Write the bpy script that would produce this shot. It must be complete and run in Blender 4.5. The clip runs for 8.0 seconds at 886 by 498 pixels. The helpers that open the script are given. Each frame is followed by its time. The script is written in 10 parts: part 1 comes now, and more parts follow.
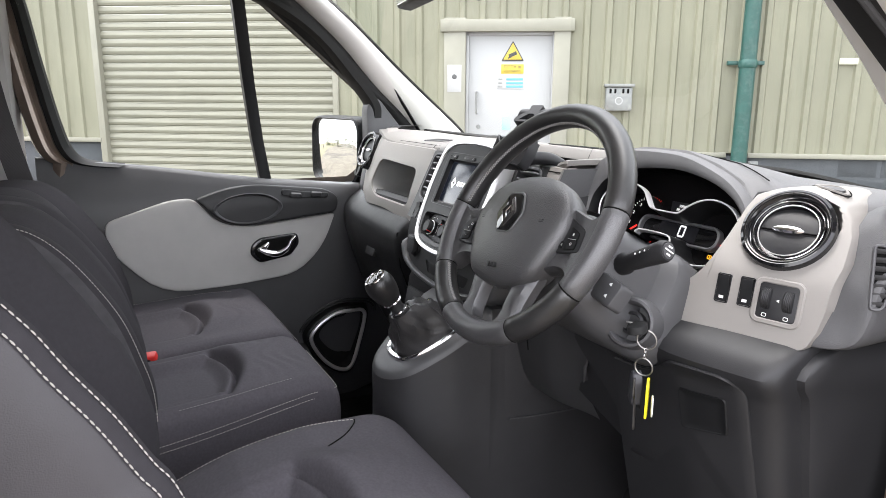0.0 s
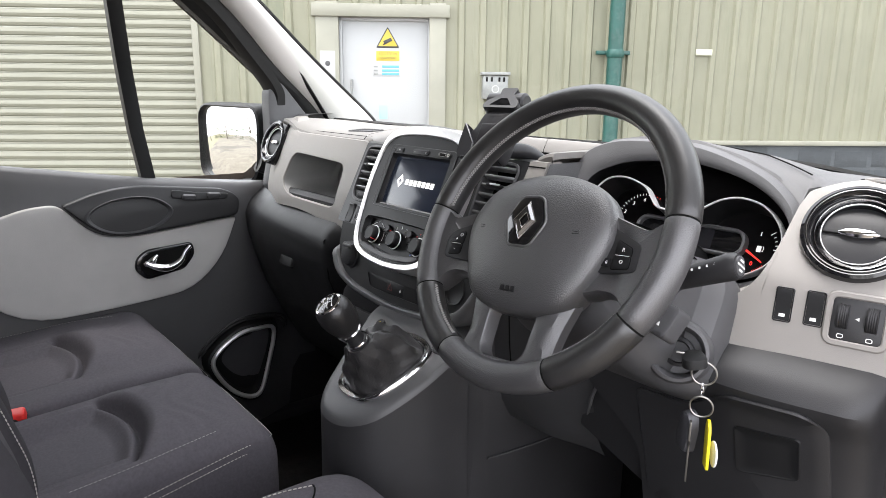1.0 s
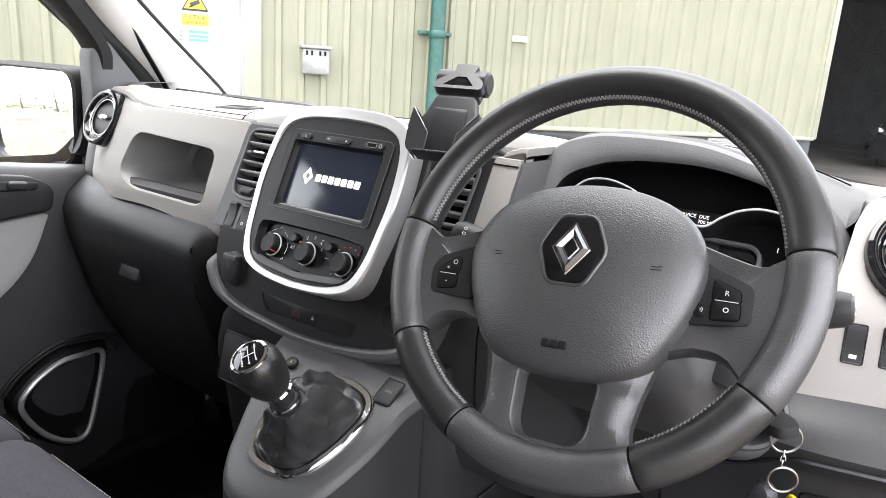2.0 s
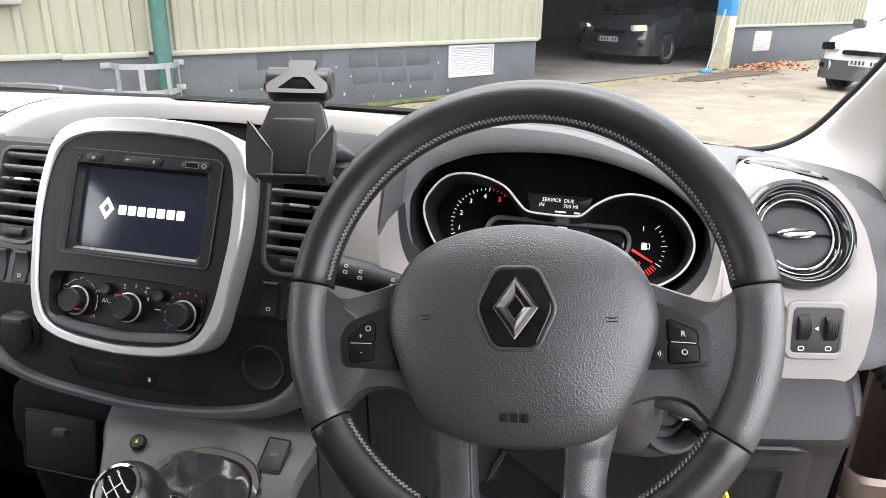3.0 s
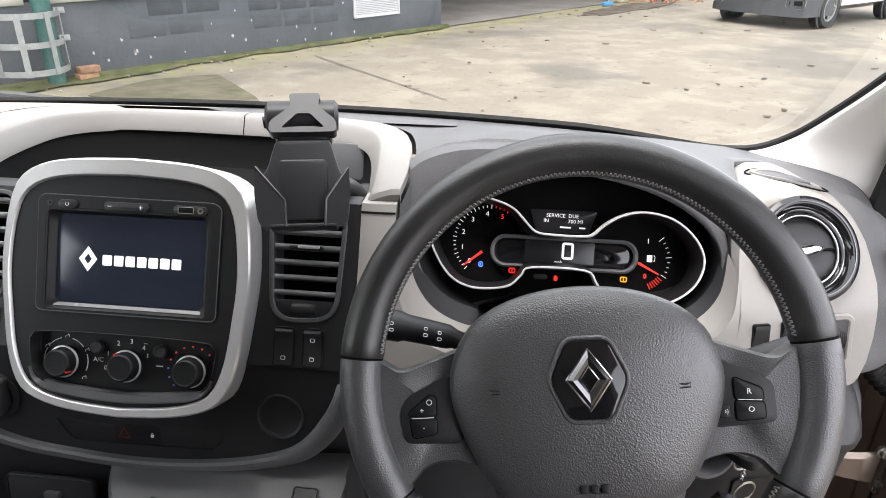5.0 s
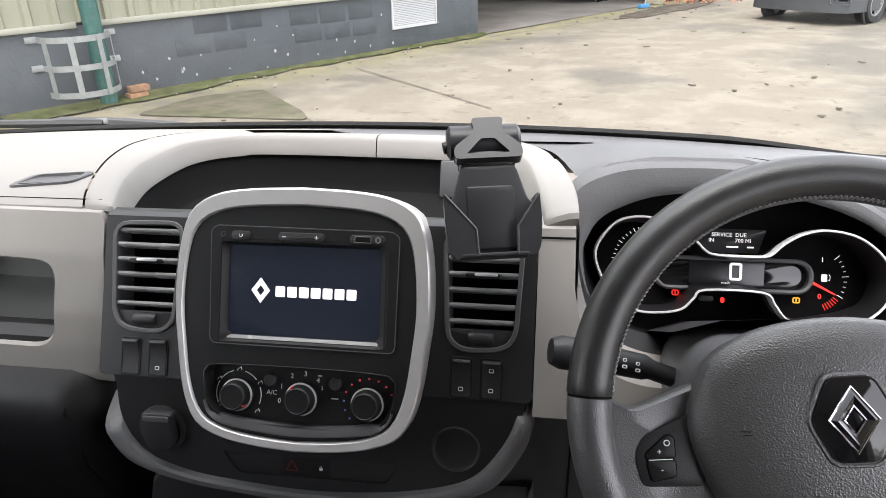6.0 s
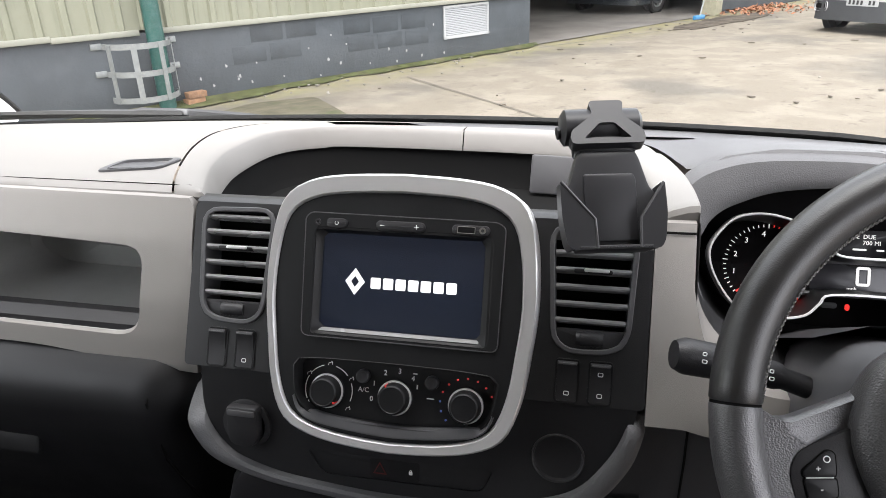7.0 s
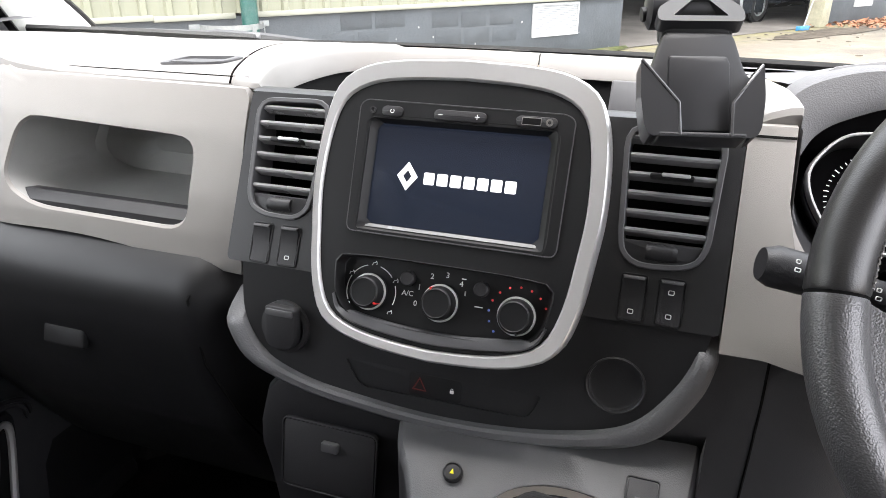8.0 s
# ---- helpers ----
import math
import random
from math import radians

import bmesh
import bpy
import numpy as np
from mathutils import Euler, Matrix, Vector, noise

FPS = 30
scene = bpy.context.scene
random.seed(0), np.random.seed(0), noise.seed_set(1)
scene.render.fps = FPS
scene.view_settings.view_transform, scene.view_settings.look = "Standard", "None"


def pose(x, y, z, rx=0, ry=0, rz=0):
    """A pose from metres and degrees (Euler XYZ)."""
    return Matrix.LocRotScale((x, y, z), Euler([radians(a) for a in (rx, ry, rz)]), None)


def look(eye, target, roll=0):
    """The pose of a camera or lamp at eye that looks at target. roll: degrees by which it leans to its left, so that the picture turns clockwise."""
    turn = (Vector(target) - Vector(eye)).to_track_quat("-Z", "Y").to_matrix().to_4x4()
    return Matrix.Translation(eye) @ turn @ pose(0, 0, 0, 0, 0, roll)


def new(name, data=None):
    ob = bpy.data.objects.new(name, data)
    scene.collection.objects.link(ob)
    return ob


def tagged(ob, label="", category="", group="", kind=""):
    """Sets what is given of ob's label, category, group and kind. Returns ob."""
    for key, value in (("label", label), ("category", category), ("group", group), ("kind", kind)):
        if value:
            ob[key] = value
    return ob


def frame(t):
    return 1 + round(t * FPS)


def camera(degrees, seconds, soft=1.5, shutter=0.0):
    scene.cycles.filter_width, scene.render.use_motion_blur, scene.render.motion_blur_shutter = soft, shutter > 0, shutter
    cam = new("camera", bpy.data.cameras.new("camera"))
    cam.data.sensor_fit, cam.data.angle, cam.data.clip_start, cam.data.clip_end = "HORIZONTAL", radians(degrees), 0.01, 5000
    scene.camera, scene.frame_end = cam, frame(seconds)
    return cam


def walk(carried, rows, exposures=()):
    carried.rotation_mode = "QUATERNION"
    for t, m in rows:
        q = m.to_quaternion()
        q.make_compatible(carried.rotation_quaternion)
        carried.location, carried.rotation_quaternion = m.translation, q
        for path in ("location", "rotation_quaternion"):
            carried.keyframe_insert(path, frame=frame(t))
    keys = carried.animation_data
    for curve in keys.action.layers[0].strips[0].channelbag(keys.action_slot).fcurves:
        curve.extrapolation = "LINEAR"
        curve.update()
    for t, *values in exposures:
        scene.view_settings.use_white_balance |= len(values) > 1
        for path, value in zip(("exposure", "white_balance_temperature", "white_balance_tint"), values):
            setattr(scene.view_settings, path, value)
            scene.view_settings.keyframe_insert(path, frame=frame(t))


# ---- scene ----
cam = camera(65.7, 8.0, 0.85)
PATH = [
    (0, (1.21, 0.314, 1.417), (-0.524, 1.214, 0.99), 0.4),
    (0.5, (1.107, 0.312, 1.409), (-0.567, 1.31, 0.96), 1.4),
    (1, (0.945, 0.297, 1.405), (-0.577, 1.512, 0.951), 0.6),
    (1.2, (0.883, 0.301, 1.396), (-0.576, 1.59, 0.937), 1.1),
    (2.3, (0.588, 0.365, 1.395), (-0.317, 2.067, 0.863), 3.1),
    (2.5, (0.559, 0.386, 1.416), (-0.208, 2.141, 0.839), 1.8),
    (2.7, (0.528, 0.375, 1.433), (-0.165, 2.163, 0.863), 0.9),
    (3, (0.487, 0.384, 1.474), (0.033, 2.201, 0.774), 1.1),
    (3.5, (0.463, 0.413, 1.538), (0.234, 2.219, 0.711), 0.2),
    (4, (0.455, 0.405, 1.56), (0.306, 2.221, 0.734), 0.5),
    (4.2, (0.455, 0.404, 1.553), (0.308, 2.218, 0.723), 1.6),
    (5.3, (0.324, 0.424, 1.553), (0.117, 2.216, 0.688), 0.7),
    (5.5, (0.298, 0.422, 1.547), (0.072, 2.221, 0.704), 0.9),
    (6, (0.226, 0.43, 1.561), (-0.056, 2.223, 0.721), -1.5),
    (6.5, (0.17, 0.438, 1.551), (-0.194, 2.223, 0.726), -1.6),
    (7, (0.164, 0.449, 1.53), (-0.241, 2.233, 0.722), -1.7),
    (7.5, (0.16, 0.468, 1.478), (-0.297, 2.251, 0.696), -0.3),
    (8, (0.174, 0.463, 1.425), (-0.434, 2.194, 0.629), 0.0),
]
walk(cam, [(t, look(eye, target, roll)) for t, eye, target, roll in PATH], [(t, e, 6500, 14) for t, e in ((0, 2.97), (1.2, 2.97), (2.3, 3.58), (2.5, 3.58), (2.7, 3.45), (3, 3.24), (3.5, 3.03), (4, 2.96), (5.5, 2.94), (6.5, 2.93), (7, 2.96), (7.5, 3.15), (8, 3.6))])

# ---- world, light, exposure ----
world = bpy.data.worlds.new("sky")
scene.world = world
world.use_nodes = True
wn = world.node_tree.nodes
sky = wn.new("ShaderNodeTexSky")
sky.sky_type, sky.sun_disc = "NISHITA", False
sky.sun_elevation, sky.sun_rotation = radians(75), radians(206)
sky.air_density, sky.dust_density, sky.ozone_density = 1.0, 1.5, 1.0
soft_sky = wn.new("ShaderNodeHueSaturation")
soft_sky.inputs["Saturation"].default_value = 0.15
world.node_tree.links.new(sky.outputs[0], soft_sky.inputs["Color"])
world.node_tree.links.new(soft_sky.outputs[0], wn["Background"].inputs[0])
wn["Background"].inputs[1].default_value = 0.15
sun = new("sun", bpy.data.lights.new("sun", "SUN"))
sun.data.energy, sun.data.angle, sun.data.color = 0.78, radians(60), (1.0, 0.955, 0.90)
sun.matrix_world = look((-0.82, -1.69, 7.0), (0, 0, 0))
scene.view_settings.exposure = 3.0


# ---- materials ----
def material(name, color, rough=0.5, metal=0.0, bump=None, vary=None, coat=0.0, emit=0.0, spec=0.5, streak=None, rand=0.0):
    """bump: (scale, strength); vary: (scale, amount); streak: (stretch xyz, scale, colour, amount)."""
    m = bpy.data.materials.new(name)
    m.use_nodes = True
    nt = m.node_tree
    n, ln = nt.nodes, nt.links
    b = n["Principled BSDF"]
    b.inputs["Base Color"].default_value = (*color, 1)
    b.inputs["Roughness"].default_value = rough
    b.inputs["Metallic"].default_value = metal
    b.inputs["Coat Weight"].default_value = coat
    b.inputs["Coat Roughness"].default_value = 0.06
    b.inputs["Specular IOR Level"].default_value = spec
    tc = n.new("ShaderNodeTexCoord")
    last = None
    if vary:
        t = n.new("ShaderNodeTexNoise")
        t.inputs["Scale"].default_value, t.inputs["Detail"].default_value, t.inputs["Roughness"].default_value = vary[0], 6, 0.6
        ln.new(tc.outputs["Object"], t.inputs["Vector"])
        r = n.new("ShaderNodeMapRange")
        r.inputs[1].default_value, r.inputs[2].default_value = 0.3, 0.7
        r.inputs[3].default_value, r.inputs[4].default_value = 1 - vary[1], 1 + vary[1]
        ln.new(t.outputs["Fac"], r.inputs[0])
        mx = n.new("ShaderNodeMix")
        mx.data_type, mx.blend_type = "RGBA", "MULTIPLY"
        mx.inputs[0].default_value = 1
        mx.inputs[6].default_value = (*color, 1)
        ln.new(r.outputs[0], mx.inputs[7])
        last = mx.outputs[2]
        rr = n.new("ShaderNodeMapRange")
        rr.inputs[3].default_value, rr.inputs[4].default_value = max(0.02, rough - 0.1 * (rough > 0.15)), min(1, rough + 0.1)
        ln.new(t.outputs["Fac"], rr.inputs[0])
        ln.new(rr.outputs[0], b.inputs["Roughness"])
    if streak:
        mp = n.new("ShaderNodeMapping")
        mp.inputs["Scale"].default_value = streak[0]
        ln.new(tc.outputs["Object"], mp.inputs["Vector"])
        t = n.new("ShaderNodeTexNoise")
        t.inputs["Scale"].default_value, t.inputs["Detail"].default_value, t.inputs["Roughness"].default_value = streak[1], 8, 0.65
        ln.new(mp.outputs[0], t.inputs["Vector"])
        r = n.new("ShaderNodeMapRange")
        r.inputs[1].default_value, r.inputs[2].default_value, r.inputs[4].default_value = 0.5, 0.75, streak[3]
        ln.new(t.outputs["Fac"], r.inputs[0])
        mx = n.new("ShaderNodeMix")
        mx.data_type = "RGBA"
        ln.new(r.outputs[0], mx.inputs[0])
        if last:
            ln.new(last, mx.inputs[6])
        else:
            mx.inputs[6].default_value = (*color, 1)
        mx.inputs[7].default_value = (*streak[2], 1)
        last = mx.outputs[2]
    if rand:
        oi = n.new("ShaderNodeObjectInfo")
        r = n.new("ShaderNodeMapRange")
        r.inputs[3].default_value, r.inputs[4].default_value = 1 - rand, 1 + rand
        ln.new(oi.outputs["Random"], r.inputs[0])
        mx = n.new("ShaderNodeMix")
        mx.data_type, mx.blend_type = "RGBA", "MULTIPLY"
        mx.inputs[0].default_value = 1
        if last:
            ln.new(last, mx.inputs[6])
        else:
            mx.inputs[6].default_value = (*color, 1)
        ln.new(r.outputs[0], mx.inputs[7])
        last = mx.outputs[2]
    if last:
        ln.new(last, b.inputs["Base Color"])
    if bump:
        if len(bump) > 2 and bump[2] == "grain":
            t = n.new("ShaderNodeTexVoronoi")
            t.feature = "SMOOTH_F1"
            out = t.outputs["Distance"]
        elif len(bump) > 2 and bump[2] == "weave":
            t = n.new("ShaderNodeTexWave")
            t.inputs["Distortion"].default_value = 3
            t.inputs["Detail"].default_value = 3
            out = t.outputs["Fac"]
        else:
            t = n.new("ShaderNodeTexNoise")
            t.inputs["Detail"].default_value = 6
            out = t.outputs["Fac"]
        t.inputs["Scale"].default_value = bump[0]
        ln.new(tc.outputs["Object"], t.inputs["Vector"])
        bp = n.new("ShaderNodeBump")
        bp.inputs["Strength"].default_value, bp.inputs["Distance"].default_value = bump[1], 0.4 / bump[0]
        ln.new(out, bp.inputs["Height"])
        ln.new(bp.outputs[0], b.inputs["Normal"])
    if emit:
        b.inputs["Emission Color"].default_value = (*color, 1)
        b.inputs["Emission Strength"].default_value = emit
    return m


def glass_material(name, tint, gloss=1.0):
    """A thin clear pane: what lies behind shows through, and the sky mirrors in it."""
    m = bpy.data.materials.new(name)
    m.use_nodes = True
    n, ln = m.node_tree.nodes, m.node_tree.links
    n.remove(n["Principled BSDF"])
    tr, gl, mx = n.new("ShaderNodeBsdfTransparent"), n.new("ShaderNodeBsdfGlossy"), n.new("ShaderNodeMixShader")
    tr.inputs[0].default_value = (*tint, 1)
    gl.inputs["Roughness"].default_value = 0.0
    lw, pw, mr = n.new("ShaderNodeLayerWeight"), n.new("ShaderNodeMath"), n.new("ShaderNodeMapRange")
    lw.inputs[0].default_value = 0.5
    pw.operation, pw.inputs[1].default_value = "POWER", 5
    mr.inputs[3].default_value, mr.inputs[4].default_value = 0.05 * gloss, gloss
    ln.new(lw.outputs["Facing"], pw.inputs[0])
    ln.new(pw.outputs[0], mr.inputs[0])
    ln.new(mr.outputs[0], mx.inputs[0])
    ln.new(tr.outputs[0], mx.inputs[1])
    ln.new(gl.outputs[0], mx.inputs[2])
    ln.new(mx.outputs[0], n["Material Output"].inputs[0])
    return m


BLACK = material("black grained plastic", (0.018, 0.018, 0.0194), 0.48, bump=(1300, 0.35, "grain"), vary=(9, 0.15), spec=0.4)
BLACK_SOFT = material("black soft-touch dash skin", (0.080, 0.080, 0.083), 0.55, bump=(950, 0.65, "grain"), vary=(7, 0.15), spec=0.4)
DARK = material("matt black plastic", (0.0088, 0.0090, 0.0097), 0.46, bump=(1200, 0.15), vary=(20, 0.12), spec=0.28)
VENT_PANEL = material("satin black vent panel plastic", (0.0140, 0.0142, 0.0151), 0.42, bump=(1200, 0.2, "grain"), vary=(20, 0.12), spec=0.4)
FASCIA = material("black lower fascia plastic", (0.0145, 0.0147, 0.0157), 0.46, bump=(1200, 0.2, "grain"), vary=(20, 0.12), spec=0.35)
# near-black: the shade inside trays, ducts and recesses is put into this colour
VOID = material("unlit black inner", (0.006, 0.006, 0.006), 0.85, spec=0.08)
CREAM = material("light taupe grained plastic", (0.236, 0.2226, 0.208), 0.5, bump=(1700, 0.4, "grain"), vary=(5, 0.05))
# same taupe as the fascia, colour lowered to offset strong light from above
CREAM_TOP_DIMMED = material("taupe dash pad dimmed against top light", (0.174, 0.166, 0.156), 0.55, bump=(1500, 0.22, "grain"), vary=(5, 0.04))
CONSOLE = material("dark console plastic", (0.038, 0.038, 0.040), 0.46, bump=(1100, 0.4, "grain"), vary=(9, 0.15), streak=((1, 1, 1), 25, (0.06, 0.058, 0.055), 0.25))
GREY = material("mid grey plastic", (0.060, 0.060, 0.063), 0.48, bump=(1900, 0.18, "grain"), vary=(9, 0.08))
GREY_IN = material("grey cubby lining", (0.29, 0.29, 0.28), 0.6, bump=(500, 0.2), vary=(9, 0.1))
SILVER = material("satin silver paint", (0.62, 0.617, 0.612), 0.30, 0.6)
SATIN = material("bright satin chrome", (0.74, 0.74, 0.745), 0.28, 0.55)
CHROME = material("chrome", (0.82, 0.82, 0.83), 0.08, 1.0)
DARK_CHROME = material("dark chrome", (0.20, 0.20, 0.205), 0.16, 1.0)
STEEL = material("steel", (0.33, 0.32, 0.30), 0.42, 1.0, vary=(60, 0.2))
PIANO = material("gloss black plastic", (0.008, 0.008, 0.009), 0.07, coat=0.1)
SCREEN = material("matt glazed lit display", (0.008, 0.0105, 0.017), 0.17, spec=0.5, emit=0.13)
SLAT = material("grey vent slat", (0.22, 0.22, 0.223), 0.26, bump=(1900, 0.1), vary=(9, 0.1), spec=0.8)
EDGE_GLINT = material("lighter gloss for edge highlight", (0.05, 0.05, 0.052), 0.2, coat=0.3)
LEATHER = material("black perforated leather", (0.019, 0.0186, 0.0186), 0.38, bump=(1300, 0.45, "grain"), vary=(25, 0.25), spec=0.75)
WHEEL_SKIN = material("dark grey moulded wheel skin", (0.057, 0.0565, 0.0585), 0.38, bump=(1000, 0.8, "grain"), vary=(14, 0.12), spec=1.0)
PAD_SKIN = material("grained airbag cover", (0.055, 0.0543, 0.0558), 0.38, bump=(900, 0.9, "grain"), vary=(10, 0.08), spec=1.0)
BOOT = material("soft black gaiter leather", (0.032, 0.031, 0.0317), 0.40, bump=(300, 0.4), vary=(30, 0.3))
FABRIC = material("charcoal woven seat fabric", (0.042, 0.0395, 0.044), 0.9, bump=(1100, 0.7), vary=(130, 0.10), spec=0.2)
FABRIC_SIDE = material("plain dark seat fabric", (0.075, 0.072, 0.077), 0.85, bump=(900, 0.5), vary=(30, 0.2), spec=0.2)
CARPET = material("black floor mat", (0.012, 0.012, 0.012), 0.95, bump=(260, 0.9), vary=(60, 0.4), streak=((1, 1, 1), 9, (0.06, 0.055, 0.05), 0.3), spec=0.1)
THREAD = material("off-white thread", (0.44, 0.415, 0.385), 0.8)
THREAD_DIM = material("grey thread", (0.25, 0.244, 0.238), 0.8)
SEAL_GREY = material("grey weathered rubber", (0.060, 0.060, 0.062), 0.6, bump=(200, 0.2), vary=(25, 0.2), spec=0.3)
RUBBER = material("black rubber", (0.013, 0.013, 0.013), 0.65, bump=(200, 0.2), vary=(25, 0.2), spec=0.3)
DOOR_GREY = material("warm grey door insert", (0.40, 0.392, 0.380), 0.75, bump=(700, 0.6), vary=(8, 0.06), spec=0.3)
HEADLINER = material("pale grey pillar trim", (0.72, 0.70, 0.67), 0.8, bump=(1500, 0.25), vary=(6, 0.03), spec=0.25)
# dark upright streaks in the colour imitate reflections in the bronze paint
BRONZE = material("bronze metallic paint", (0.190, 0.150, 0.124), 0.34, 0.6, bump=(1500, 0.06), vary=(4, 0.2), coat=0.25, streak=((1, 1, 0.25), 22, (0.07, 0.058, 0.048), 0.5))
WHITE_MARK = material("white printed mark", (0.75, 0.75, 0.74), 0.6)
RED_MARK = material("dull red printed mark", (0.10, 0.008, 0.006), 0.5)
RED_PLASTIC = material("red plastic", (0.65, 0.03, 0.025), 0.4)
YELLOW_PLASTIC = material("yellow plastic tag", (0.85, 0.72, 0.02), 0.4)
SCREEN_GLOW = material("lit display white", (0.85, 0.85, 0.85), 0.4, emit=0.11)
WHITE_GLOW = material("lit white digit", (0.85, 0.85, 0.83), 0.4, emit=0.10)
RED_GLOW = material("lit red lamp", (1.0, 0.04, 0.03), 0.4, emit=0.12)
AMBER_GLOW = material("lit amber lamp", (1.0, 0.45, 0.02), 0.4, emit=0.12)
BLUE_GLOW = material("lit blue lamp", (0.08, 0.2, 1.0), 0.4, emit=0.12)
RED_LED = material("red scale dot", (0.75, 0.05, 0.05), 0.4, emit=0.03)
BLUE_LED = material("blue scale dot", (0.10, 0.16, 0.5), 0.4, emit=0.02)
GLASS = glass_material("clear window glass", (0.93, 0.96, 0.94), 0.6)
MIRROR = material("mirror glass", (0.9, 0.92, 0.92), 0.01, 1.0)


# ---- mesh helpers ----
class G:
    """Gathers points and faces of one part."""

    def __init__(self):
        self.v, self.f = [], []

    def add(self, vs, fs):
        o = len(self.v)
        self.v.extend(tuple(p) for p in vs)
        self.f.extend(tuple(i + o for i in f) for f in fs)

    def rows(self, rr, closed=True, cap0=False, cap1=False, wrap=False):
        """Skins rows of points of one length."""
        n, k = len(rr[0]), len(rr)
        fs = []
        for i in range(k if wrap else k - 1):
            a, b = i * n, ((i + 1) % k) * n
            for j in range(n if closed else n - 1):
                q = (j + 1) % n
                fs.append((a + j, a + q, b + q, b + j))
        if cap0:
            fs.append(tuple(range(n - 1, -1, -1)))
        if cap1:
            fs.append(tuple((k - 1) * n + j for j in range(n)))
        self.add([p for r in rr for p in r], fs)
        return self

    def box(self, m, sx, sy, sz, bevel=0.0):
        """A box centred on m, its edges along local z and the top rounded off."""
        b = bevel or min(sx, sy, sz) * 0.12
        o = rrect(sx, sy, b * 1.5)
        return self.plate(m, o, -sz / 2, sz / 2, b)

    def plate(self, m, o, z0, z1, bev=0.0008, back=True):
        """A plate of outline o from z0 to z1 along m's z, with its front edge rounded."""
        s = 1 if z1 > z0 else -1
        i1, i2 = inset(o, bev * 0.3), inset(o, bev)
        rr = [[m @ Vector((x, y, z)) for x, y in q] for q, z in ((o, z0), (o, z1 - s * bev), (i1, z1 - s * bev * 0.3), (i2, z1))]
        return self.rows(rr, True, back, True)

    def ring(self, m, o, i, z0, z1, bev=0.0008, zi=None):
        """A band between outlines o and i of one length."""
        s = 1 if z1 > z0 else -1
        zi = z0 if zi is None else zi
        seq = ((o, z0), (o, z1 - s * bev), (inset(o, bev), z1), (inset(i, -bev), z1), (i, z1 - s * bev), (i, zi))
        return self.rows([[m @ Vector((x, y, z)) for x, y in q] for q, z in seq], True)

    def holed(self, m, o, holes, z0, z1):
        """A plate with holes."""
        from mathutils.geometry import tessellate_polygon
        loops = [o] + holes
        flat = [Vector((x, y, 0)) for q in loops for x, y in q]
        tris = tessellate_polygon([[Vector((x, y, 0)) for x, y in q] for q in loops])
        for z in (z1, z0):
            self.add([m @ Vector((p.x, p.y, z)) for p in flat], tris)
        for q in loops:
            self.rows([[m @ Vector((x, y, z)) for x, y in q] for z in (z0, z1)], True)
        return self

    def tube(self, pts, r, n=8, closed=False, flat=1.0):
        """A round bar along pts; r a number or one for each point."""
        pts = [Vector(p) for p in pts]
        k = len(pts)
        rs = r if isinstance(r, (list, tuple)) else [r] * k
        rr, side = [], None
        for i, p in enumerate(pts):
            a, b = pts[(i - 1) % k if closed else max(i - 1, 0)], pts[(i + 1) % k if closed else min(i + 1, k - 1)]
            t = (b - a).normalized()
            if side is None:
                side = t.orthogonal().normalized()
            side = (side - t * side.dot(t)).normalized()
            up = t.cross(side)
            rr.append([p + rs[i] * (math.cos(q) * side + flat * math.sin(q) * up) for q in (2 * math.pi * j / n for j in range(n))])
        return self.rows(rr, True, not closed, not closed, closed)

    def spin(self, m, prof, n=32, a0=0.0, a1=360.0, cap=False):
        """Turns a profile of (radius, height) round m's z."""
        full = abs(a1 - a0) >= 360
        k = n if full else n + 1
        rr = []
        for r, z in prof:
            rr.append([m @ Vector((r * math.cos(q), r * math.sin(q), z)) for q in (radians(a0 + (a1 - a0) * j / n) for j in range(k))])
        return self.rows(rr, full, False, cap)

    def sheet(self, fn, us, vs):
        """A surface fn(u, v) over two lists of numbers."""
        return self.rows([[Vector(fn(u, v)) for u in us] for v in vs], False)


def rrect(w, h, r, n=5, cx=0.0, cy=0.0):
    r = min(r, w / 2 * 0.999, h / 2 * 0.999)
    out = []
    for sx, sy, a in ((1, 1, 0), (-1, 1, 90), (-1, -1, 180), (1, -1, 270)):
        for j in range(n + 1):
            q = radians(a + 90 * j / n)
            out.append((cx + sx * (w / 2 - r) + r * math.cos(q), cy + sy * (h / 2 - r) + r * math.sin(q)))
    return out


def disc(r, n=32, cx=0.0, cy=0.0, ry=None):
    return [(cx + r * math.cos(2 * math.pi * j / n), cy + (ry or r) * math.sin(2 * math.pi * j / n)) for j in range(n)]


def rpoly(pts, r, n=4):
    """A polygon with rounded corners; r a number or one for each corner."""
    k, out = len(pts), []
    for i in range(k):
        p, a, b = Vector(pts[i]), Vector(pts[i - 1]), Vector(pts[(i + 1) % k])
        ri = r[i] if isinstance(r, (list, tuple)) else r
        u, v = a - p, b - p
        d = min(ri, u.length * 0.48, v.length * 0.48)
        s, e = p + u.normalized() * d, p + v.normalized() * d
        for j in range(n + 1):
            t = j / n
            q = s * (1 - t) ** 2 + p * 2 * t * (1 - t) + e * t * t
            out.append((q.x, q.y))
    return out


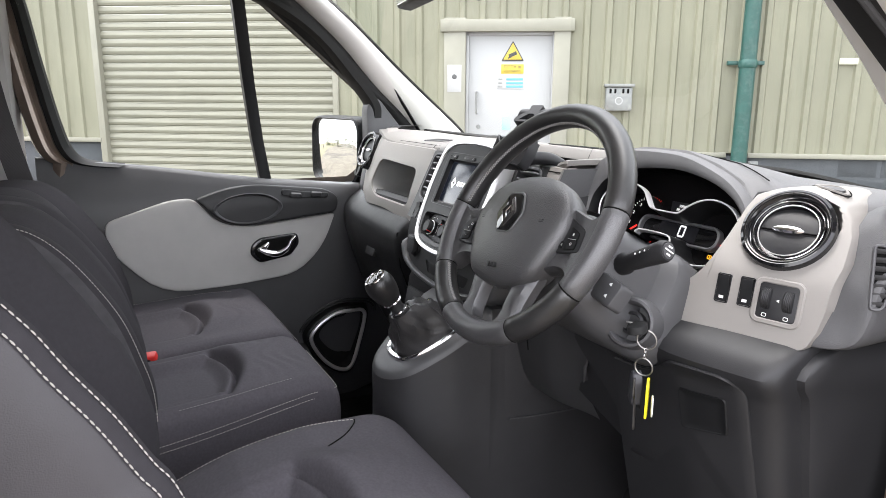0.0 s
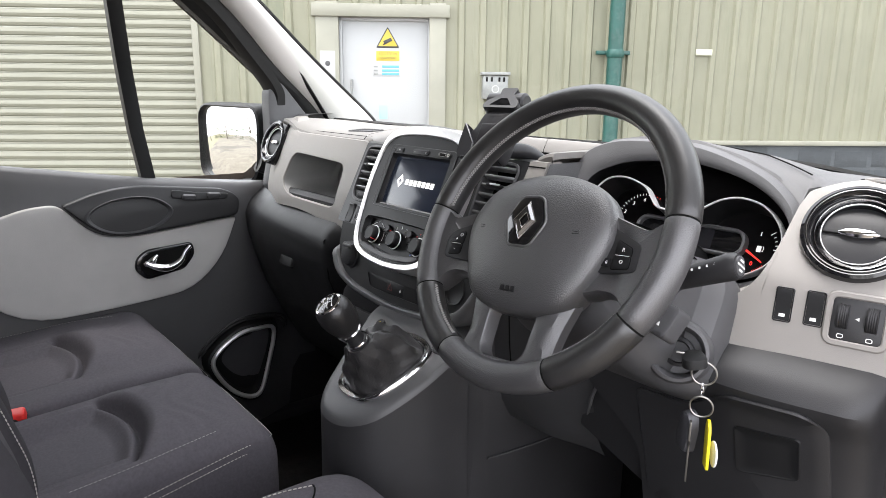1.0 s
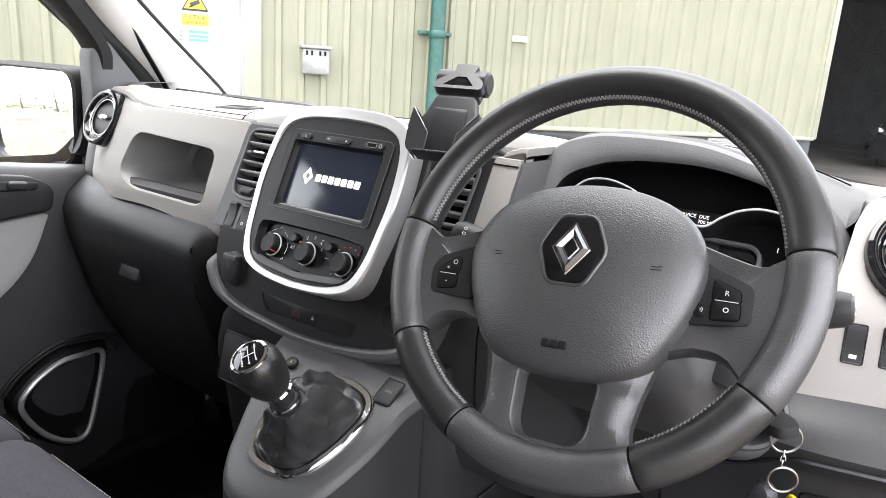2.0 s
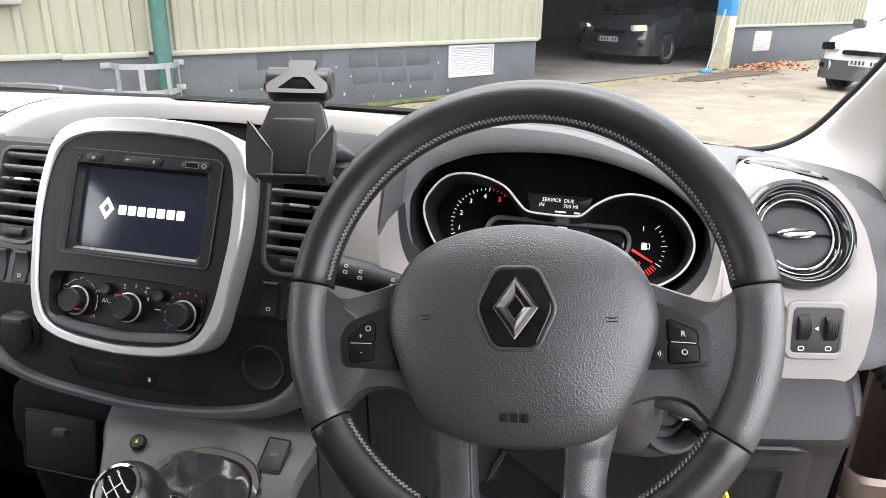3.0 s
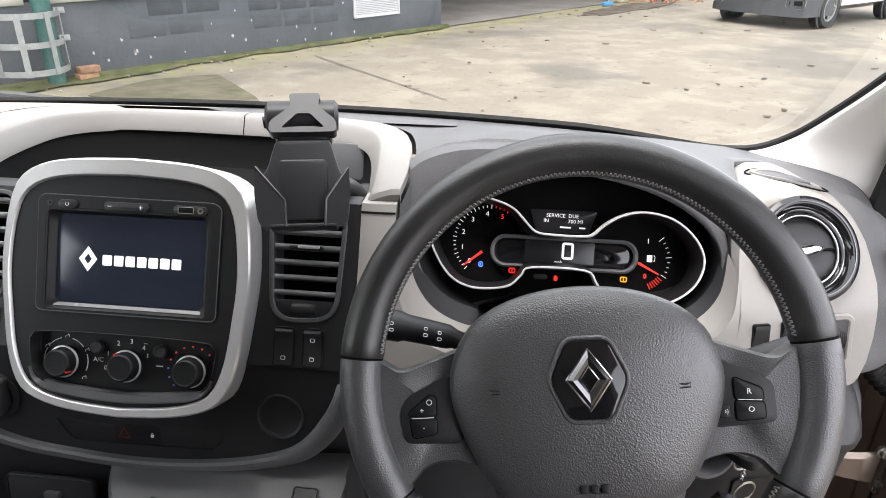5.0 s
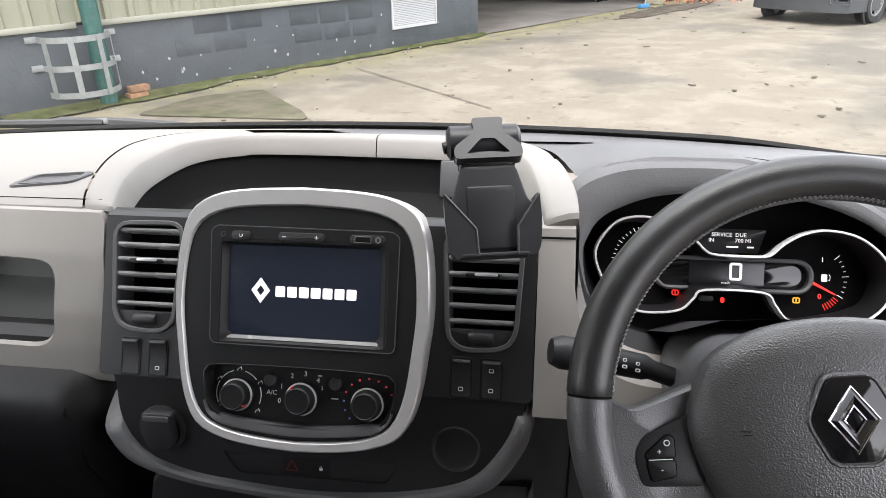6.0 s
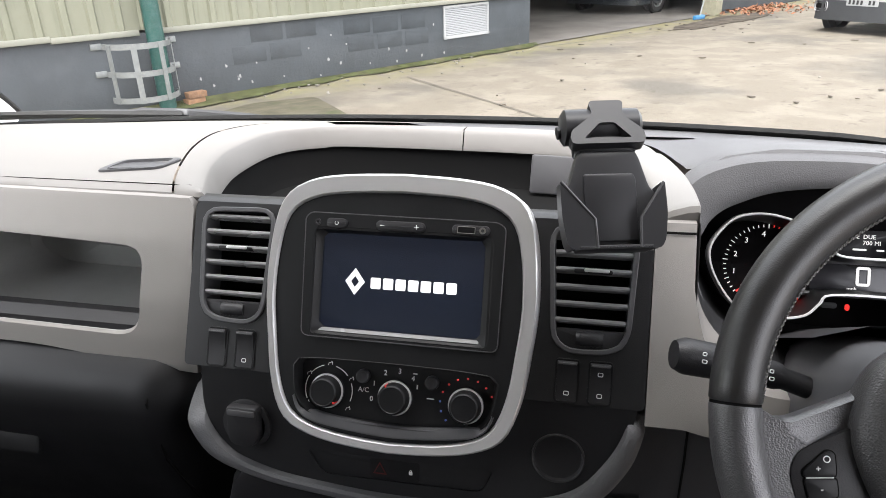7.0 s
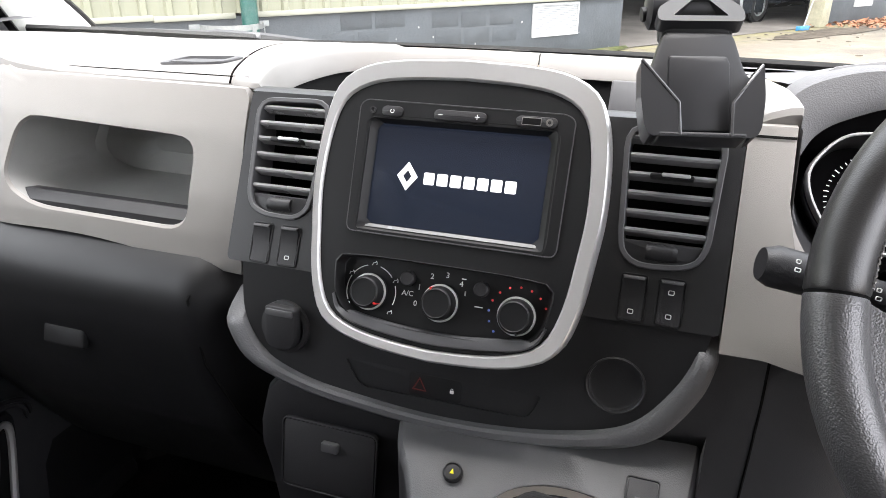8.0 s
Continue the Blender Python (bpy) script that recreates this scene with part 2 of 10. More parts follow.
def curve_pts(pts, n=8, closed=True):
    """A smooth line through pts, of any dimension."""
    k, out = len(pts), []
    P = [Vector(p) for p in pts]
    for i in range(k if closed else k - 1):
        g = (lambda j: P[j % k]) if closed else (lambda j: P[max(0, min(k - 1, j))])
        a, b, c, d = g(i - 1), g(i), g(i + 1), g(i + 2)
        for j in range(n):
            t = j / n
            out.append(tuple(0.5 * (2 * b + (c - a) * t + (2 * a - 5 * b + 4 * c - d) * t * t + (3 * b - a - 3 * c + d) * t ** 3)))
    if not closed:
        out.append(tuple(P[-1]))
    return out


def inset(o, d):
    """Moves an anticlockwise outline inwards by d."""
    n, out = len(o), []
    for i in range(n):
        a, b, c = o[i - 1], o[i], o[(i + 1) % n]
        e1 = Vector((b[0] - a[0], b[1] - a[1]))
        e2 = Vector((c[0] - b[0], c[1] - b[1]))
        if e1.length < 1e-9:
            e1 = e2
        if e2.length < 1e-9:
            e2 = e1
        t = e1.normalized() + e2.normalized()
        t = t.normalized() if t.length > 1e-6 else e1.normalized()
        out.append((b[0] - t.y * d, b[1] + t.x * d))
    return out


def by_angle(o, n, cx=None, cy=None):
    """Samples an outline at n even angles round a centre, so that two of them match."""
    cx = sum(p[0] for p in o) / len(o) if cx is None else cx
    cy = sum(p[1] for p in o) / len(o) if cy is None else cy
    out = []
    for j in range(n):
        q = 2 * math.pi * j / n
        dx, dy = math.cos(q), math.sin(q)
        best = 0
        for i in range(len(o)):
            ax, ay = o[i - 1][0] - cx, o[i - 1][1] - cy
            bx, by = o[i][0] - cx, o[i][1] - cy
            ex, ey = bx - ax, by - ay
            den = dx * ey - dy * ex
            if abs(den) < 1e-12:
                continue
            t, s = (ax * ey - ay * ex) / den, (ax * dy - ay * dx) / den
            if t > best and -1e-6 <= s <= 1 + 1e-6:
                best = t
        out.append((cx + best * dx, cy + best * dy))
    return out


def axes(o, u, v):
    """A frame at o with x along u, y towards v and z towards the viewer of an anticlockwise outline."""
    u = Vector(u).normalized()
    v = Vector(v)
    v = (v - u * v.dot(u)).normalized()
    w = u.cross(v)
    return Matrix(((u.x, v.x, w.x, o[0]), (u.y, v.y, w.y, o[1]), (u.z, v.z, w.z, o[2]), (0, 0, 0, 1)))


def lerp_table(t, x):
    """Reads a table of (x, value) rows between its rows."""
    if x <= t[0][0]:
        return t[0][1]
    for (a, p), (b, q) in zip(t, t[1:]):
        if x <= b:
            k = (x - a) / (b - a)
            return p + (q - p) * k
    return t[-1][1]


def smooth_step(a, b, x):
    t = max(0.0, min(1.0, (x - a) / (b - a)))
    return t * t * (3 - 2 * t)


def span(a, b, n):
    return [a + (b - a) * i / (n - 1) for i in range(n)]


def thing(name, label, category, at=(0, 0, 0), group="", kind=""):
    e = new(name)
    e.location = at
    e.empty_display_size = 0.05
    return tagged(e, label, category, group, kind)


def part(name, g, mat, parent=None, label="", sharp=38, mesh=None):
    """Links what g gathered as one mesh under a thing or a part."""
    if mesh is None:
        mesh = bpy.data.meshes.new(name)
        mesh.from_pydata(g.v, [], g.f)
        bm = bmesh.new()
        bm.from_mesh(mesh)
        bmesh.ops.remove_doubles(bm, verts=bm.verts, dist=1e-6)
        bmesh.ops.recalc_face_normals(bm, faces=bm.faces)
        bm.to_mesh(mesh)
        bm.free()
        mesh.materials.append(mat)
        mesh.shade_smooth()
        mesh.set_sharp_from_angle(angle=radians(sharp))
    ob = new(name, mesh)
    if parent:
        ob.parent = parent
        if parent.type == "EMPTY":
            ob.matrix_parent_inverse = Matrix.Translation(-parent.location)
    if label:
        ob["label"] = label
    return ob


def lettering(text, size, m, mat, parent, name="lettering", align="CENTER", depth=0.0003):
    """Raised writing in the built-in font, its middle at m."""
    c = bpy.data.curves.new(name, "FONT")
    c.body, c.size, c.align_x, c.align_y, c.extrude, c.resolution_u = text, size, align, "CENTER", depth, 2
    tmp = bpy.data.objects.new("tmp", c)
    scene.collection.objects.link(tmp)
    bpy.context.view_layer.update()
    me = bpy.data.meshes.new_from_object(tmp.evaluated_get(bpy.context.evaluated_depsgraph_get()))
    bpy.data.objects.remove(tmp)
    bpy.data.curves.remove(c)
    me.transform(m)
    me.materials.clear()
    me.materials.append(mat)
    return part(name, None, mat, parent, mesh=me)


def stitches(pts, step, length, r, mat, parent, name="stitching", zig=0.0):
    """A row of thread stitches along a line."""
    g = G()
    P = [Vector(p) for p in pts]
    d, seg, along = 0.0, 0, []
    acc = [0.0]
    for a, b in zip(P, P[1:]):
        acc.append(acc[-1] + (b - a).length)

    def at(s):
        s = max(0, min(acc[-1], s))
        i = max(k for k in range(len(acc)) if acc[k] <= s + 1e-9)
        i = min(i, len(P) - 2)
        return P[i].lerp(P[i + 1], (s - acc[i]) / max(1e-9, acc[i + 1] - acc[i]))
    while d < acc[-1] - length:
        g.tube([at(d), at(d + length / 2), at(d + length)], [r * 0.6, r, r * 0.6], 5)
        d += step
    return part(name, g, mat, parent)

# ---- the yard and the warehouse wall ----
WALL_O = Vector((-2.34, 10.04, 0))
WALL_D, WALL_N = Vector((0.577, 0.817, 0)), Vector((0.817, -0.577, 0))


def wall_frame(s, z=0.0, out=0.0):
    """A frame on the wall's face: x along it, y up, z out of it."""
    return axes(WALL_O + WALL_D * s + WALL_N * out + Vector((0, 0, z)), WALL_D, (0, 0, 1))




def concrete_material():
    """Worn concrete: pale and dark patches, mottling, fine speckle, and a mossy yellow band towards the wall."""
    m = bpy.data.materials.new("worn yard concrete")
    m.use_nodes = True
    n, ln = m.node_tree.nodes, m.node_tree.links
    b = n["Principled BSDF"]
    b.inputs["Roughness"].default_value, b.inputs["Specular IOR Level"].default_value = 0.88, 0.25
    tc = n.new("ShaderNodeTexCoord")

    def noise_mask(scale, lo, hi, detail=7, rough=0.6):
        t = n.new("ShaderNodeTexNoise")
        t.inputs["Scale"].default_value, t.inputs["Detail"].default_value, t.inputs["Roughness"].default_value = scale, detail, rough
        ln.new(tc.outputs["Object"], t.inputs["Vector"])
        r = n.new("ShaderNodeMapRange")
        r.interpolation_type = "SMOOTHSTEP"
        r.inputs[1].default_value, r.inputs[2].default_value = lo, hi
        ln.new(t.outputs["Fac"], r.inputs[0])
        return r.outputs[0], t.outputs["Fac"]

    def blend(base, mask, color, amount):
        mu = n.new("ShaderNodeMath")
        mu.operation, mu.inputs[1].default_value = "MULTIPLY", amount
        ln.new(mask, mu.inputs[0])
        mx = n.new("ShaderNodeMix")
        mx.data_type = "RGBA"
        ln.new(mu.outputs[0], mx.inputs[0])
        if base is None:
            mx.inputs[6].default_value = (0.125, 0.108, 0.086, 1)
        else:
            ln.new(base, mx.inputs[6])
        mx.inputs[7].default_value = (*color, 1)
        return mx.outputs[2]

    c = blend(None, noise_mask(1.7, 0.42, 0.66)[0], (0.165, 0.145, 0.118), 0.8)
    c = blend(c, noise_mask(0.33, 0.50, 0.60, 6, 0.55)[0], (0.072, 0.066, 0.057), 0.75)
    c = blend(c, noise_mask(4.2, 0.56, 0.68, 8, 0.7)[0], (0.066, 0.057, 0.045), 0.7)
    speck, raw = noise_mask(38, 0.60, 0.72, 4, 0.7)
    c = blend(c, speck, (0.05, 0.042, 0.032), 0.5)
    # distance from the wall
    dp = n.new("ShaderNodeVectorMath")
    dp.operation = "DOT_PRODUCT"
    dp.inputs[1].default_value = tuple(WALL_N)
    ln.new(tc.outputs["Object"], dp.inputs[0])
    ds_ = n.new("ShaderNodeMapRange")
    d0 = WALL_O.dot(WALL_N)
    ds_.inputs[1].default_value, ds_.inputs[2].default_value = d0 + 0.95, d0 + 0.10
    ln.new(dp.outputs["Value"], ds_.inputs[0])
    mk, _ = noise_mask(2.6, 0.30, 0.62)
    mm = n.new("ShaderNodeMath")
    mm.operation = "MULTIPLY"
    ln.new(ds_.outputs[0], mm.inputs[0])
    ln.new(mk, mm.inputs[1])
    c = blend(c, mm.outputs[0], (0.165, 0.15, 0.075), 0.9)
    ln.new(c, b.inputs["Base Color"])
    bp = n.new("ShaderNodeBump")
    bp.inputs["Strength"].default_value, bp.inputs["Distance"].default_value = 0.5, 0.02
    ln.new(raw, bp.inputs["Height"])
    ln.new(bp.outputs[0], b.inputs["Normal"])
    return m


CONCRETE = concrete_material()
CONCRETE_DARK = material("mottled shed floor", (0.11, 0.10, 0.09), 0.9, bump=(14, 0.4), vary=(0.8, 0.3), spec=0.2)
MOSS = material("moss and dirt", (0.05, 0.056, 0.022), 0.95, bump=(60, 1.0), vary=(7, 0.5), streak=((1, 1, 1), 4, (0.11, 0.095, 0.06), 0.9), spec=0.1)
PLINTH = material("grey painted plinth", (0.046, 0.052, 0.058), 0.75, bump=(25, 0.35), vary=(2.2, 0.2), streak=((1, 1, 1), 5, (0.07, 0.076, 0.082), 0.5))
CLAD = material("pale green profiled sheet", (0.19, 0.188, 0.135), 0.55, bump=(90, 0.1), vary=(1.6, 0.08), streak=((5, 5, 0.5), 3, (0.14, 0.145, 0.10), 0.65), rand=0.03)
CLAD_TRIM = material("cream metal flashing", (0.22, 0.216, 0.175), 0.5, vary=(3, 0.08))
SHUTTER = material("cream shutter slat", (0.185, 0.183, 0.142), 0.5, vary=(2.0, 0.06), rand=0.03)
DOOR_WHITE = material("white painted steel door", (0.31, 0.315, 0.32), 0.45, vary=(3, 0.03))
PIPE_GREEN = material("green painted pipe", (0.009, 0.062, 0.052), 0.45, vary=(9, 0.15), streak=((1, 1, 1), 16, (0.2, 0.22, 0.2), 0.2))
GALV = material("galvanised steel", (0.20, 0.208, 0.205), 0.45, 0.4, vary=(14, 0.15), streak=((1, 1, 1), 30, (0.35, 0.33, 0.28), 0.4))
BRICK = material("orange brick", (0.20, 0.105, 0.055), 0.85, bump=(90, 0.6), vary=(20, 0.3), rand=0.2)
SIGN_YELLOW = material("yellow sign", (0.45, 0.34, 0.03), 0.5)
SIGN_BLUE = material("pale blue sign", (0.08, 0.30, 0.37), 0.5)
SIGN_WHITE = material("white notice", (0.34, 0.34, 0.34), 0.5)
SIGN_BLACK = material("black sign print", (0.02, 0.02, 0.02), 0.5)
POST_BLUE = material("blue painted steel", (0.02, 0.15, 0.32), 0.5, vary=(9, 0.15))
POST_CREAM = material("cream painted steel", (0.30, 0.28, 0.20), 0.6, vary=(9, 0.2))
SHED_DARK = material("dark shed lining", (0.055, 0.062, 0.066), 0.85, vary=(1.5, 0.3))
LEAF_DRY = material("dry fallen leaves", (0.24, 0.10, 0.05), 0.8, rand=0.0, vary=(30, 0.5))
FOLIAGE = material("distant hedge leaves", (0.06, 0.075, 0.035), 0.8, vary=(4, 0.5))
BARK = material("bark", (0.10, 0.085, 0.07), 0.9, bump=(30, 0.6), vary=(6, 0.3))

# one sheet of ground out to the horizon, slightly uneven near the van
g = G()
us = [-400, -150, -60, -30, -18] + span(-12, 14, 27) + [20, 30, 60, 150, 400]
vs = [-400, -150, -60, -30, -15] + span(-10, 22, 33) + [28, 40, 80, 150, 400]
g.sheet(lambda x, y: (x, y, 0.012 * noise.noise(Vector((x * 0.5, y * 0.5, 0))) - 0.006), us, vs)
ground = tagged(part("ground", g, CONCRETE), "worn pale concrete yard with dark stains", "ground", kind="structure")

# moss along the foot of the wall, and a darker mossy slab beside the pipe
g = G()
random.seed(4)
for k in range(2):
    o, n = [], 60
    for j in range(n + 1):
        s = -4.6 + 7.2 * j / n
        o.append((s, 0.13 + 0.12 * noise.noise(Vector((s * 2.1, 3 + k, 0))) + 0.20 * smooth_step(-1.5, -3.5, s)))
    top = [WALL_O + WALL_D * s + WALL_N * w + Vector((0, 0, 0.012)) for s, w in o]
    mid = [WALL_O + WALL_D * s + WALL_N * w * 0.4 + Vector((0, 0, 0.035)) for s, w in o]
    bot = [WALL_O + WALL_D * s + Vector((0, 0, 0.045)) for s, w in o]
    if k == 0:
        g.rows([bot, mid, top], False)
tagged(part("moss_strip", g, MOSS), "moss and dirt along the foot of the wall", "moss", kind="stuff")
g = G()
sl = [(-3.75, 6.55), (-1.95, 6.45), (-2.10, 6.75), (-2.92, 7.75), (-3.5, 7.35)]
g.plate(Matrix.Identity(4), rpoly(sl, 0.12), 0.004, 0.014, 0.004)
MOSSY = material("mossy concrete", (0.075, 0.068, 0.048), 0.95, bump=(60, 0.8), vary=(5, 0.3), streak=((1, 1, 1), 2.2, (0.036, 0.045, 0.018), 0.9), spec=0.1)
tagged(part("mossy_patch", g, MOSSY), "dark green mossy patch on the concrete", "moss", kind="stuff")
# joints between the slabs
g = G()
for a, b in (((-2.95, 7.7), (-1.85, 6.35)), ((-2.2, 9.1), (-0.3, 7.0)), ((-0.75, 11.8), (2.1, 14.9))):
    a, b = Vector((*a, 0.007)), Vector((*b, 0.007))
    w = (b - a).cross(Vector((0, 0, 1))).normalized() * 0.009
    pts = [a.lerp(b, i / 30) + w * (1.2 * noise.noise(Vector((i * 0.7, a.x, 0)))) for i in range(31)]
    g.rows([[p - w for p in pts], [p + Vector((0, 0, 0.003)) for p in pts], [p + w for p in pts]], False)
tagged(part("slab_joint", g, material("joint dirt", (0.075, 0.066, 0.05), 0.95, vary=(6, 0.4))), "dark dirt-filled joints between concrete slabs", "joint", kind="stuff")
# stones and scraps lying about
random.seed(9)
g = G()
for i in range(100):
    if i < 70:
        s, w = random.uniform(-4.4, 2.3), abs(random.gauss(0.15, 0.22))
        p = WALL_O + WALL_D * s + WALL_N * w
    else:
        p = Vector((random.uniform(-3, 7), random.uniform(6, 15), 0))
        if (p - WALL_O).dot(WALL_N) < 0.2:
            continue
    r = random.uniform(0.006, 0.022)
    m = Matrix.Translation(p + Vector((0, 0, 0.008))) @ Matrix.Rotation(random.uniform(0, 6.28), 4, "Z")
    g.plate(m, [(r * random.uniform(0.7, 1.3) * math.cos(a), r * random.uniform(0.6, 1.2) * math.sin(a)) for a in span(0, 5.2, 6)], -0.004, r * 0.7, r * 0.3)
tagged(part("grit", g, material("pale grit", (0.155, 0.142, 0.12), 0.9, vary=(3, 0.6))), "small pale stones scattered on the concrete", "grit", kind="stuff")
random.seed(44)
g = G()
for i in range(110):
    if i < 55:
        p = Vector((random.uniform(-3.2, 6.5), random.uniform(5.0, 16), 0))
    else:
        p = WALL_O + WALL_D * random.gauss(8.0, 1.1) + WALL_N * abs(random.gauss(0.5, 0.4))
    if (p - WALL_O).dot(WALL_N) < 0.25:
        continue
    r = random.uniform(0.010, 0.030)
    m = Matrix.Translation(p + Vector((0, 0, 0.006))) @ Matrix.Rotation(random.uniform(0, 6.28), 4, "Z")
    g.plate(m, [(1.7 * r * random.uniform(0.5, 1.3) * math.cos(a), r * random.uniform(0.4, 1.2) * math.sin(a)) for a in span(0, 5.5, 8)], -0.004, 0.004 + r * 0.12, r * 0.05)
tagged(part("debris", g, material("dark dirt and leaf scraps", (0.075, 0.062, 0.046), 0.95, vary=(3, 0.5))), "dark scraps of dirt and leaf on the yard", "debris", kind="stuff")
g = G()
o = []
for i in range(40):
    a = 2 * math.pi * i / 40
    k = 1 + 0.35 * noise.noise(Vector((2.2 * math.cos(a), 2.2 * math.sin(a), 7)))
    q = WALL_O + WALL_D * (7.6 + 1.9 * k * math.cos(a)) + WALL_N * (0.75 + 0.34 * k * math.sin(a))
    o.append((q.x, q.y))
g.plate(Matrix.Identity(4), o[::-1] if sum(a[0] * b[1] - b[0] * a[1] for a, b in zip(o, o[1:])) < 0 else o, 0.004, 0.011, 0.003)
tagged(part("dirt_patch", g, material("swept dirt", (0.06, 0.05, 0.04), 0.95, bump=(50, 0.8), vary=(5, 0.5), streak=((1, 1, 1), 3, (0.10, 0.088, 0.07), 0.9), spec=0.1)), "dark swept dirt in front of the opening", "dirt", kind="stuff")
random.seed(12)
g = G()
for i in range(420):
    s, w = random.gauss(10.0, 0.75), abs(random.gauss(0.05, 0.55))
    p = WALL_O + WALL_D * s + WALL_N * w + Vector((0, 0, random.uniform(0.01, 0.07)))
    m = Matrix.Translation(p) @ Euler((random.uniform(-0.7, 0.7), random.uniform(-0.7, 0.7), random.uniform(0, 6.3))).to_matrix().to_4x4()
    r = random.uniform(0.03, 0.065)
    g.add([m @ Vector(q) for q in ((-r, 0, 0), (0, -r * 0.5, 0.008), (r, 0, 0), (0, r * 0.5, 0.008))], [(0, 1, 2), (0, 2, 3)])
tagged(part("fallen_leaves", g, LEAF_DRY), "drift of red-brown fallen leaves against the wall", "leaves", kind="stuff")

# the long wall: plinth, door gap, shutter gap, big opening
wall = tagged(new("wall_warehouse"), "warehouse wall of pale green profiled sheet on a grey plinth", "wall", kind="structure")
PLINTH_TOP = 0.79


def wall_block(name, s0, s1, z0, z1, n0, n1, mat, parent, bev=0.006):
    g = G()
    g.plate(wall_frame(0, 0, 0), [(s0, z0), (s1, z0), (s1, z1), (s0, z1)], n0, n1, bev)
    return part(name, g, mat, parent)


wall_block("plinth", -5.59, 2.45, -0.05, PLINTH_TOP, -0.22, 0.0, PLINTH, wall)
wall_block("plinth", -8.40, -7.04, -0.05, PLINTH_TOP + 0.02, -0.22, 0.0, PLINTH, wall)
wall_block("plinth", -15.0, -11.62, -0.05, PLINTH_TOP + 0.06, -0.22, 0.0, PLINTH, wall)
wall_block("plinth", 8.55, 16.0, -0.05, PLINTH_TOP + 0.1, -0.22, 0.0, PLINTH, wall)
# return of the wall at the big opening
wall_block("plinth", 2.25, 2.448, -0.05, PLINTH_TOP, -5.0, -0.222, PLINTH, wall)


def sheet_run(s0, s1, z0, z1, parent):
    """Profiled sheets a metre wide, each with four trapezoid ribs."""
    k = max(1, round((s1 - s0) / 1.0))
    w = (s1 - s0) / k
    for i in range(k):
        g = G()
        a = s0 + i * w
        prof = []
        nr = max(1, round(w / 0.25))
        p = w / nr
        for r in range(nr):
            b = a + r * p
            prof += [(b, 0.004), (b + 0.62 * p, 0.004), (b + 0.70 * p, 0.036), (b + 0.92 * p, 0.036)]
        prof.append((a + w, 0.004))
        g.rows([[WALL_O + WALL_D * s + WALL_N * n + Vector((0, 0, z)) for s, n in prof] for z in (z0, (z0 + z1) / 2, z1)], False)
        part("sheet", g, CLAD, parent, sharp=20)


sheet_run(-5.59, 2.42, PLINTH_TOP + 0.03, 4.6, wall)
sheet_run(-8.40, -7.04, PLINTH_TOP + 0.03, 4.6, wall)
sheet_run(-7.04, -5.59, 2.34, 4.6, wall)
sheet_run(-15.0, -11.62, PLINTH_TOP + 0.08, 4.6, wall)
sheet_run(-11.62, -8.40, 3.3, 4.6, wall)
sheet_run(8.75, 16.0, PLINTH_TOP + 0.12, 4.6, wall)
for s0, s1, dz in ((-5.59, -4.56, 0.015), (-4.56, -3.72, 0.0), (-3.48, 2.45, 0.0), (-8.40, -7.04, 0.02), (-15, -11.62, 0.06), (8.7, 16.0, 0.1)):
    wall_block("drip_flashing", s0, s1, PLINTH_TOP + dz - 0.02, PLINTH_TOP + dz + 0.035, -0.02, 0.055, CLAD_TRIM, wall)
wall_block("corner_flashing", 2.40, 2.50, PLINTH_TOP, 4.6, -0.15, 0.05, CLAD_TRIM, wall)
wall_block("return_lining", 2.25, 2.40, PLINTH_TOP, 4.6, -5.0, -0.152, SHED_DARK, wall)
wall_block("opening_header", 2.5, 8.75, 3.9, 4.6, -0.2, 0.03, CLAD_TRIM, wall)
wall_block("roof", -15, 16, 4.6, 4.8, -14, 0.15, CLAD_TRIM, wall)
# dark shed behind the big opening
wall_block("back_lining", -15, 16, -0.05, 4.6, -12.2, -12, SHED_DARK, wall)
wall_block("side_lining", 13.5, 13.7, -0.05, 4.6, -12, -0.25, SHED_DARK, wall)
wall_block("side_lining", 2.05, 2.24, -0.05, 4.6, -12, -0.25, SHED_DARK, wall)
g = G()
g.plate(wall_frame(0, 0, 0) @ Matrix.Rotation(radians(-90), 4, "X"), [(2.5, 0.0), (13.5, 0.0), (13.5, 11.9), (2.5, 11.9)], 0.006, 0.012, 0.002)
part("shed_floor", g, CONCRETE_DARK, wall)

# flaked white chips on the plinth, and old blocks showing faintly through its paint
random.seed(31)
chips = G()
for i in range(30):
    s, z, r = random.uniform(-3.2, 2.3), abs(random.gauss(0.0, 0.28)) + 0.03, random.uniform(0.006, 0.020)
    if z < 0.7:
        chips.plate(wall_frame(s, z, 0.0), [(r * random.uniform(0.5, 1.3) * math.cos(a), 1.3 * r * random.uniform(0.5, 1.2) * math.sin(a)) for a in span(0, 5.3, 6)], 0.0, 0.0015, 0.0004)
tagged(part("paint_chips", chips, material("flaked white paint", (0.26, 0.26, 0.25), 0.7), wall), kind="stuff")
BLOCK_PAINT = material("darker grey paint over blocks", (0.0415, 0.047, 0.0525), 0.75, bump=(25, 0.3), vary=(6, 0.2))
for s, z in ((-2.25, 0.66), (-1.78, 0.66), (-2.5, 0.44), (-2.02, 0.44), (-0.95, 0.62), (-0.48, 0.60), (0.0, 0.60), (-0.90, 0.40), (-0.42, 0.39), (0.06, 0.38)):
    wall_block("old_block", s - 0.21, s + 0.21, z - 0.095, z + 0.095, 0.0, 0.0025, BLOCK_PAINT, wall, 0.001)

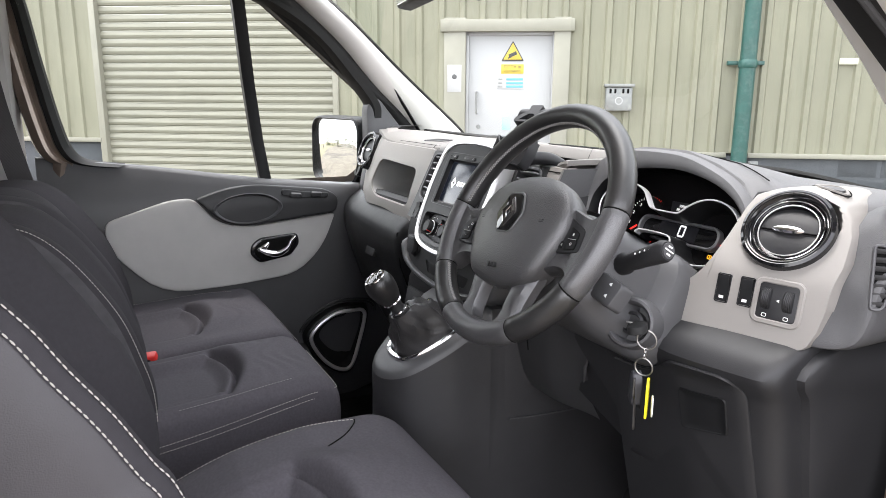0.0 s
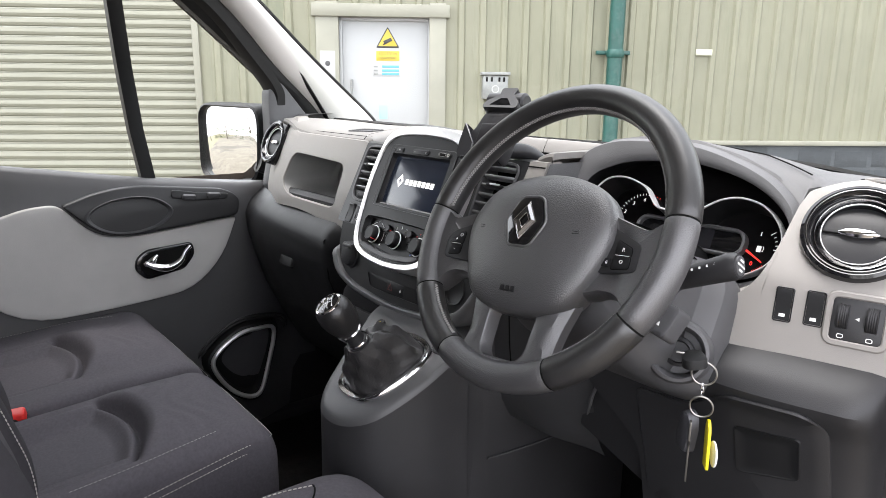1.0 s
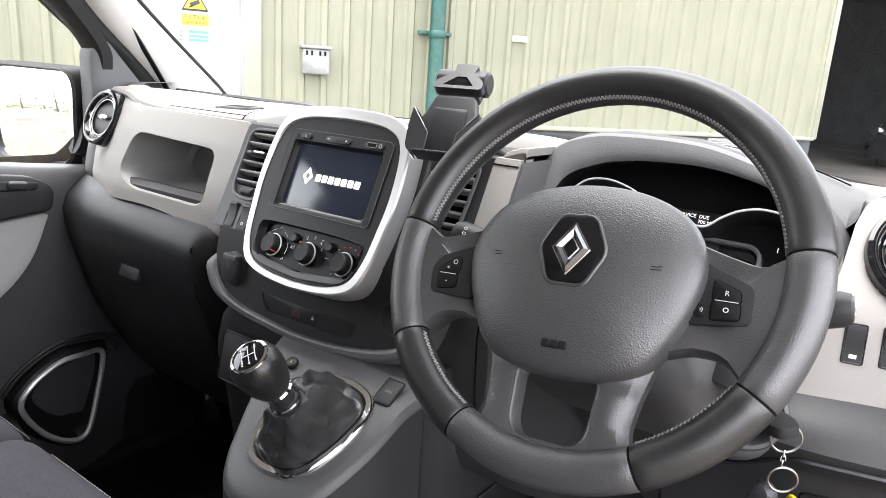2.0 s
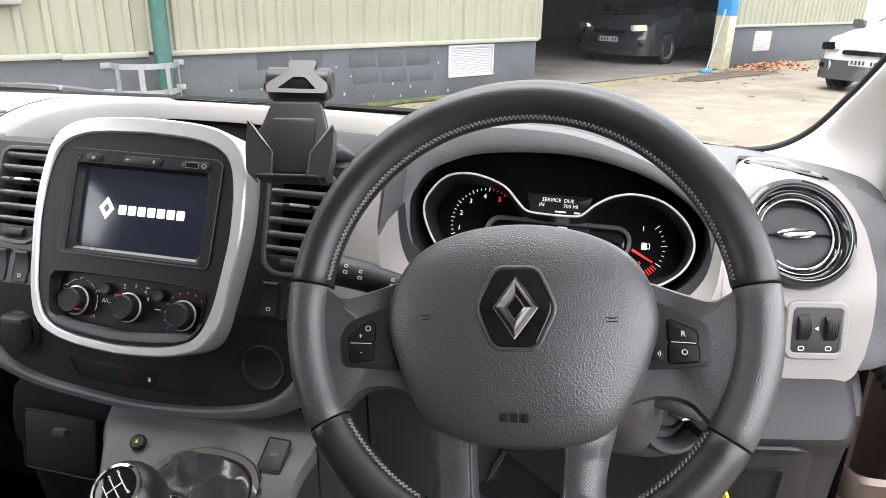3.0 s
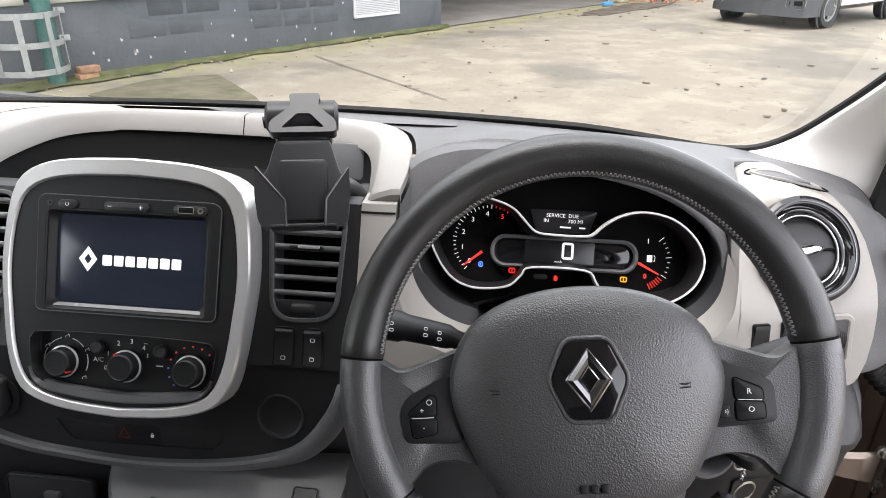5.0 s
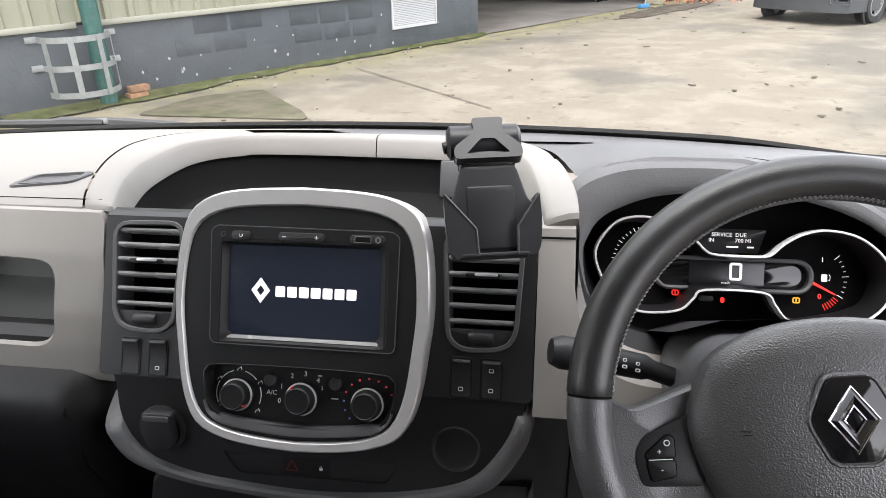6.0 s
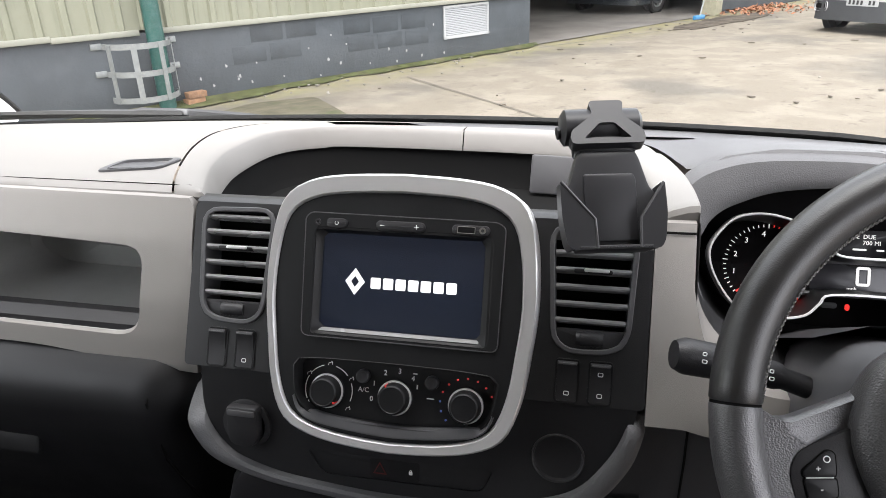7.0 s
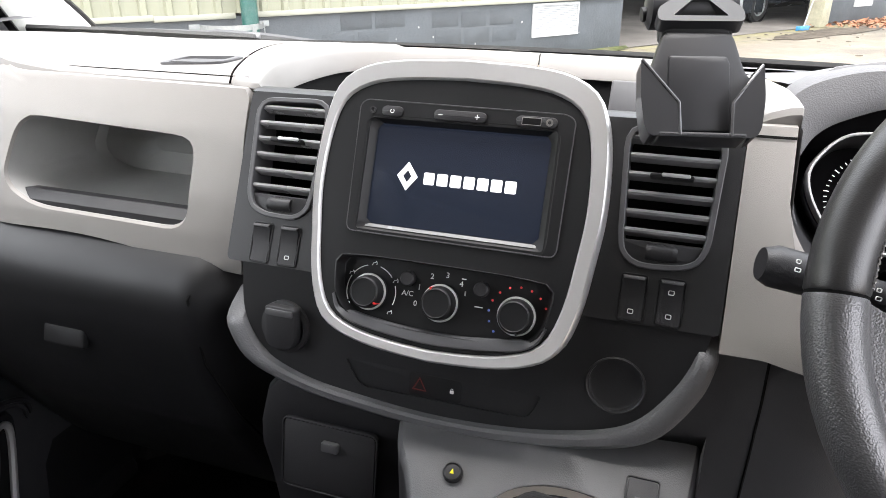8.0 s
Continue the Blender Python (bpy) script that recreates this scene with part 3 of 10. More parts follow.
# roller shutter
shutter = thing("roller_shutter", "closed cream roller shutter with narrow slats", "shutter", tuple(WALL_O + WALL_D * -10))
zz = 0.04
while zz < 3.2:
    g = G()
    h = 0.1
    prof = [(0.0, 0.010), (0.012, 0.0), (0.02, 0.010), (h * 0.5, 0.018), (h - 0.012, 0.010), (h, 0.002)]
    g.rows([[WALL_O + WALL_D * s + WALL_N * (n - 0.05) + Vector((0, 0, zz + z)) for z, n in prof] for s in (-11.57, -8.44)], False)
    part("slat", g, SHUTTER, shutter, sharp=25)
    zz += h
for s0, s1 in ((-11.64, -11.555), (-8.455, -8.38)):
    g = G()
    g.plate(wall_frame(0), [(s0, -0.02), (s1, -0.02), (s1, 3.3), (s0, 3.3)], -0.1, 0.045, 0.006)
    part("guide_rail", g, CLAD_TRIM, shutter)

# white door in its cladding surround
door = tagged(new("door_1"), "white steel door in a pale green surround", "door", kind="structure")
wall_block("leaf", -6.765, -5.775, 0.02, 2.16, -0.10, -0.04, DOOR_WHITE, door, 0.004)
for a in ((-7.06, -6.80, 0.0, 2.36, -0.1, 0.05), (-5.76, -5.57, 0.0, 2.36, -0.1, 0.05), (-7.10, -5.53, 2.20, 2.34, -0.1, 0.075)):
    wall_block("surround", *a, CLAD_TRIM, door)
for a in ((-6.80, -6.765, 0.0, 2.20, -0.09, -0.015), (-5.775, -5.74, 0.0, 2.20, -0.09, -0.015), (-6.80, -5.74, 2.16, 2.20, -0.09, -0.015)):
    wall_block("jamb", *a, DOOR_WHITE, door)
g = G()
g.tube([wall_frame(-6.665, z, d) @ Vector((0, 0, 0)) for z, d in ((1.25, -0.035), (1.25, 0.01), (1.50, 0.01), (1.50, -0.035))], 0.012, 8)
part("pull_handle", g, GALV, door, "steel pull handle")
g = G()
g.spin(wall_frame(-6.64, 1.09, -0.04), [(0.0, 0.02), (0.022, 0.018), (0.026, 0.0)], 16)
part("lock", g, GALV, door)

# signs
sign = thing("warning_sign", "yellow triangular camera warning sign on the white door", "sign", tuple(wall_frame(-6.24, 1.7, -0.04).translation))
M = wall_frame(-6.24, 1.955, -0.04)
tri = [(-0.137, -0.09), (0.137, -0.09), (0.0, 0.148)]
g = G()
g.plate(M, rpoly(tri, 0.02), 0.0, 0.004, 0.001)
part("border", g, SIGN_BLACK, sign)
g = G()
g.plate(M, rpoly([(x * 0.82, y * 0.82 + 0.003) for x, y in tri], 0.012), 0.004, 0.006, 0.0005)
part("face", g, SIGN_YELLOW, sign)
g = G()
g.box(M @ pose(0.0, -0.012, 0.007, 0, 0, 24), 0.10, 0.04, 0.004)
g.box(M @ pose(-0.035, -0.045, 0.007, 0, 0, 24), 0.05, 0.016, 0.004)
part("camera_symbol", g, SIGN_BLACK, sign)
g = G()
g.plate(wall_frame(-6.24, 1.775, -0.04), rrect(0.27, 0.11, 0.006), 0, 0.004)
part("caption_plate", g, SIGN_YELLOW, sign)
lettering("CCTV in", 0.058, wall_frame(-6.24, 1.80, -0.0355), SIGN_BLACK, sign)
lettering("operation", 0.05, wall_frame(-6.24, 1.752, -0.0355), SIGN_BLACK, sign)
notice = thing("door_notice", "small white and blue printed notice on the door", "notice", tuple(wall_frame(-6.24, 1.5, -0.04).translation))
g = G()
g.plate(wall_frame(-6.26, 1.615, -0.04), rrect(0.32, 0.15, 0.006), 0, 0.003)
part("sheet", g, SIGN_WHITE, notice)
g = G()
for i, z in enumerate((1.655, 1.61, 1.57)):
    g = G()
    g.plate(wall_frame(-6.21, z, -0.037), rrect(0.20, 0.026, 0.003), 0, 0.002)
    part("print_bar", g, SIGN_BLUE, notice)
for i, z in enumerate((1.655, 1.61, 1.57)):
    g = G()
    g.plate(wall_frame(-6.38, z, -0.037), rrect(0.05, 0.02, 0.003), 0, 0.002)
    part("print_mark", g, GALV, notice)
low = thing("door_label", "small pale blue square label low on the door", "label", tuple(wall_frame(-6.2, 1.1, -0.04).translation))
g = G()
g.plate(wall_frame(-6.30, 1.13, -0.04), rrect(0.10, 0.16, 0.006), 0, 0.003)
part("sheet", g, material("mint label", (0.25, 0.42, 0.38), 0.5), low)
pn = thing("wall_notice", "white paper notice on the door surround", "notice", tuple(wall_frame(-6.92, 1.6, 0.05).translation))
g = G()
g.plate(wall_frame(-6.93, 1.66, 0.05), rrect(0.17, 0.32, 0.006), 0, 0.003)
part("sheet", g, SIGN_WHITE, pn)
g = G()
g.plate(wall_frame(-6.93, 1.68, 0.053), disc(0.03, 16), 0, 0.001, 0.0003)
part("print_mark", g, GREY, pn)

# steel wall box with slots
mb = thing("ash_bin", "wall-mounted galvanised box with slots and a round mark", "wall box", tuple(wall_frame(-4.99, 1.3, 0.04).translation))
g = G()
g.plate(wall_frame(-4.99, 1.43, 0.03), rrect(0.30, 0.27, 0.02), 0.0, 0.11, 0.01)
part("body", g, GALV, mb)
g = G()
g.plate(wall_frame(-4.99, 1.585, 0.03), rrect(0.34, 0.035, 0.008), 0.0, 0.135, 0.006)
part("lid", g, GALV, mb)
g = G()
for x in (-0.10, -0.045, 0.045, 0.10):
    g = G()
    g.plate(wall_frame(-4.99 + x, 1.52, 0.14), rrect(0.024, 0.05, 0.004), 0.0, 0.0025, 0.0005)
    part("slot", g, VOID, mb)
o = disc(0.045, 24)
g = G()
g.ring(wall_frame(-4.99, 1.41, 0.14), o, inset(o, 0.012), 0.0, 0.003, 0.0005)
part("round_mark", g, SIGN_WHITE, mb)
sm = thing("wall_plate", "small dull metal plate screwed to the cladding", "plate", tuple(wall_frame(-2.5, 1.8, 0.0).translation))
g = G()
g.plate(wall_frame(-2.5, 1.86, 0.036), rrect(0.2, 0.07, 0.004), 0.0, 0.006, 0.001)
part("plate", g, material("faded plate", (0.42, 0.42, 0.32), 0.6, vary=(20, 0.1)), sm)

# green rain pipe with its bracket and guard
pipe = thing("rain_pipe", "green painted rainwater pipe down the wall", "pipe", tuple(wall_frame(-3.6, 0, 0.12).translation))
g = G()
g.tube([wall_frame(-3.6, z, 0.14).translation for z in (0.0, 1.2, 2.6, 4.6)], 0.088, 20)
part("shaft", g, PIPE_GREEN, pipe)
g = G()
g.tube([wall_frame(-3.6, z, 0.14).translation for z in (1.78, 1.80, 1.85, 1.87)], [0.094, 0.104, 0.104, 0.094], 20)
part("collar", g, PIPE_GREEN, pipe)
g = G()
g.box(wall_frame(-3.6, 1.84, 0.05), 0.40, 0.045, 0.05)
part("bracket", g, PIPE_GREEN, pipe)
guard = thing("pipe_guard", "galvanised steel guard cage round the foot of the pipe", "guard", tuple(wall_frame(-3.8, 0.05, 0.2).translation))


def guard_at(a, z):
    return wall_frame(-3.78, z, 0.0) @ Vector((0.34 * math.sin(a), 0, 0.03 + 0.34 * math.cos(a)))


for z in (0.17, 0.43, 0.70):
    g = G()
    arc = [guard_at(a, z) for a in span(-1.45, 1.45, 17)]
    rr = []
    for i, p in enumerate(arc):
        nrm = (p - (wall_frame(-3.78, z, 0.03).translation)).normalized() * 0.005
        h = Vector((0, 0, 0.028))
        rr.append([p - nrm - h, p + nrm - h, p + nrm + h, p - nrm + h])
    g.rows(rr, True, True, True)
    part("hoop", g, GALV, guard)
for a in (-1.15, -0.4, 0.4, 1.15):
    g = G()
    p = guard_at(a, 0.43)
    nrm = (p - wall_frame(-3.78, 0.43, 0.03).translation).normalized()
    g.box(axes(p + nrm * 0.008, nrm.cross(Vector((0, 0, 1))), (0, 0, 1)), 0.055, 0.58, 0.008, 0.002)
    part("upright", g, GALV, guard)
for sgn in (-1, 1):
    for z in (0.43, 0.70):
        g = G()
        g.box(wall_frame(-3.78 + sgn * 0.38, z, 0.012), 0.11, 0.06, 0.02, 0.003)
        part("fixing_lug", g, GALV, guard)
for i, (s, w, z, r) in enumerate(((-3.30, 0.14, 0.045, 8), (-3.28, 0.15, 0.115, 3))):
    b = thing("loose_brick", "loose orange brick lying against the plinth", "brick", tuple(wall_frame(s, 0, w).translation), "loose bricks")
    g = G()
    g.box(wall_frame(s, z, w) @ Matrix.Rotation(radians(r), 4, "Y"), 0.215, 0.065, 0.10, 0.006)
    part("body", g, BRICK, b)
vent = thing("plinth_vent", "white louvred vent on the grey plinth", "vent", tuple(wall_frame(1.0, 0.3, 0).translation))
o = rrect(0.92, 0.46, 0.01)
g = G()
g.ring(wall_frame(1.02, 0.52), o, inset(o, 0.03), 0.0, 0.02, 0.003)
part("rim", g, SIGN_WHITE, vent)
for i in range(17):
    g = G()
    g.box(wall_frame(1.02, 0.33 + i * 0.024, 0.008) @ Matrix.Rotation(radians(-35), 4, "X"), 0.87, 0.022, 0.003, 0.0008)
    part("louvre", g, SIGN_WHITE, vent)
# blue and cream post at the far side of the opening, with a prop beside it
post = thing("door_post", "steel post painted blue above and cream below", "post", tuple(wall_frame(8.5, 0, 0.05).translation))
g = G()
g.plate(wall_frame(8.5), [(-0.14, 1.12), (0.14, 1.12), (0.14, 3.9), (-0.14, 3.9)], -0.2, 0.12, 0.01)
part("upper_post", g, POST_BLUE, post)
g = G()
g.plate(wall_frame(8.5), [(-0.14, 0.0), (0.14, 0.0), (0.14, 1.118), (-0.14, 1.118)], -0.2, 0.12, 0.01)
part("lower_post", g, POST_CREAM, post)
broom = thing("broom", "broom with a blue head leaning on the post", "broom", tuple(wall_frame(7.6, 0, 0.2).translation))
g = G()
g.tube([wall_frame(7.55, 0.06, 0.2).translation, wall_frame(8.25, 1.25, 0.05).translation], 0.016, 8)
part("pole", g, GALV, broom)
g = G()
g.box(wall_frame(7.53, 0.04, 0.2), 0.38, 0.08, 0.07)
part("head", g, POST_BLUE, broom)
v2 = thing("plinth_vent", "white louvred vent on the far grey plinth", "vent", tuple(wall_frame(10.2, 0.3, 0).translation))
g = G()
g.plate(wall_frame(10.2, 0.55), rrect(0.8, 0.44, 0.01), 0.0, 0.02, 0.003)
part("rim", g, SIGN_WHITE, v2)
for i in range(10):
    g = G()
    g.box(wall_frame(10.2, 0.37 + i * 0.04, 0.022), 0.72, 0.012, 0.008, 0.002)
    part("louvre", g, GALV, v2)

# hedge, trees and a low wall behind the van, which the door mirror shows
hedge = G()
random.seed(21)
for i in range(5200):
    x = random.uniform(-34, 30)
    h = 3.0 + 1.6 * noise.noise(Vector((x * 0.25, 0, 5)))
    z = h * (1 - random.random() ** 1.6)
    p = Vector((x, -27 + random.gauss(0, 0.9), z))
    r = random.uniform(0.10, 0.26)
    e = Euler((random.uniform(0, 3), random.uniform(0, 3), random.uniform(0, 3))).to_matrix()
    hedge.add([p + e @ Vector(q) for q in ((-r, 0, 0), (0, -r * 0.6, 0), (r, 0, 0), (0, r * 0.6, 0))], [(0, 1, 2, 3)])
tagged(part("hedge", hedge, FOLIAGE), "straggly hedge at the far side of the yard", "hedge", kind="stuff")


def bare_tree(x, y, h, seed):
    t = thing("tree", "bare winter tree beyond the yard", "tree", (x, y, 0), "bare trees")
    rnd = random.Random(seed)
    trunk, crown = G(), G()
    trunk.tube([(x, y, -0.05), (x + 0.1, y, h * 0.3), (x + rnd.uniform(-0.4, 0.4), y, h * 0.65), (x + rnd.uniform(-0.6, 0.6), y, h)], [0.24, 0.18, 0.1, 0.02], 8)
    for i in range(60):
        z = h * rnd.uniform(0.3, 0.95)
        a = rnd.uniform(0, 6.28)
        ln = (h - z) * 0.55 + 0.6
        p0 = Vector((x + 0.1, y, z))
        p1 = p0 + Vector((math.cos(a), math.sin(a), 0.5)) * ln * 0.5
        p2 = p1 + Vector((math.cos(a + 0.4), math.sin(a + 0.4), 0.9)) * ln * 0.4
        crown.tube([p0, p1, p2], [0.04, 0.025, 0.008], 4)
        for k in range(10):
            q = p1.lerp(p2, rnd.random()) + Vector((rnd.gauss(0, 0.3), rnd.gauss(0, 0.3), rnd.gauss(0, 0.3)))
            r = rnd.uniform(0.05, 0.11)
            crown.add([q + Vector((-r, 0, 0)), q + Vector((0, r * 0.4, r)), q + Vector((r, 0, 0.02))], [(0, 1, 2)])
    part("trunk", trunk, BARK, t)
    part("crown", crown, BARK, t)


for i, (x, y, h) in enumerate(((-22, -23, 7), (-14, -25, 9), (-8, -30, 8), (4, -29, 9), (-30, -20, 8))):
    bare_tree(x, y, h, i)


# ---- parked cars ----
def parked_car(label, at, heading, paint, lower, glass, lamp, scale=1.0):
    """A small high-built car; heading is the way that its nose points."""
    car = thing("car", label, "car", (at[0], at[1], 0), "parked cars")
    h = Vector((heading[0], heading[1], 0)).normalized()
    left = Vector((-h.y, h.x, 0))
    M = Matrix(((left.x, h.x, 0, at[0]), (left.y, h.y, 0, at[1]), (0, 0, 1, 0), (0, 0, 0, 1))) @ Matrix.Scale(scale, 4)
    # sections from nose to tail: distance back, half width, bottom, waist, roof height, roof half width
    secs = [(0.0, 0.62, 0.30, 0.62, 0.66, 0.50), (0.10, 0.80, 0.26, 0.74, 0.80, 0.62), (0.35, 0.88, 0.24, 0.86, 0.95, 0.70), (0.95, 0.90, 0.24, 0.98, 1.04, 0.72),
            (1.35, 0.90, 0.24, 1.02, 1.14, 0.72), (2.0, 0.90, 0.24, 1.02, 1.50, 0.60), (2.6, 0.90, 0.24, 1.02, 1.58, 0.58), (3.4, 0.89, 0.24, 1.02, 1.54, 0.57), (3.95, 0.86, 0.26, 1.0, 1.22, 0.60), (4.1, 0.76, 0.32, 0.9, 0.95, 0.58)]

    def section(d, hw, b, w, r, rw):
        half = [(hw * 0.80, b), (hw, b + 0.10), (hw, (b + w) / 2), (hw * 0.985, w), (rw * 1.02, r - 0.06), (rw * 0.9, r)]
        pts = half + [(-x, z) for x, z in reversed(half)]
        return [M @ Vector((x, -d, z)) for x, z in pts]
    g = G()
    rows = []
    for a, b in zip(secs, secs[1:]):
        for k in range(4):
            rows.append(section(*[p + (q - p) * k / 4 for p, q in zip(a, b)]))
    rows.append(section(*secs[-1]))
    g.rows(rows, True, True, True)
    body = part("body", g, paint, car, sharp=50)

    def P(x, d, z):
        return M @ Vector((x, -d, z))
    # lower bumper band
    g = G()
    band = [(0.66, -0.03), (0.84, 0.08), (0.915, 0.40), (0.93, 0.9)]
    line = [(-x, d) for x, d in reversed(band)] + band
    g.rows([[P(x, d, z) for x, d in line] for z in (0.20, 0.30, 0.46, 0.52)], False)
    g.rows([[P(x * 0.97, d + 0.05, 0.52) for x, d in line], [P(x, d, 0.52) for x, d in line]], False)
    part("bumper", g, lower, car)
    for sx in (-1, 1):
        f = axes(P(sx * 0.70, 0.045, 0.42), M.to_3x3() @ Vector((-1, -0.35 * sx * -1, 0)), (0, 0, 1))
        o = rrect(0.30, 0.17, 0.06)
        g = G()
        g.ring(f, o, inset(o, 0.035), -0.05, 0.05, 0.01)
        fog = part("fog_lamp_surround", g, SIGN_WHITE if lamp else lower, car)
        g = G()
        g.plate(f, inset(o, 0.05), -0.05, 0.01, 0.004)
        part("fog_lamp", g, VOID, fog)
        f = axes(P(sx * 0.66, 0.05, 0.74), M.to_3x3() @ Vector((-1, -0.45 * sx * -1, 0)), (0, 0.0, 1))
        g = G()
        g.plate(f, rpoly([(-0.19, -0.05), (0.17, -0.075), (0.19, 0.05), (-0.17, 0.075)], 0.04), -0.06, 0.05, 0.015)
        part("headlight", g, CHROME, car, "clear headlight")
        g = G()
        g.plate(axes(P(sx * 1.0, 1.3, 1.08), M.to_3x3() @ Vector((-1, 0, 0)), (0, 0, 1)), rrect(0.2, 0.15, 0.05), -0.05, 0.06, 0.02)
        part("door_mirror", g, lower, car)
    g = G()
    g.plate(axes(P(0, -0.035, 0.50), M.to_3x3() @ Vector((-1, 0, 0)), (0, 0, 1)), rrect(0.52, 0.11, 0.01), 0, 0.012, 0.002)
    pl = part("number_plate", g, SIGN_WHITE, car, "white number plate with dark bars")
    g = G()
    for i in range(7):
        if i != 4:
            g.plate(axes(P(-0.20 + 0.065 * i, -0.048, 0.50), M.to_3x3() @ Vector((-1, 0, 0)), (0, 0, 1)), rrect(0.035, 0.065, 0.004), 0, 0.003, 0.0005)
    part("bar", g, SIGN_BLACK, pl)
    g = G()
    g.plate(axes(P(0, 0.0, 0.66), M.to_3x3() @ Vector((-1, 0, 0)), (0, -0.2, 1)), rrect(0.8, 0.07, 0.03), -0.05, 0.03, 0.006)
    part("grille", g, VOID, car)
    # windows, set just proud of the body
    g = G()
    g.rows([[P(x, d - 0.012, z + 0.012) for x in span(-a, a, 9)] for a, d, z in ((0.66, 1.37, 1.16), (0.56, 1.98, 1.49))], False)
    part("windscreen", g, glass, car)
    for sx in (-1, 1):
        for d0, d1 in ((1.55, 2.45), (2.52, 3.35)):
            g = G()
            g.add([P(sx * (0.885 + 0.012), d0, 1.05), P(sx * 0.897, d1, 1.05), P(sx * 0.625, d1, 1.46), P(sx * 0.645, max(d0 + 0.1, 1.95), 1.44)], [(0, 1, 2, 3)])
            part("side_window", g, glass, car)
        for d in (0.80, 3.28):
            c = P(sx * 0.82, d, 0.32)
            f = axes(c, M.to_3x3() @ Vector((0, -sx, 0)), (0, 0, 1))
            g = G()
            g.spin(f, [(0.0, 0.03), (0.36, 0.03), (0.38, 0.07), (0.40, 0.085), (0.38, 0.10)], 28)
            part("wheel_arch", g, VOID if not lamp else lower, car)
            g = G()
            g.spin(f, [(0.21, 0.09), (0.23, 0.115), (0.30, 0.115), (0.32, 0.09), (0.32, -0.1)], 28)
            w = part("wheel", g, RUBBER, car)
            g = G()
            g.spin(f, [(0.0, 0.10), (0.05, 0.105), (0.06, 0.09)], 14)
            o = disc(0.215, 28)
            g.ring(f, o, inset(o, 0.025), 0.06, 0.112, 0.004)
            for k in range(5):
                a = 2 * math.pi * k / 5
                for off in (-0.16, 0.16):
                    g.box(f @ Matrix.Rotation(a + off, 4, "Z") @ Matrix.Translation((0.125, 0, 0.092)), 0.16, 0.026, 0.02, 0.004)
            part("rim", g, GALV, w)
            g = G()
            g.spin(f, [(0.0, 0.05), (0.21, 0.05)], 24)
            part("brake_disc", g, VOID, w)
    return car


PAINT_WHITE = material("pearl white car paint", (0.45, 0.44, 0.42), 0.25, coat=0.6, vary=(3, 0.04))
PAINT_DARK = material("dark grey car paint", (0.022, 0.026, 0.029), 0.25, 0.3, coat=0.5, vary=(3, 0.1))
CLADDING_GREY = material("dark bumper plastic", (0.035, 0.037, 0.04), 0.6, vary=(12, 0.1))
CAR_GLASS = material("dark car window", (0.012, 0.014, 0.016), 0.05, coat=0.6)
parked_car("white small car with dark bumper and pale fog lamp surrounds", (4.35, 13.45), (-0.72, -0.69), PAINT_WHITE, CLADDING_GREY, CAR_GLASS, True)
parked_car("dark grey high-built car parked inside the shed", (0.1, 17.3), (-0.55, -0.84), PAINT_DARK, PAINT_DARK, CAR_GLASS, False, 1.1)

# ---- the van's cabin: shell, glass, pillars ----
X, Y, Z = Vector((1, 0, 0)), Vector((0, 1, 0)), Vector((0, 0, 1))
FLOOR = 0.47
shell = tagged(new("van_cabin"), "cabin shell of a bronze van with pale pillar trim", "van body", kind="structure")


def screen_y(x):
    """Where the windscreen meets the dash."""
    return 1.43 - 0.24 * x * x


# floor, bulkhead behind the seats, roof lining, firewall, sills
g = G()
g.plate(Matrix.Identity(4), rrect(1.66, 2.1, 0.05, cx=0, cy=0.48), FLOOR - 0.1, FLOOR, 0.01)
part("cabin_floor", g, CARPET, shell)
g = G()
g.plate(axes((0, -0.42, 1.15), X, Z), rrect(1.72, 1.5, 0.1), -0.05, 0.0, 0.01)
part("bulkhead", g, material("pale grey bulkhead board", (0.60, 0.595, 0.585), 0.7, vary=(3, 0.05)), shell)
g = G()
g.sheet(lambda x, y: (x, y, 1.88 - 0.10 * x * x - 0.16 * smooth_step(0.35, 0.9, y)), span(-0.80, 0.80, 17), span(-0.45, 0.86, 17))
part("roof_lining", g, HEADLINER, shell)
g = G()
g.sheet(lambda x, y: (x, y, 1.905 - 0.10 * x * x - 0.16 * smooth_step(0.35, 0.9, y)), span(-0.86, 0.86, 17), span(-0.45, 0.88, 17))
part("roof_panel", g, BRONZE, shell)
g = G()
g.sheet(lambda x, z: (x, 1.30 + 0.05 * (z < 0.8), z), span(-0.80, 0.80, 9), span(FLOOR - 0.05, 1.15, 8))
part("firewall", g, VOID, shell)
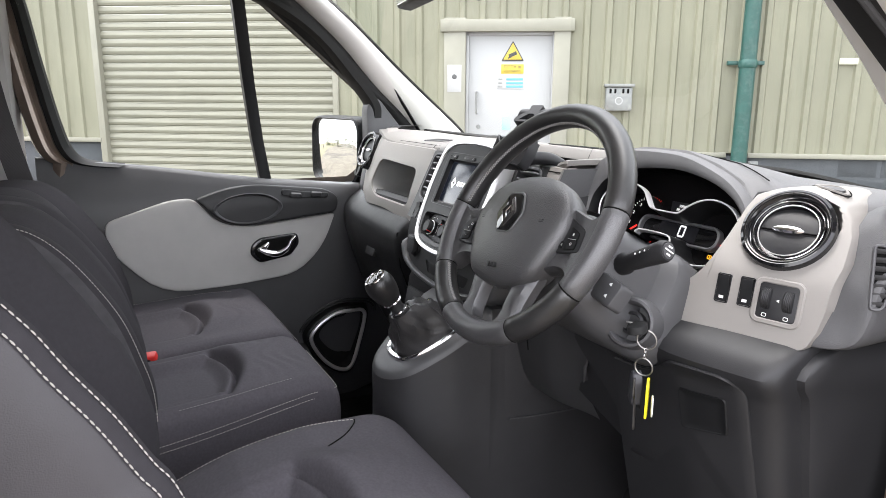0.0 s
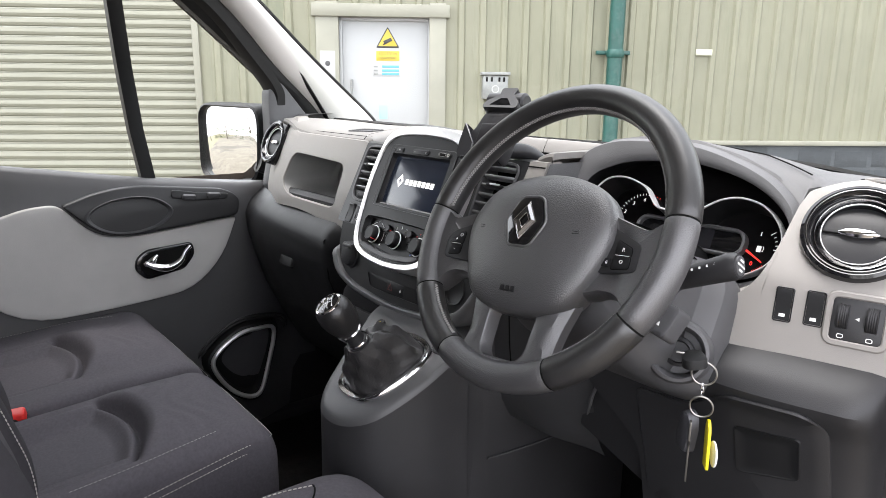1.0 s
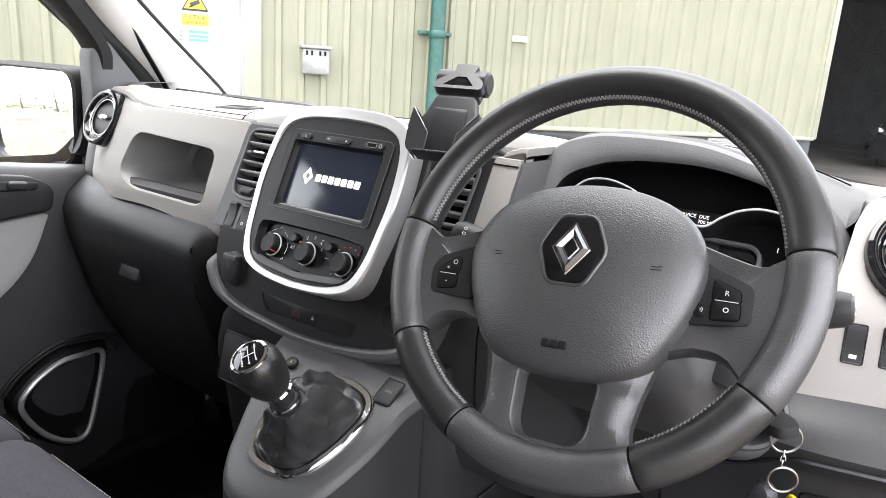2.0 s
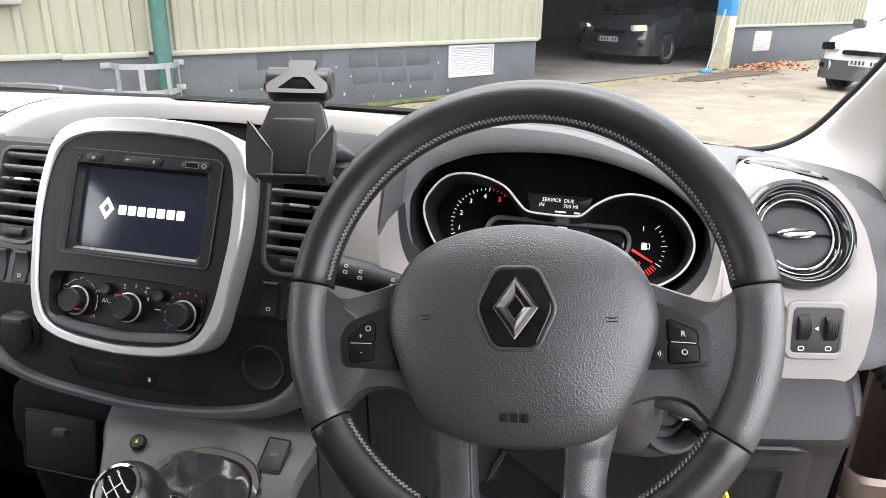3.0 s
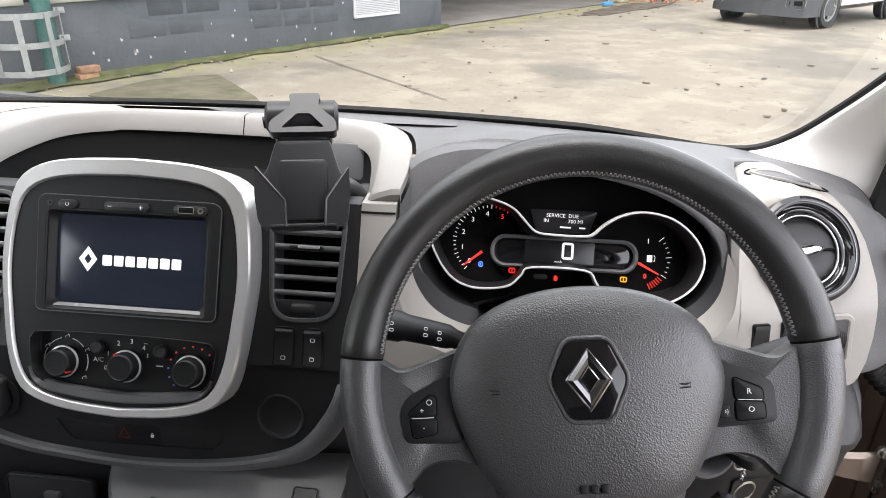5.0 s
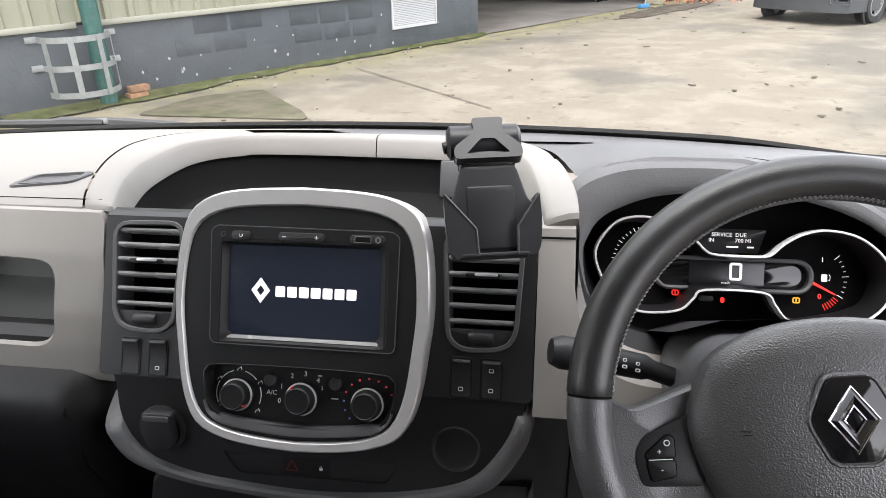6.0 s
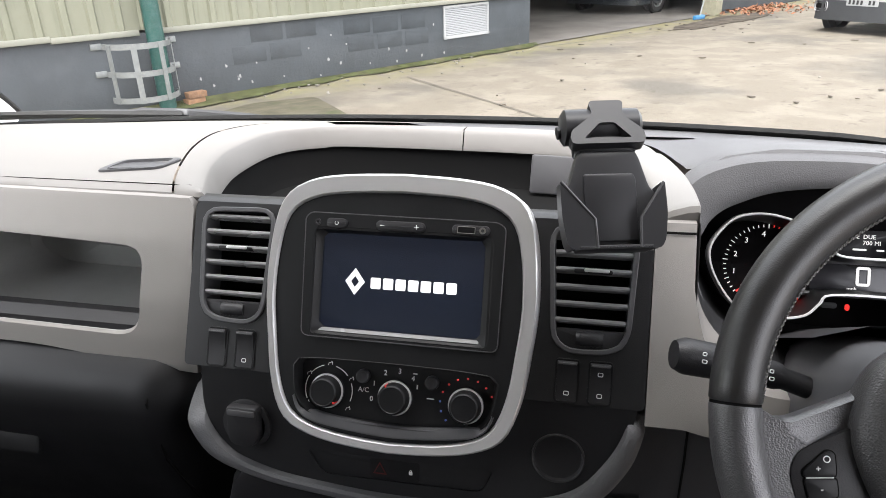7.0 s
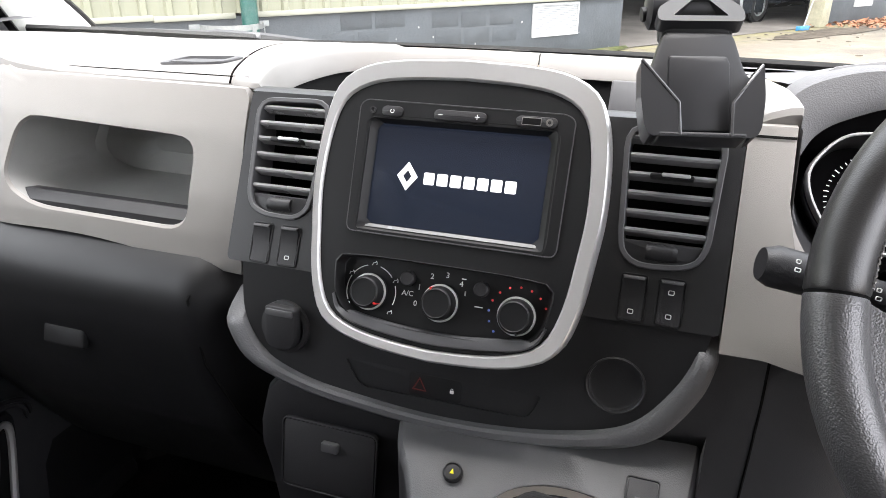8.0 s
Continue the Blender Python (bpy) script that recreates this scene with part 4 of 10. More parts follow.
for sx in (-1, 1):
    g = G()
    g.sheet(lambda y, z: (sx * (0.79 - 0.04 * (sx > 0) * smooth_step(1.18, 1.0, y)), y, z), span(1.04 if sx < 0 else 1.15, 1.34, 6), span(FLOOR - 0.05, 1.16, 8))
    part("kick_panel", g, BLACK, shell, "black kick panel")
    g = G()
    g.box(Matrix.Translation((sx * 0.82, 0.45, FLOOR - 0.03)), 0.12, 1.7, 0.12, 0.02)
    part("sill", g, BLACK, shell)
    # pillar behind the door
    g = G()
    g.rows([[Vector((sx * (0.80 - 0.10 * smooth_step(1.2, 1.85, z) + dx), y, z)) for dx, y in ((0.04, 0.18 if sx < 0 else 0.16), (-0.01, 0.165 if sx < 0 else 0.14), (-0.03, 0.10 if sx < 0 else 0.08), (-0.03, -0.05), (-0.01, -0.40), (0.06, -0.40), (0.08, 0.0))] for z in span(FLOOR, 1.86, 12)], True, True, True)
    part("rear_pillar", g, DOOR_GREY, shell, "warm grey pillar trim")

# pillars beside the windscreen: a padded pale trim with a black seal behind it
OUT = [(1.445, 1.285), (1.385, 1.345), (1.175, 1.505), (1.022, 1.622), (0.88, 1.72), (0.82, 1.76)]
INN = [(1.29, 1.235), (1.245, 1.335), (1.105, 1.462), (0.985, 1.575), (0.83, 1.69), (0.76, 1.74)]
SEA = [(1.225, 1.225), (1.172, 1.355), (1.063, 1.442), (0.93, 1.545), (0.78, 1.655), (0.70, 1.71)]
o3, i3, s3 = ([(-0.805 + 0.16 * smooth_step(1.3, 1.9, z), y, z) for y, z in curve_pts(q, 6, False)] for q in (OUT, INN, SEA))
# the driver's side: edge of the glass, edge at the seal, outer edge of the seal
OUT_R = [(0.60, 1.345, 1.284), (0.665, 1.303, 1.294), (0.704, 1.268, 1.323), (0.721, 1.192, 1.380), (0.730, 1.124, 1.4325), (0.734, 1.088, 1.462), (0.722, 0.98, 1.565), (0.67, 0.82, 1.75)]
INN_R = [(0.772, 1.225, 1.19), (0.778, 1.214, 1.276), (0.780, 1.203, 1.326), (0.780, 1.169, 1.371), (0.780, 1.084, 1.426), (0.778, 1.031, 1.465), (0.760, 0.93, 1.555), (0.70, 0.77, 1.735)]
SEA_R = [(0.806, 1.195, 1.18), (0.806, 1.190, 1.266), (0.806, 1.180, 1.315), (0.805, 1.150, 1.368), (0.804, 1.065, 1.433), (0.800, 1.005, 1.475), (0.780, 0.90, 1.56), (0.72, 0.74, 1.73)]
right = tuple(curve_pts(q, 6, False) for q in (OUT_R, INN_R, SEA_R))
for sx, (oo, ii, ss) in ((-1, (o3, i3, s3)), (1, right)):
    g = G()
    rr = []
    for p, q in zip(oo, ii):
        p, q = Vector(p), Vector(q)
        d = q - p
        nrm = Vector((-sx, 0.12 if sx < 0 else -0.55, 0.1)).normalized()
        row = [p + Vector((sx * 0.03, 0.02 * (sx > 0), 0))] + [p + d * t + nrm * ((0.030 if sx < 0 else 0.016) * math.sin(math.pi * t) ** 0.7) for t in span(0, 1, 9)] + [q + Vector((sx * 0.04, -0.01 * (sx < 0), 0))]
        rr.append(row)
    g.rows(rr, False)
    part("pillar_trim", g, HEADLINER, shell, "pale grey fabric-covered pillar trim")
    g = G()
    rr = []
    for p, q in zip(ii, ss):
        p, q = Vector(p) + Vector((sx * 0.006, 0.004 * (sx < 0), 0)), Vector(q) + Vector((0.004 if sx > 0 else -0.012, 0, 0))
        row = [p] + [p.lerp(q, t) + Vector((-sx * 0.016 * math.sin(math.pi * t), -0.010 * (sx > 0) * math.sin(math.pi * t), 0)) for t in span(0.1, 1, 6)] + [q + (Vector((0.002, 0.03, 0)) if sx > 0 else Vector((-0.03, 0, 0))), p + Vector((sx * 0.03, 0.03 * (sx > 0), 0))]
        rr.append(row)
    g.rows(rr, True, True, True)
    part("door_seal", g, RUBBER, shell, "black rubber door seal")
    if sx > 0:
        g = G()
        g.tube([Vector(q) + Vector((0.004, -0.001, 0)) for q in ss], 0.0038, 8)
        part("seal_bead", g, SEAL_GREY, shell, "grey rubber bead of the door seal")
    g = G()
    g.tube([Vector(p) + Vector((sx * 0.001, 0.004, 0.003)) for p in oo], 0.0042, 6)
    part("glass_seal", g, RUBBER, shell, "thin black seal along the glass")
    # outer pillar skin
    g = G()
    g.rows([[Vector(p) + Vector((sx * 0.045, 0.012, 0.01)), Vector(p) + Vector((sx * 0.085, -0.02, -0.01)), Vector(q) + Vector((sx * 0.055, 0, 0))] for p, q in list(zip(oo, ss))[0 if sx < 0 else 24:]], False)
    part("pillar_skin", g, BRONZE, shell)

# windscreen with its black border
ws = tagged(new("window_1"), "clear laminated van windscreen", "windscreen", kind="structure")


def screen_pt(u, t):
    """u across from -1 to 1, t from the foot to the head of the glass."""
    y0, z0 = screen_y(0.78 * u), 1.285
    x = u * (0.80 - 0.10 * t)
    y1 = 0.86 - 0.02 * u * u
    return Vector((x, y0 + (y1 - y0) * t + 0.05 * math.sin(math.pi * t) * 0.4, z0 + (1.755 - z0) * t + 0.02 * math.sin(math.pi * t)))


g = G()
g.sheet(lambda u, t: screen_pt(u, t), span(-1, 1, 25), span(0, 1, 13))
pane = part("pane", g, GLASS, ws)
pane.visible_shadow = False
g = G()
rr = []
for u in span(-1, 0.86, 41):
    p, q = screen_pt(u, 0.0), screen_pt(u, 0.035 * (1 - 0.8 * smooth_step(0.55, 0.84, u)))
    rr.append([p + Vector((0, 0.006, -0.006)), q + Vector((0, 0.0, -0.003)), q + Vector((0, 0.002, 0.002)), p + Vector((0, 0.008, 0.0))])
g.rows(rr, True, True, True)
part("foot_band", g, RUBBER, ws, "black border at the foot of the glass")
for sx in (-1,):
    g = G()
    rr = []
    for t in span(0, 1, 25):
        p, q = screen_pt(sx, t), screen_pt(sx * 0.985, t)
        rr.append([p + Vector((0, 0.0, -0.004)), q + Vector((0, 0.0, -0.004)), q + Vector((0, 0, 0.001)), p + Vector((0, 0, 0.001))])
    g.rows(rr, True, True, True)
    part("side_band", g, RUBBER, ws)
g = G()
g.rows([[screen_pt(u, t) + Vector((0, -0.004, -0.004)) for u in span(-1, 1, 25)] for t in (0.9, 1.03)], False)
part("head_band", g, RUBBER, ws)
# scuttle in front of the glass, and the nearside wiper at rest
g = G()
g.sheet(lambda x, t: (x, screen_y(x) + 0.015 + 0.16 * t, 1.275 - 0.10 * t), span(-0.80, 0.80, 17), span(0, 1, 5))
part("scuttle", g, BLACK, shell)
g = G()
g.sheet(lambda x, t: (x, screen_y(x) + 0.17 + 0.62 * t - 0.1 * t * x * x, 1.165 + 0.01 * math.sin(3 * t) - 0.36 * t * t - 0.05 * x * x), span(-0.88, 0.88, 17), span(0, 1, 10))
part("bonnet", g, BRONZE, shell)
wiper = thing("wiper", "black windscreen wiper resting at the foot of the glass", "wiper", (-0.5, 1.42, 1.29))
a = [screen_pt(u, t) + Vector((0, 0.010, 0.004)) for u, t in ((-0.98, 0.055), (-0.78, 0.045), (-0.56, 0.030))]
g = G()
g.tube(curve_pts(a, 6, False), 0.006, 6)
part("blade", g, RUBBER, wiper)
g = G()
a = [screen_pt(u, t) + Vector((0, 0.014, 0.008)) for u, t in ((-0.98, 0.040), (-0.80, 0.036), (-0.66, 0.030), (-0.52, 0.015), (-0.38, -0.02), (-0.26, -0.08))]
g.tube(curve_pts(a, 6, False), [0.006] * 13 + [0.009] * 18, 8)
part("arm", g, BLACK, wiper)
g = G()
g.box(axes(screen_pt(-0.60, 0.022) + Vector((0, 0.016, 0.008)), (1, 0.12, -0.05), (0, -0.6, 0.6)), 0.08, 0.018, 0.010, 0.003)
part("clip", g, GREY, wiper)

# interior mirror, only its lower edge comes into view
rvm = thing("rear_view_mirror", "black rear-view mirror under the roof", "mirror", (-0.2, 0.98, 1.66))
f = axes((-0.20, 0.965, 1.655), (0.985, -0.17, 0), (0, 0.12, 1))
g = G()
g.plate(f, rrect(0.26, 0.075, 0.03), -0.03, 0.0, 0.006)
part("housing", g, DARK, rvm)
g = G()
g.plate(f, rrect(0.245, 0.062, 0.026), 0.001, 0.003, 0.0008)
part("glass", g, MIRROR, rvm)
g = G()
g.tube([f @ Vector((0, 0.0, -0.03)), f @ Vector((0.0, 0.06, -0.07)), f @ Vector((0, 0.09, -0.10))], 0.014, 10)
part("stem", g, DARK, rvm)
g = G()
g.spin(axes((0.03, 1.03, 1.645), X, (0, 0.8, 0.6)), [(0.0, 0.02), (0.03, 0.016), (0.045, 0.0), (0.05, -0.02)], 20)
tagged(part("sensor_housing", g, GREY, rvm), "grey sensor cover")

# ---- passenger door, shut ----
pd = thing("passenger_door", "shut passenger door with grey insert and black trim", "door", (-0.78, 0.6, FLOOR))
DX = -0.735


def sill_z(y):
    return lerp_table([(0.15, 1.272), (0.25, 1.262), (0.46, 1.236), (0.76, 1.189), (0.93, 1.172), (1.0, 1.165), (1.12, 1.155)], y)


def door_x(y, z):
    """The inner skin of the shut door: bulged, with a step at the arm-rest line."""
    x = DX + 0.010 * math.sin(math.pi * max(0, min(1, (z - 0.5) / 0.7)))
    x -= 0.05 * smooth_step(1.12, 1.27, z)
    x -= 0.055 * smooth_step(0.98, 1.14, y)
    return x


g = G()
rr = []
for y in span(0.20, 1.20, 41):
    top = sill_z(y)
    row = [Vector((door_x(y, z) - 0.006, y, z)) for z in span(0.50, top - 0.012, 30)]
    row += [Vector((door_x(y, top) - 0.012, y, top - 0.002)), Vector((door_x(y, top) - 0.03, y, top)), Vector((-0.86, y, top - 0.004)), Vector((-0.88, y, top - 0.03)), Vector((-0.88, y, 0.5))]
    rr.append(row)
g.rows(rr, True, True, True)
part("door_trim", g, GREY, pd, "dark grained door trim")


def on_door(o, d0, d1, name, mat, parent, label="", bev=0.003, fill=14):
    """A raised piece that follows the door skin, of outline o in (y, z)."""
    g = G()
    cx, cy = sum(p[0] for p in o) / len(o), sum(p[1] for p in o) / len(o)

    def at(q, d):
        return [Vector((door_x(y, z) + d, y, z)) for y, z in q]
    rr = [at(o, d0), at(o, d1 - bev), at(inset(o, bev * 0.4), d1 - bev * 0.3), at(inset(o, bev), d1)]
    base = inset(o, bev)
    for k in range(1, fill):
        t = 1 - k / fill
        rr.append(at([(cx + (y - cx) * t, cy + (z - cy) * t) for y, z in base], d1))
    g.rows(rr, True, False, True)
    return part(name, g, mat, parent, label)


panel = rpoly([(0.335, 1.098), (0.35, 1.02), (0.46, 0.897), (0.66, 0.900), (0.835, 0.915), (0.915, 0.99), (0.955, 1.085), (0.70, 1.062), (0.625, 1.075), (0.560, 1.150), (0.50, 1.148)],
              [0.03, 0.05, 0.08, 0.08, 0.08, 0.06, 0.01, 0.08, 0.05, 0.02, 0.05])
on_door(panel, -0.004, 0.010, "grey_insert", DOOR_GREY, pd, "warm grey soft insert")
cup = rpoly([(0.565, 1.148), (0.632, 1.080), (0.70, 1.068), (0.955, 1.092), (0.965, 1.135), (0.93, 1.158), (0.80, 1.172), (0.72, 1.180), (0.64, 1.172)], [0.01, 0.04, 0.06, 0.012, 0.02, 0.02, 0.04, 0.04, 0.04])
on_door(cup, 0.002, 0.022, "pull_surround", BLACK, pd, "black door pull surround")
dish = curve_pts([(0.605, 1.118), (0.64, 1.085), (0.70, 1.074), (0.765, 1.087), (0.797, 1.120), (0.76, 1.152), (0.70, 1.160), (0.64, 1.148)], 5)
g = G()
cx, cz = 0.70, 1.118
rr = []
for t, d in ((1.0, 0.0225), (0.96, 0.0245), (0.9, 0.021), (0.8, 0.006), (0.66, -0.012), (0.45, -0.02), (0.2, -0.022), (0.02, -0.022)):
    rr.append([Vector((DX + 0.008 + d, cx + (y - cx) * t, cz + (z - cz) * t)) for y, z in dish])
g.rows(rr, True, False, True)
part("pull_dish", g, GREY, pd, "scooped dark grey door pull")
o = rpoly([(0.800, 1.152), (0.84, 1.140), (0.925, 1.136), (0.925, 1.146), (0.86, 1.152), (0.815, 1.164)], 0.006)
on_door(rpoly([(0.795, 1.148), (0.85, 1.137), (0.93, 1.134), (0.935, 1.148), (0.86, 1.155), (0.80, 1.166)], 0.008), 0.02, 0.027, "switch_plate", DARK, pd, "window switch plate", 0.002, 4)
for y0 in (0.835, 0.895):
    g = G()
    g.box(axes((DX + 0.032, y0, 1.147), (0, 1, -0.1), (0.4, 0, 1)), 0.03, 0.012, 0.008, 0.002)
    part("window_switch", g, GREY, pd)
# release handle in its bezel
o = rpoly([(0.700, 0.985), (0.725, 0.958), (0.815, 0.972), (0.842, 1.005), (0.838, 1.036), (0.73, 1.030), (0.705, 1.012)], 0.012)
on_door(o, 0.008, 0.017, "handle_bezel", PIANO, pd, "gloss black handle bezel", 0.003, 4)
on_door([(0.770 + (y - 0.770) * 0.84, 0.998 + (z - 0.998) * 0.80) for y, z in o], 0.0165, 0.0185, "handle_recess", VOID, pd, "", 0.001, 3)
g = G()
hp = [(0.722, 1.002), (0.745, 0.990), (0.775, 0.985), (0.802, 0.998), (0.815, 1.018), (0.828, 1.028)]
hp = curve_pts(hp, 5, False)
g.tube([(DX + 0.030 + 0.008 * math.sin(i / len(hp) * 3), y, z) for i, (y, z) in enumerate(hp)], [0.005 + 0.005 * math.sin(math.pi * min(1, i / 18)) for i in range(len(hp))], 10)
g.tube([(DX + 0.026, 0.722, 0.996), (DX + 0.032, 0.740, 1.004), (DX + 0.026, 0.752, 1.014)], [0.006, 0.010, 0.005], 10)
part("release_handle", g, CHROME, pd, "chrome release lever")
# lower pocket and its pale bright rim
o = curve_pts([(0.865, 0.705), (0.885, 0.745), (0.94, 0.778), (0.995, 0.782), (1.04, 0.770), (1.045, 0.74), (1.025, 0.68), (0.99, 0.605), (0.95, 0.60), (0.90, 0.64)], 6)
g = G()
g.tube([(DX + 0.030 - 0.03 * smooth_step(0.98, 1.06, y), y, z) for y, z in o], 0.006, 8, True)
part("pocket_rim", g, SILVER, pd, "bright silver rim of the speaker pocket")
g = G()
rr = [[Vector((DX + dd - 0.03 * smooth_step(0.98, 1.06, y), 0.955 + (y - 0.955) * t, 0.695 + (z - 0.695) * t)) for y, z in o] for t, dd in ((1.22, 0.0), (1.14, 0.026), (1.04, 0.03), (0.96, 0.022), (0.85, 0.005), (0.5, 0.0), (0.05, 0.0))]
g.rows(rr, True, False, True)
part("speaker_pod", g, DARK, pd, "black speaker pod")
g = G()
g.rows([[Vector((DX + d, y, z + dz)) for d, dz in ((0, 0.03), (0.05, 0.0), (0.07, -0.05), (0.06, -0.16), (0.0, -0.18))] for y, z in ((0.30, 0.72), (0.5, 0.72), (0.7, 0.70), (0.86, 0.66))], False)
part("door_pocket", g, BLACK, pd, "black moulded door pocket")
for t in (1.28, 1.36):
    g = G()
    g.tube([(DX + 0.012, 0.955 + (y - 0.955) * t, 0.695 + (z - 0.695) * t) for y, z in o[2:30]], [0.001] + [0.004] * 26 + [0.001], 6)
    part("moulded_ridge", g, BLACK, pd, "moulded black ridge round the speaker pod")
# window surround, divider bar and glass
WX = -0.825


def win_x(z):
    return WX + 0.14 * smooth_step(1.25, 1.85, z)


top_line = curve_pts([(0.20, 1.70), (0.45, 1.715), (0.66, 1.695), (0.80, 1.645), (0.915, 1.575), (1.02, 1.475), (1.085, 1.405), (1.098, 1.36), (1.094, 1.25), (1.085, 1.15)], 6, False)
g = G()
rr = []
for i, (y, z) in enumerate(top_line):
    cy, cz = 0.65, 1.35
    d = Vector((0, y - cy, z - cz)).normalized()
    p = Vector((win_x(z), y, z))
    rr.append([p + Vector((-0.02, 0, 0)), p + Vector((0.012, 0, 0)), p + Vector((0.03, 0, 0)) + d * 0.012, p + Vector((0.03, 0, 0)) + d * 0.034, p + Vector((-0.02, 0, 0)) + d * 0.05])
g.rows(rr, True, True, True)
part("window_surround", g, RUBBER, pd, "black window surround")
rear_line = curve_pts([(0.185, 1.74), (0.212, 1.642), (0.235, 1.494), (0.262, 1.347), (0.283, 1.280), (0.318, 1.252), (0.40, 1.240)], 6, False)
g = G()
g.rows([[Vector((-0.815, y + 0.006, z + 0.004)), Vector((-0.790, y + 0.002, z)), Vector((-0.778, y - 0.012, z - 0.004)), Vector((-0.785, y - 0.024, z - 0.006)), Vector((-0.815, y - 0.026, z - 0.008))] for y, z in rear_line], False)
part("window_surround", g, RUBBER, pd, "black window surround")
g = G()
g.rows([[Vector((-0.80, y - 0.022, z - 0.004)), Vector((-0.786, y - 0.026, z - 0.004)), Vector((-0.790, y - 0.038, z - 0.004)), Vector((-0.780, y - 0.043, z - 0.004)), Vector((-0.776, y - 0.052, z - 0.004)), Vector((-0.784, y - 0.070, z - 0.004)), Vector((-0.82, y - 0.075, z - 0.004))] for y, z in rear_line[:-7] + [(0.300, 1.20), (0.312, 1.10), (0.32, 0.95)]], False)
part("door_frame", g, BRONZE, pd, "bronze painted door frame")
g = G()
g.rows([[Vector((win_x(z) + dx, y + dy, z)) for dx, dy in ((-0.012, -0.017), (0.012, -0.016), (0.016, 0), (0.012, 0.016), (-0.012, 0.017))] for y, z in ((0.782, 1.15), (0.758, 1.30), (0.735, 1.45), (0.700, 1.69))], True)
part("divider_bar", g, DARK, pd, "black window divider bar")
g = G()
g.sheet(lambda y, t: (win_x(1.13 + t * 0.6) - 0.006, y, 1.13 + t * 0.6), span(0.2, 1.12, 8), span(0, 0.985, 9))
wp = part("window_pane", g, GLASS, pd)
wp.visible_shadow = False
# black sail corner ahead of the glass
g = G()
o = rpoly([(1.085, 1.14), (1.235, 1.15), (1.215, 1.31), (1.12, 1.425), (1.085, 1.40)], 0.02)
g.plate(Matrix(((0, 0, 1, WX + 0.03), (1, 0, 0, 0), (0, 1, 0, 0), (0, 0, 0, 1))), o, -0.03, 0.012, 0.006)
part("mirror_sail", g, BLACK_SOFT, pd, "black mirror corner trim")
# outer skin
g = G()
g.sheet(lambda y, z: (-0.90 - 0.03 * math.sin(math.pi * (z - 0.4) / 0.9), y, z), span(0.16, 1.25, 9), span(0.42, 1.17, 9))
part("outer_skin", g, BRONZE, pd)
# door mirror
mir = thing("door_mirror", "black nearside door mirror showing the yard behind", "mirror", (-0.95, 1.06, 1.15))
c = Vector((-0.965, 1.045, 1.252))
view = Vector((0.25, -1.0, -0.02)).normalized()   # where the glass faces
u = Vector((view.y, -view.x, 0)) * -1
f = axes(c, u, Z)
if f.to_3x3().col[2].dot(view) < 0:
    f = axes(c, -u, Z)
o = rpoly([(-0.145, -0.085), (-0.12, -0.112), (0.11, -0.105), (0.135, -0.06), (0.140, 0.075), (0.12, 0.105), (-0.11, 0.108), (-0.14, 0.085)], 0.03)
o = by_angle(o, 48)
g = G()
rr = []
for t, dz in ((0.90, -0.004), (0.955, 0.008), (1.0, 0.004), (1.03, -0.02), (1.02, -0.07), (0.9, -0.11), (0.6, -0.14), (0.2, -0.15)):
    rr.append([f @ Vector((x * t, y * t, dz)) for x, y in o])
g.rows(rr, True, False, True)
part("housing", g, DARK, mir, "black mirror housing")
g = G()
g.plate(f, [(x * 0.92, y * 0.92) for x, y in o], -0.006, -0.002, 0.001)
part("glass", g, MIRROR, mir, "silvered mirror glass")
g = G()
g.tube([c + Vector((0.12, 0.03, -0.04)), (-0.84, 1.12, 1.20), (-0.80, 1.14, 1.20)], [0.035, 0.04, 0.045], 10)
part("arm", g, DARK, mir)
# belt hanging at the rear pillar
belt = thing("seat_belt", "grey seat belt hanging beside the door", "seat belt", (-0.74, 0.22, 0.8))
g = G()
path = [(-0.71, 0.10, 1.72), (-0.725, 0.135, 1.40), (-0.735, 0.195, 1.10), (-0.73, 0.235, 0.96), (-0.70, 0.20, 0.62)]
cp = curve_pts(path, 6, False)
g.rows([[Vector(p) + Vector((dx, dy, 0)) for dx, dy in ((-0.002, -0.026), (0.002, -0.026), (0.006, 0.026), (0.002, 0.026))] for p in cp], True, True, True)
part("webbing", g, material("grey belt webbing", (0.05, 0.048, 0.05), 0.8, bump=(700, 0.5, "weave")), belt)
g = G()
g.plate(axes((-0.722, 0.228, 1.02), (0.2, 1, 0), (0, -0.25, 1)), rrect(0.045, 0.06, 0.012), -0.004, 0.006, 0.002)
part("tongue", g, STEEL, belt, "steel belt tongue")

# ---- driver's door, standing wide open ----
dd = thing("driver_door", "bronze driver's door standing wide open", "door", (0.9, 1.2, FLOOR))
HX = 0.872                               # the door's hinge face, turned inwards
D0, D1 = 1.135, 1.30                      # from the trim side to the outer skin
g = G()
rr = []
for z in span(0.44, 1.46, 24):
    w0 = D0 - 0.005 + 0.02 * math.sin(z * 5)
    D1 = 1.30 - 0.032 * smooth_step(1.22, 1.30, z)
    far = HX + (0.9 if z < 1.17 else 0.10 - 0.06 * (z - 1.17))
    rr.append([Vector((far, w0 + 0.02, z)), Vector((HX + 0.03, w0, z)), Vector((HX + 0.006, w0 + 0.004, z)), Vector((HX, w0 + 0.014, z)), Vector((HX, w0 + 0.055, z)), Vector((HX + 0.012, w0 + 0.07, z)),
               Vector((HX + 0.012, D1 - 0.03, z)), Vector((HX - 0.004, D1 - 0.012, z)), Vector((HX - 0.02, D1, z)), Vector((far, D1 + 0.02, z))])
g.rows(rr, True, True, True)
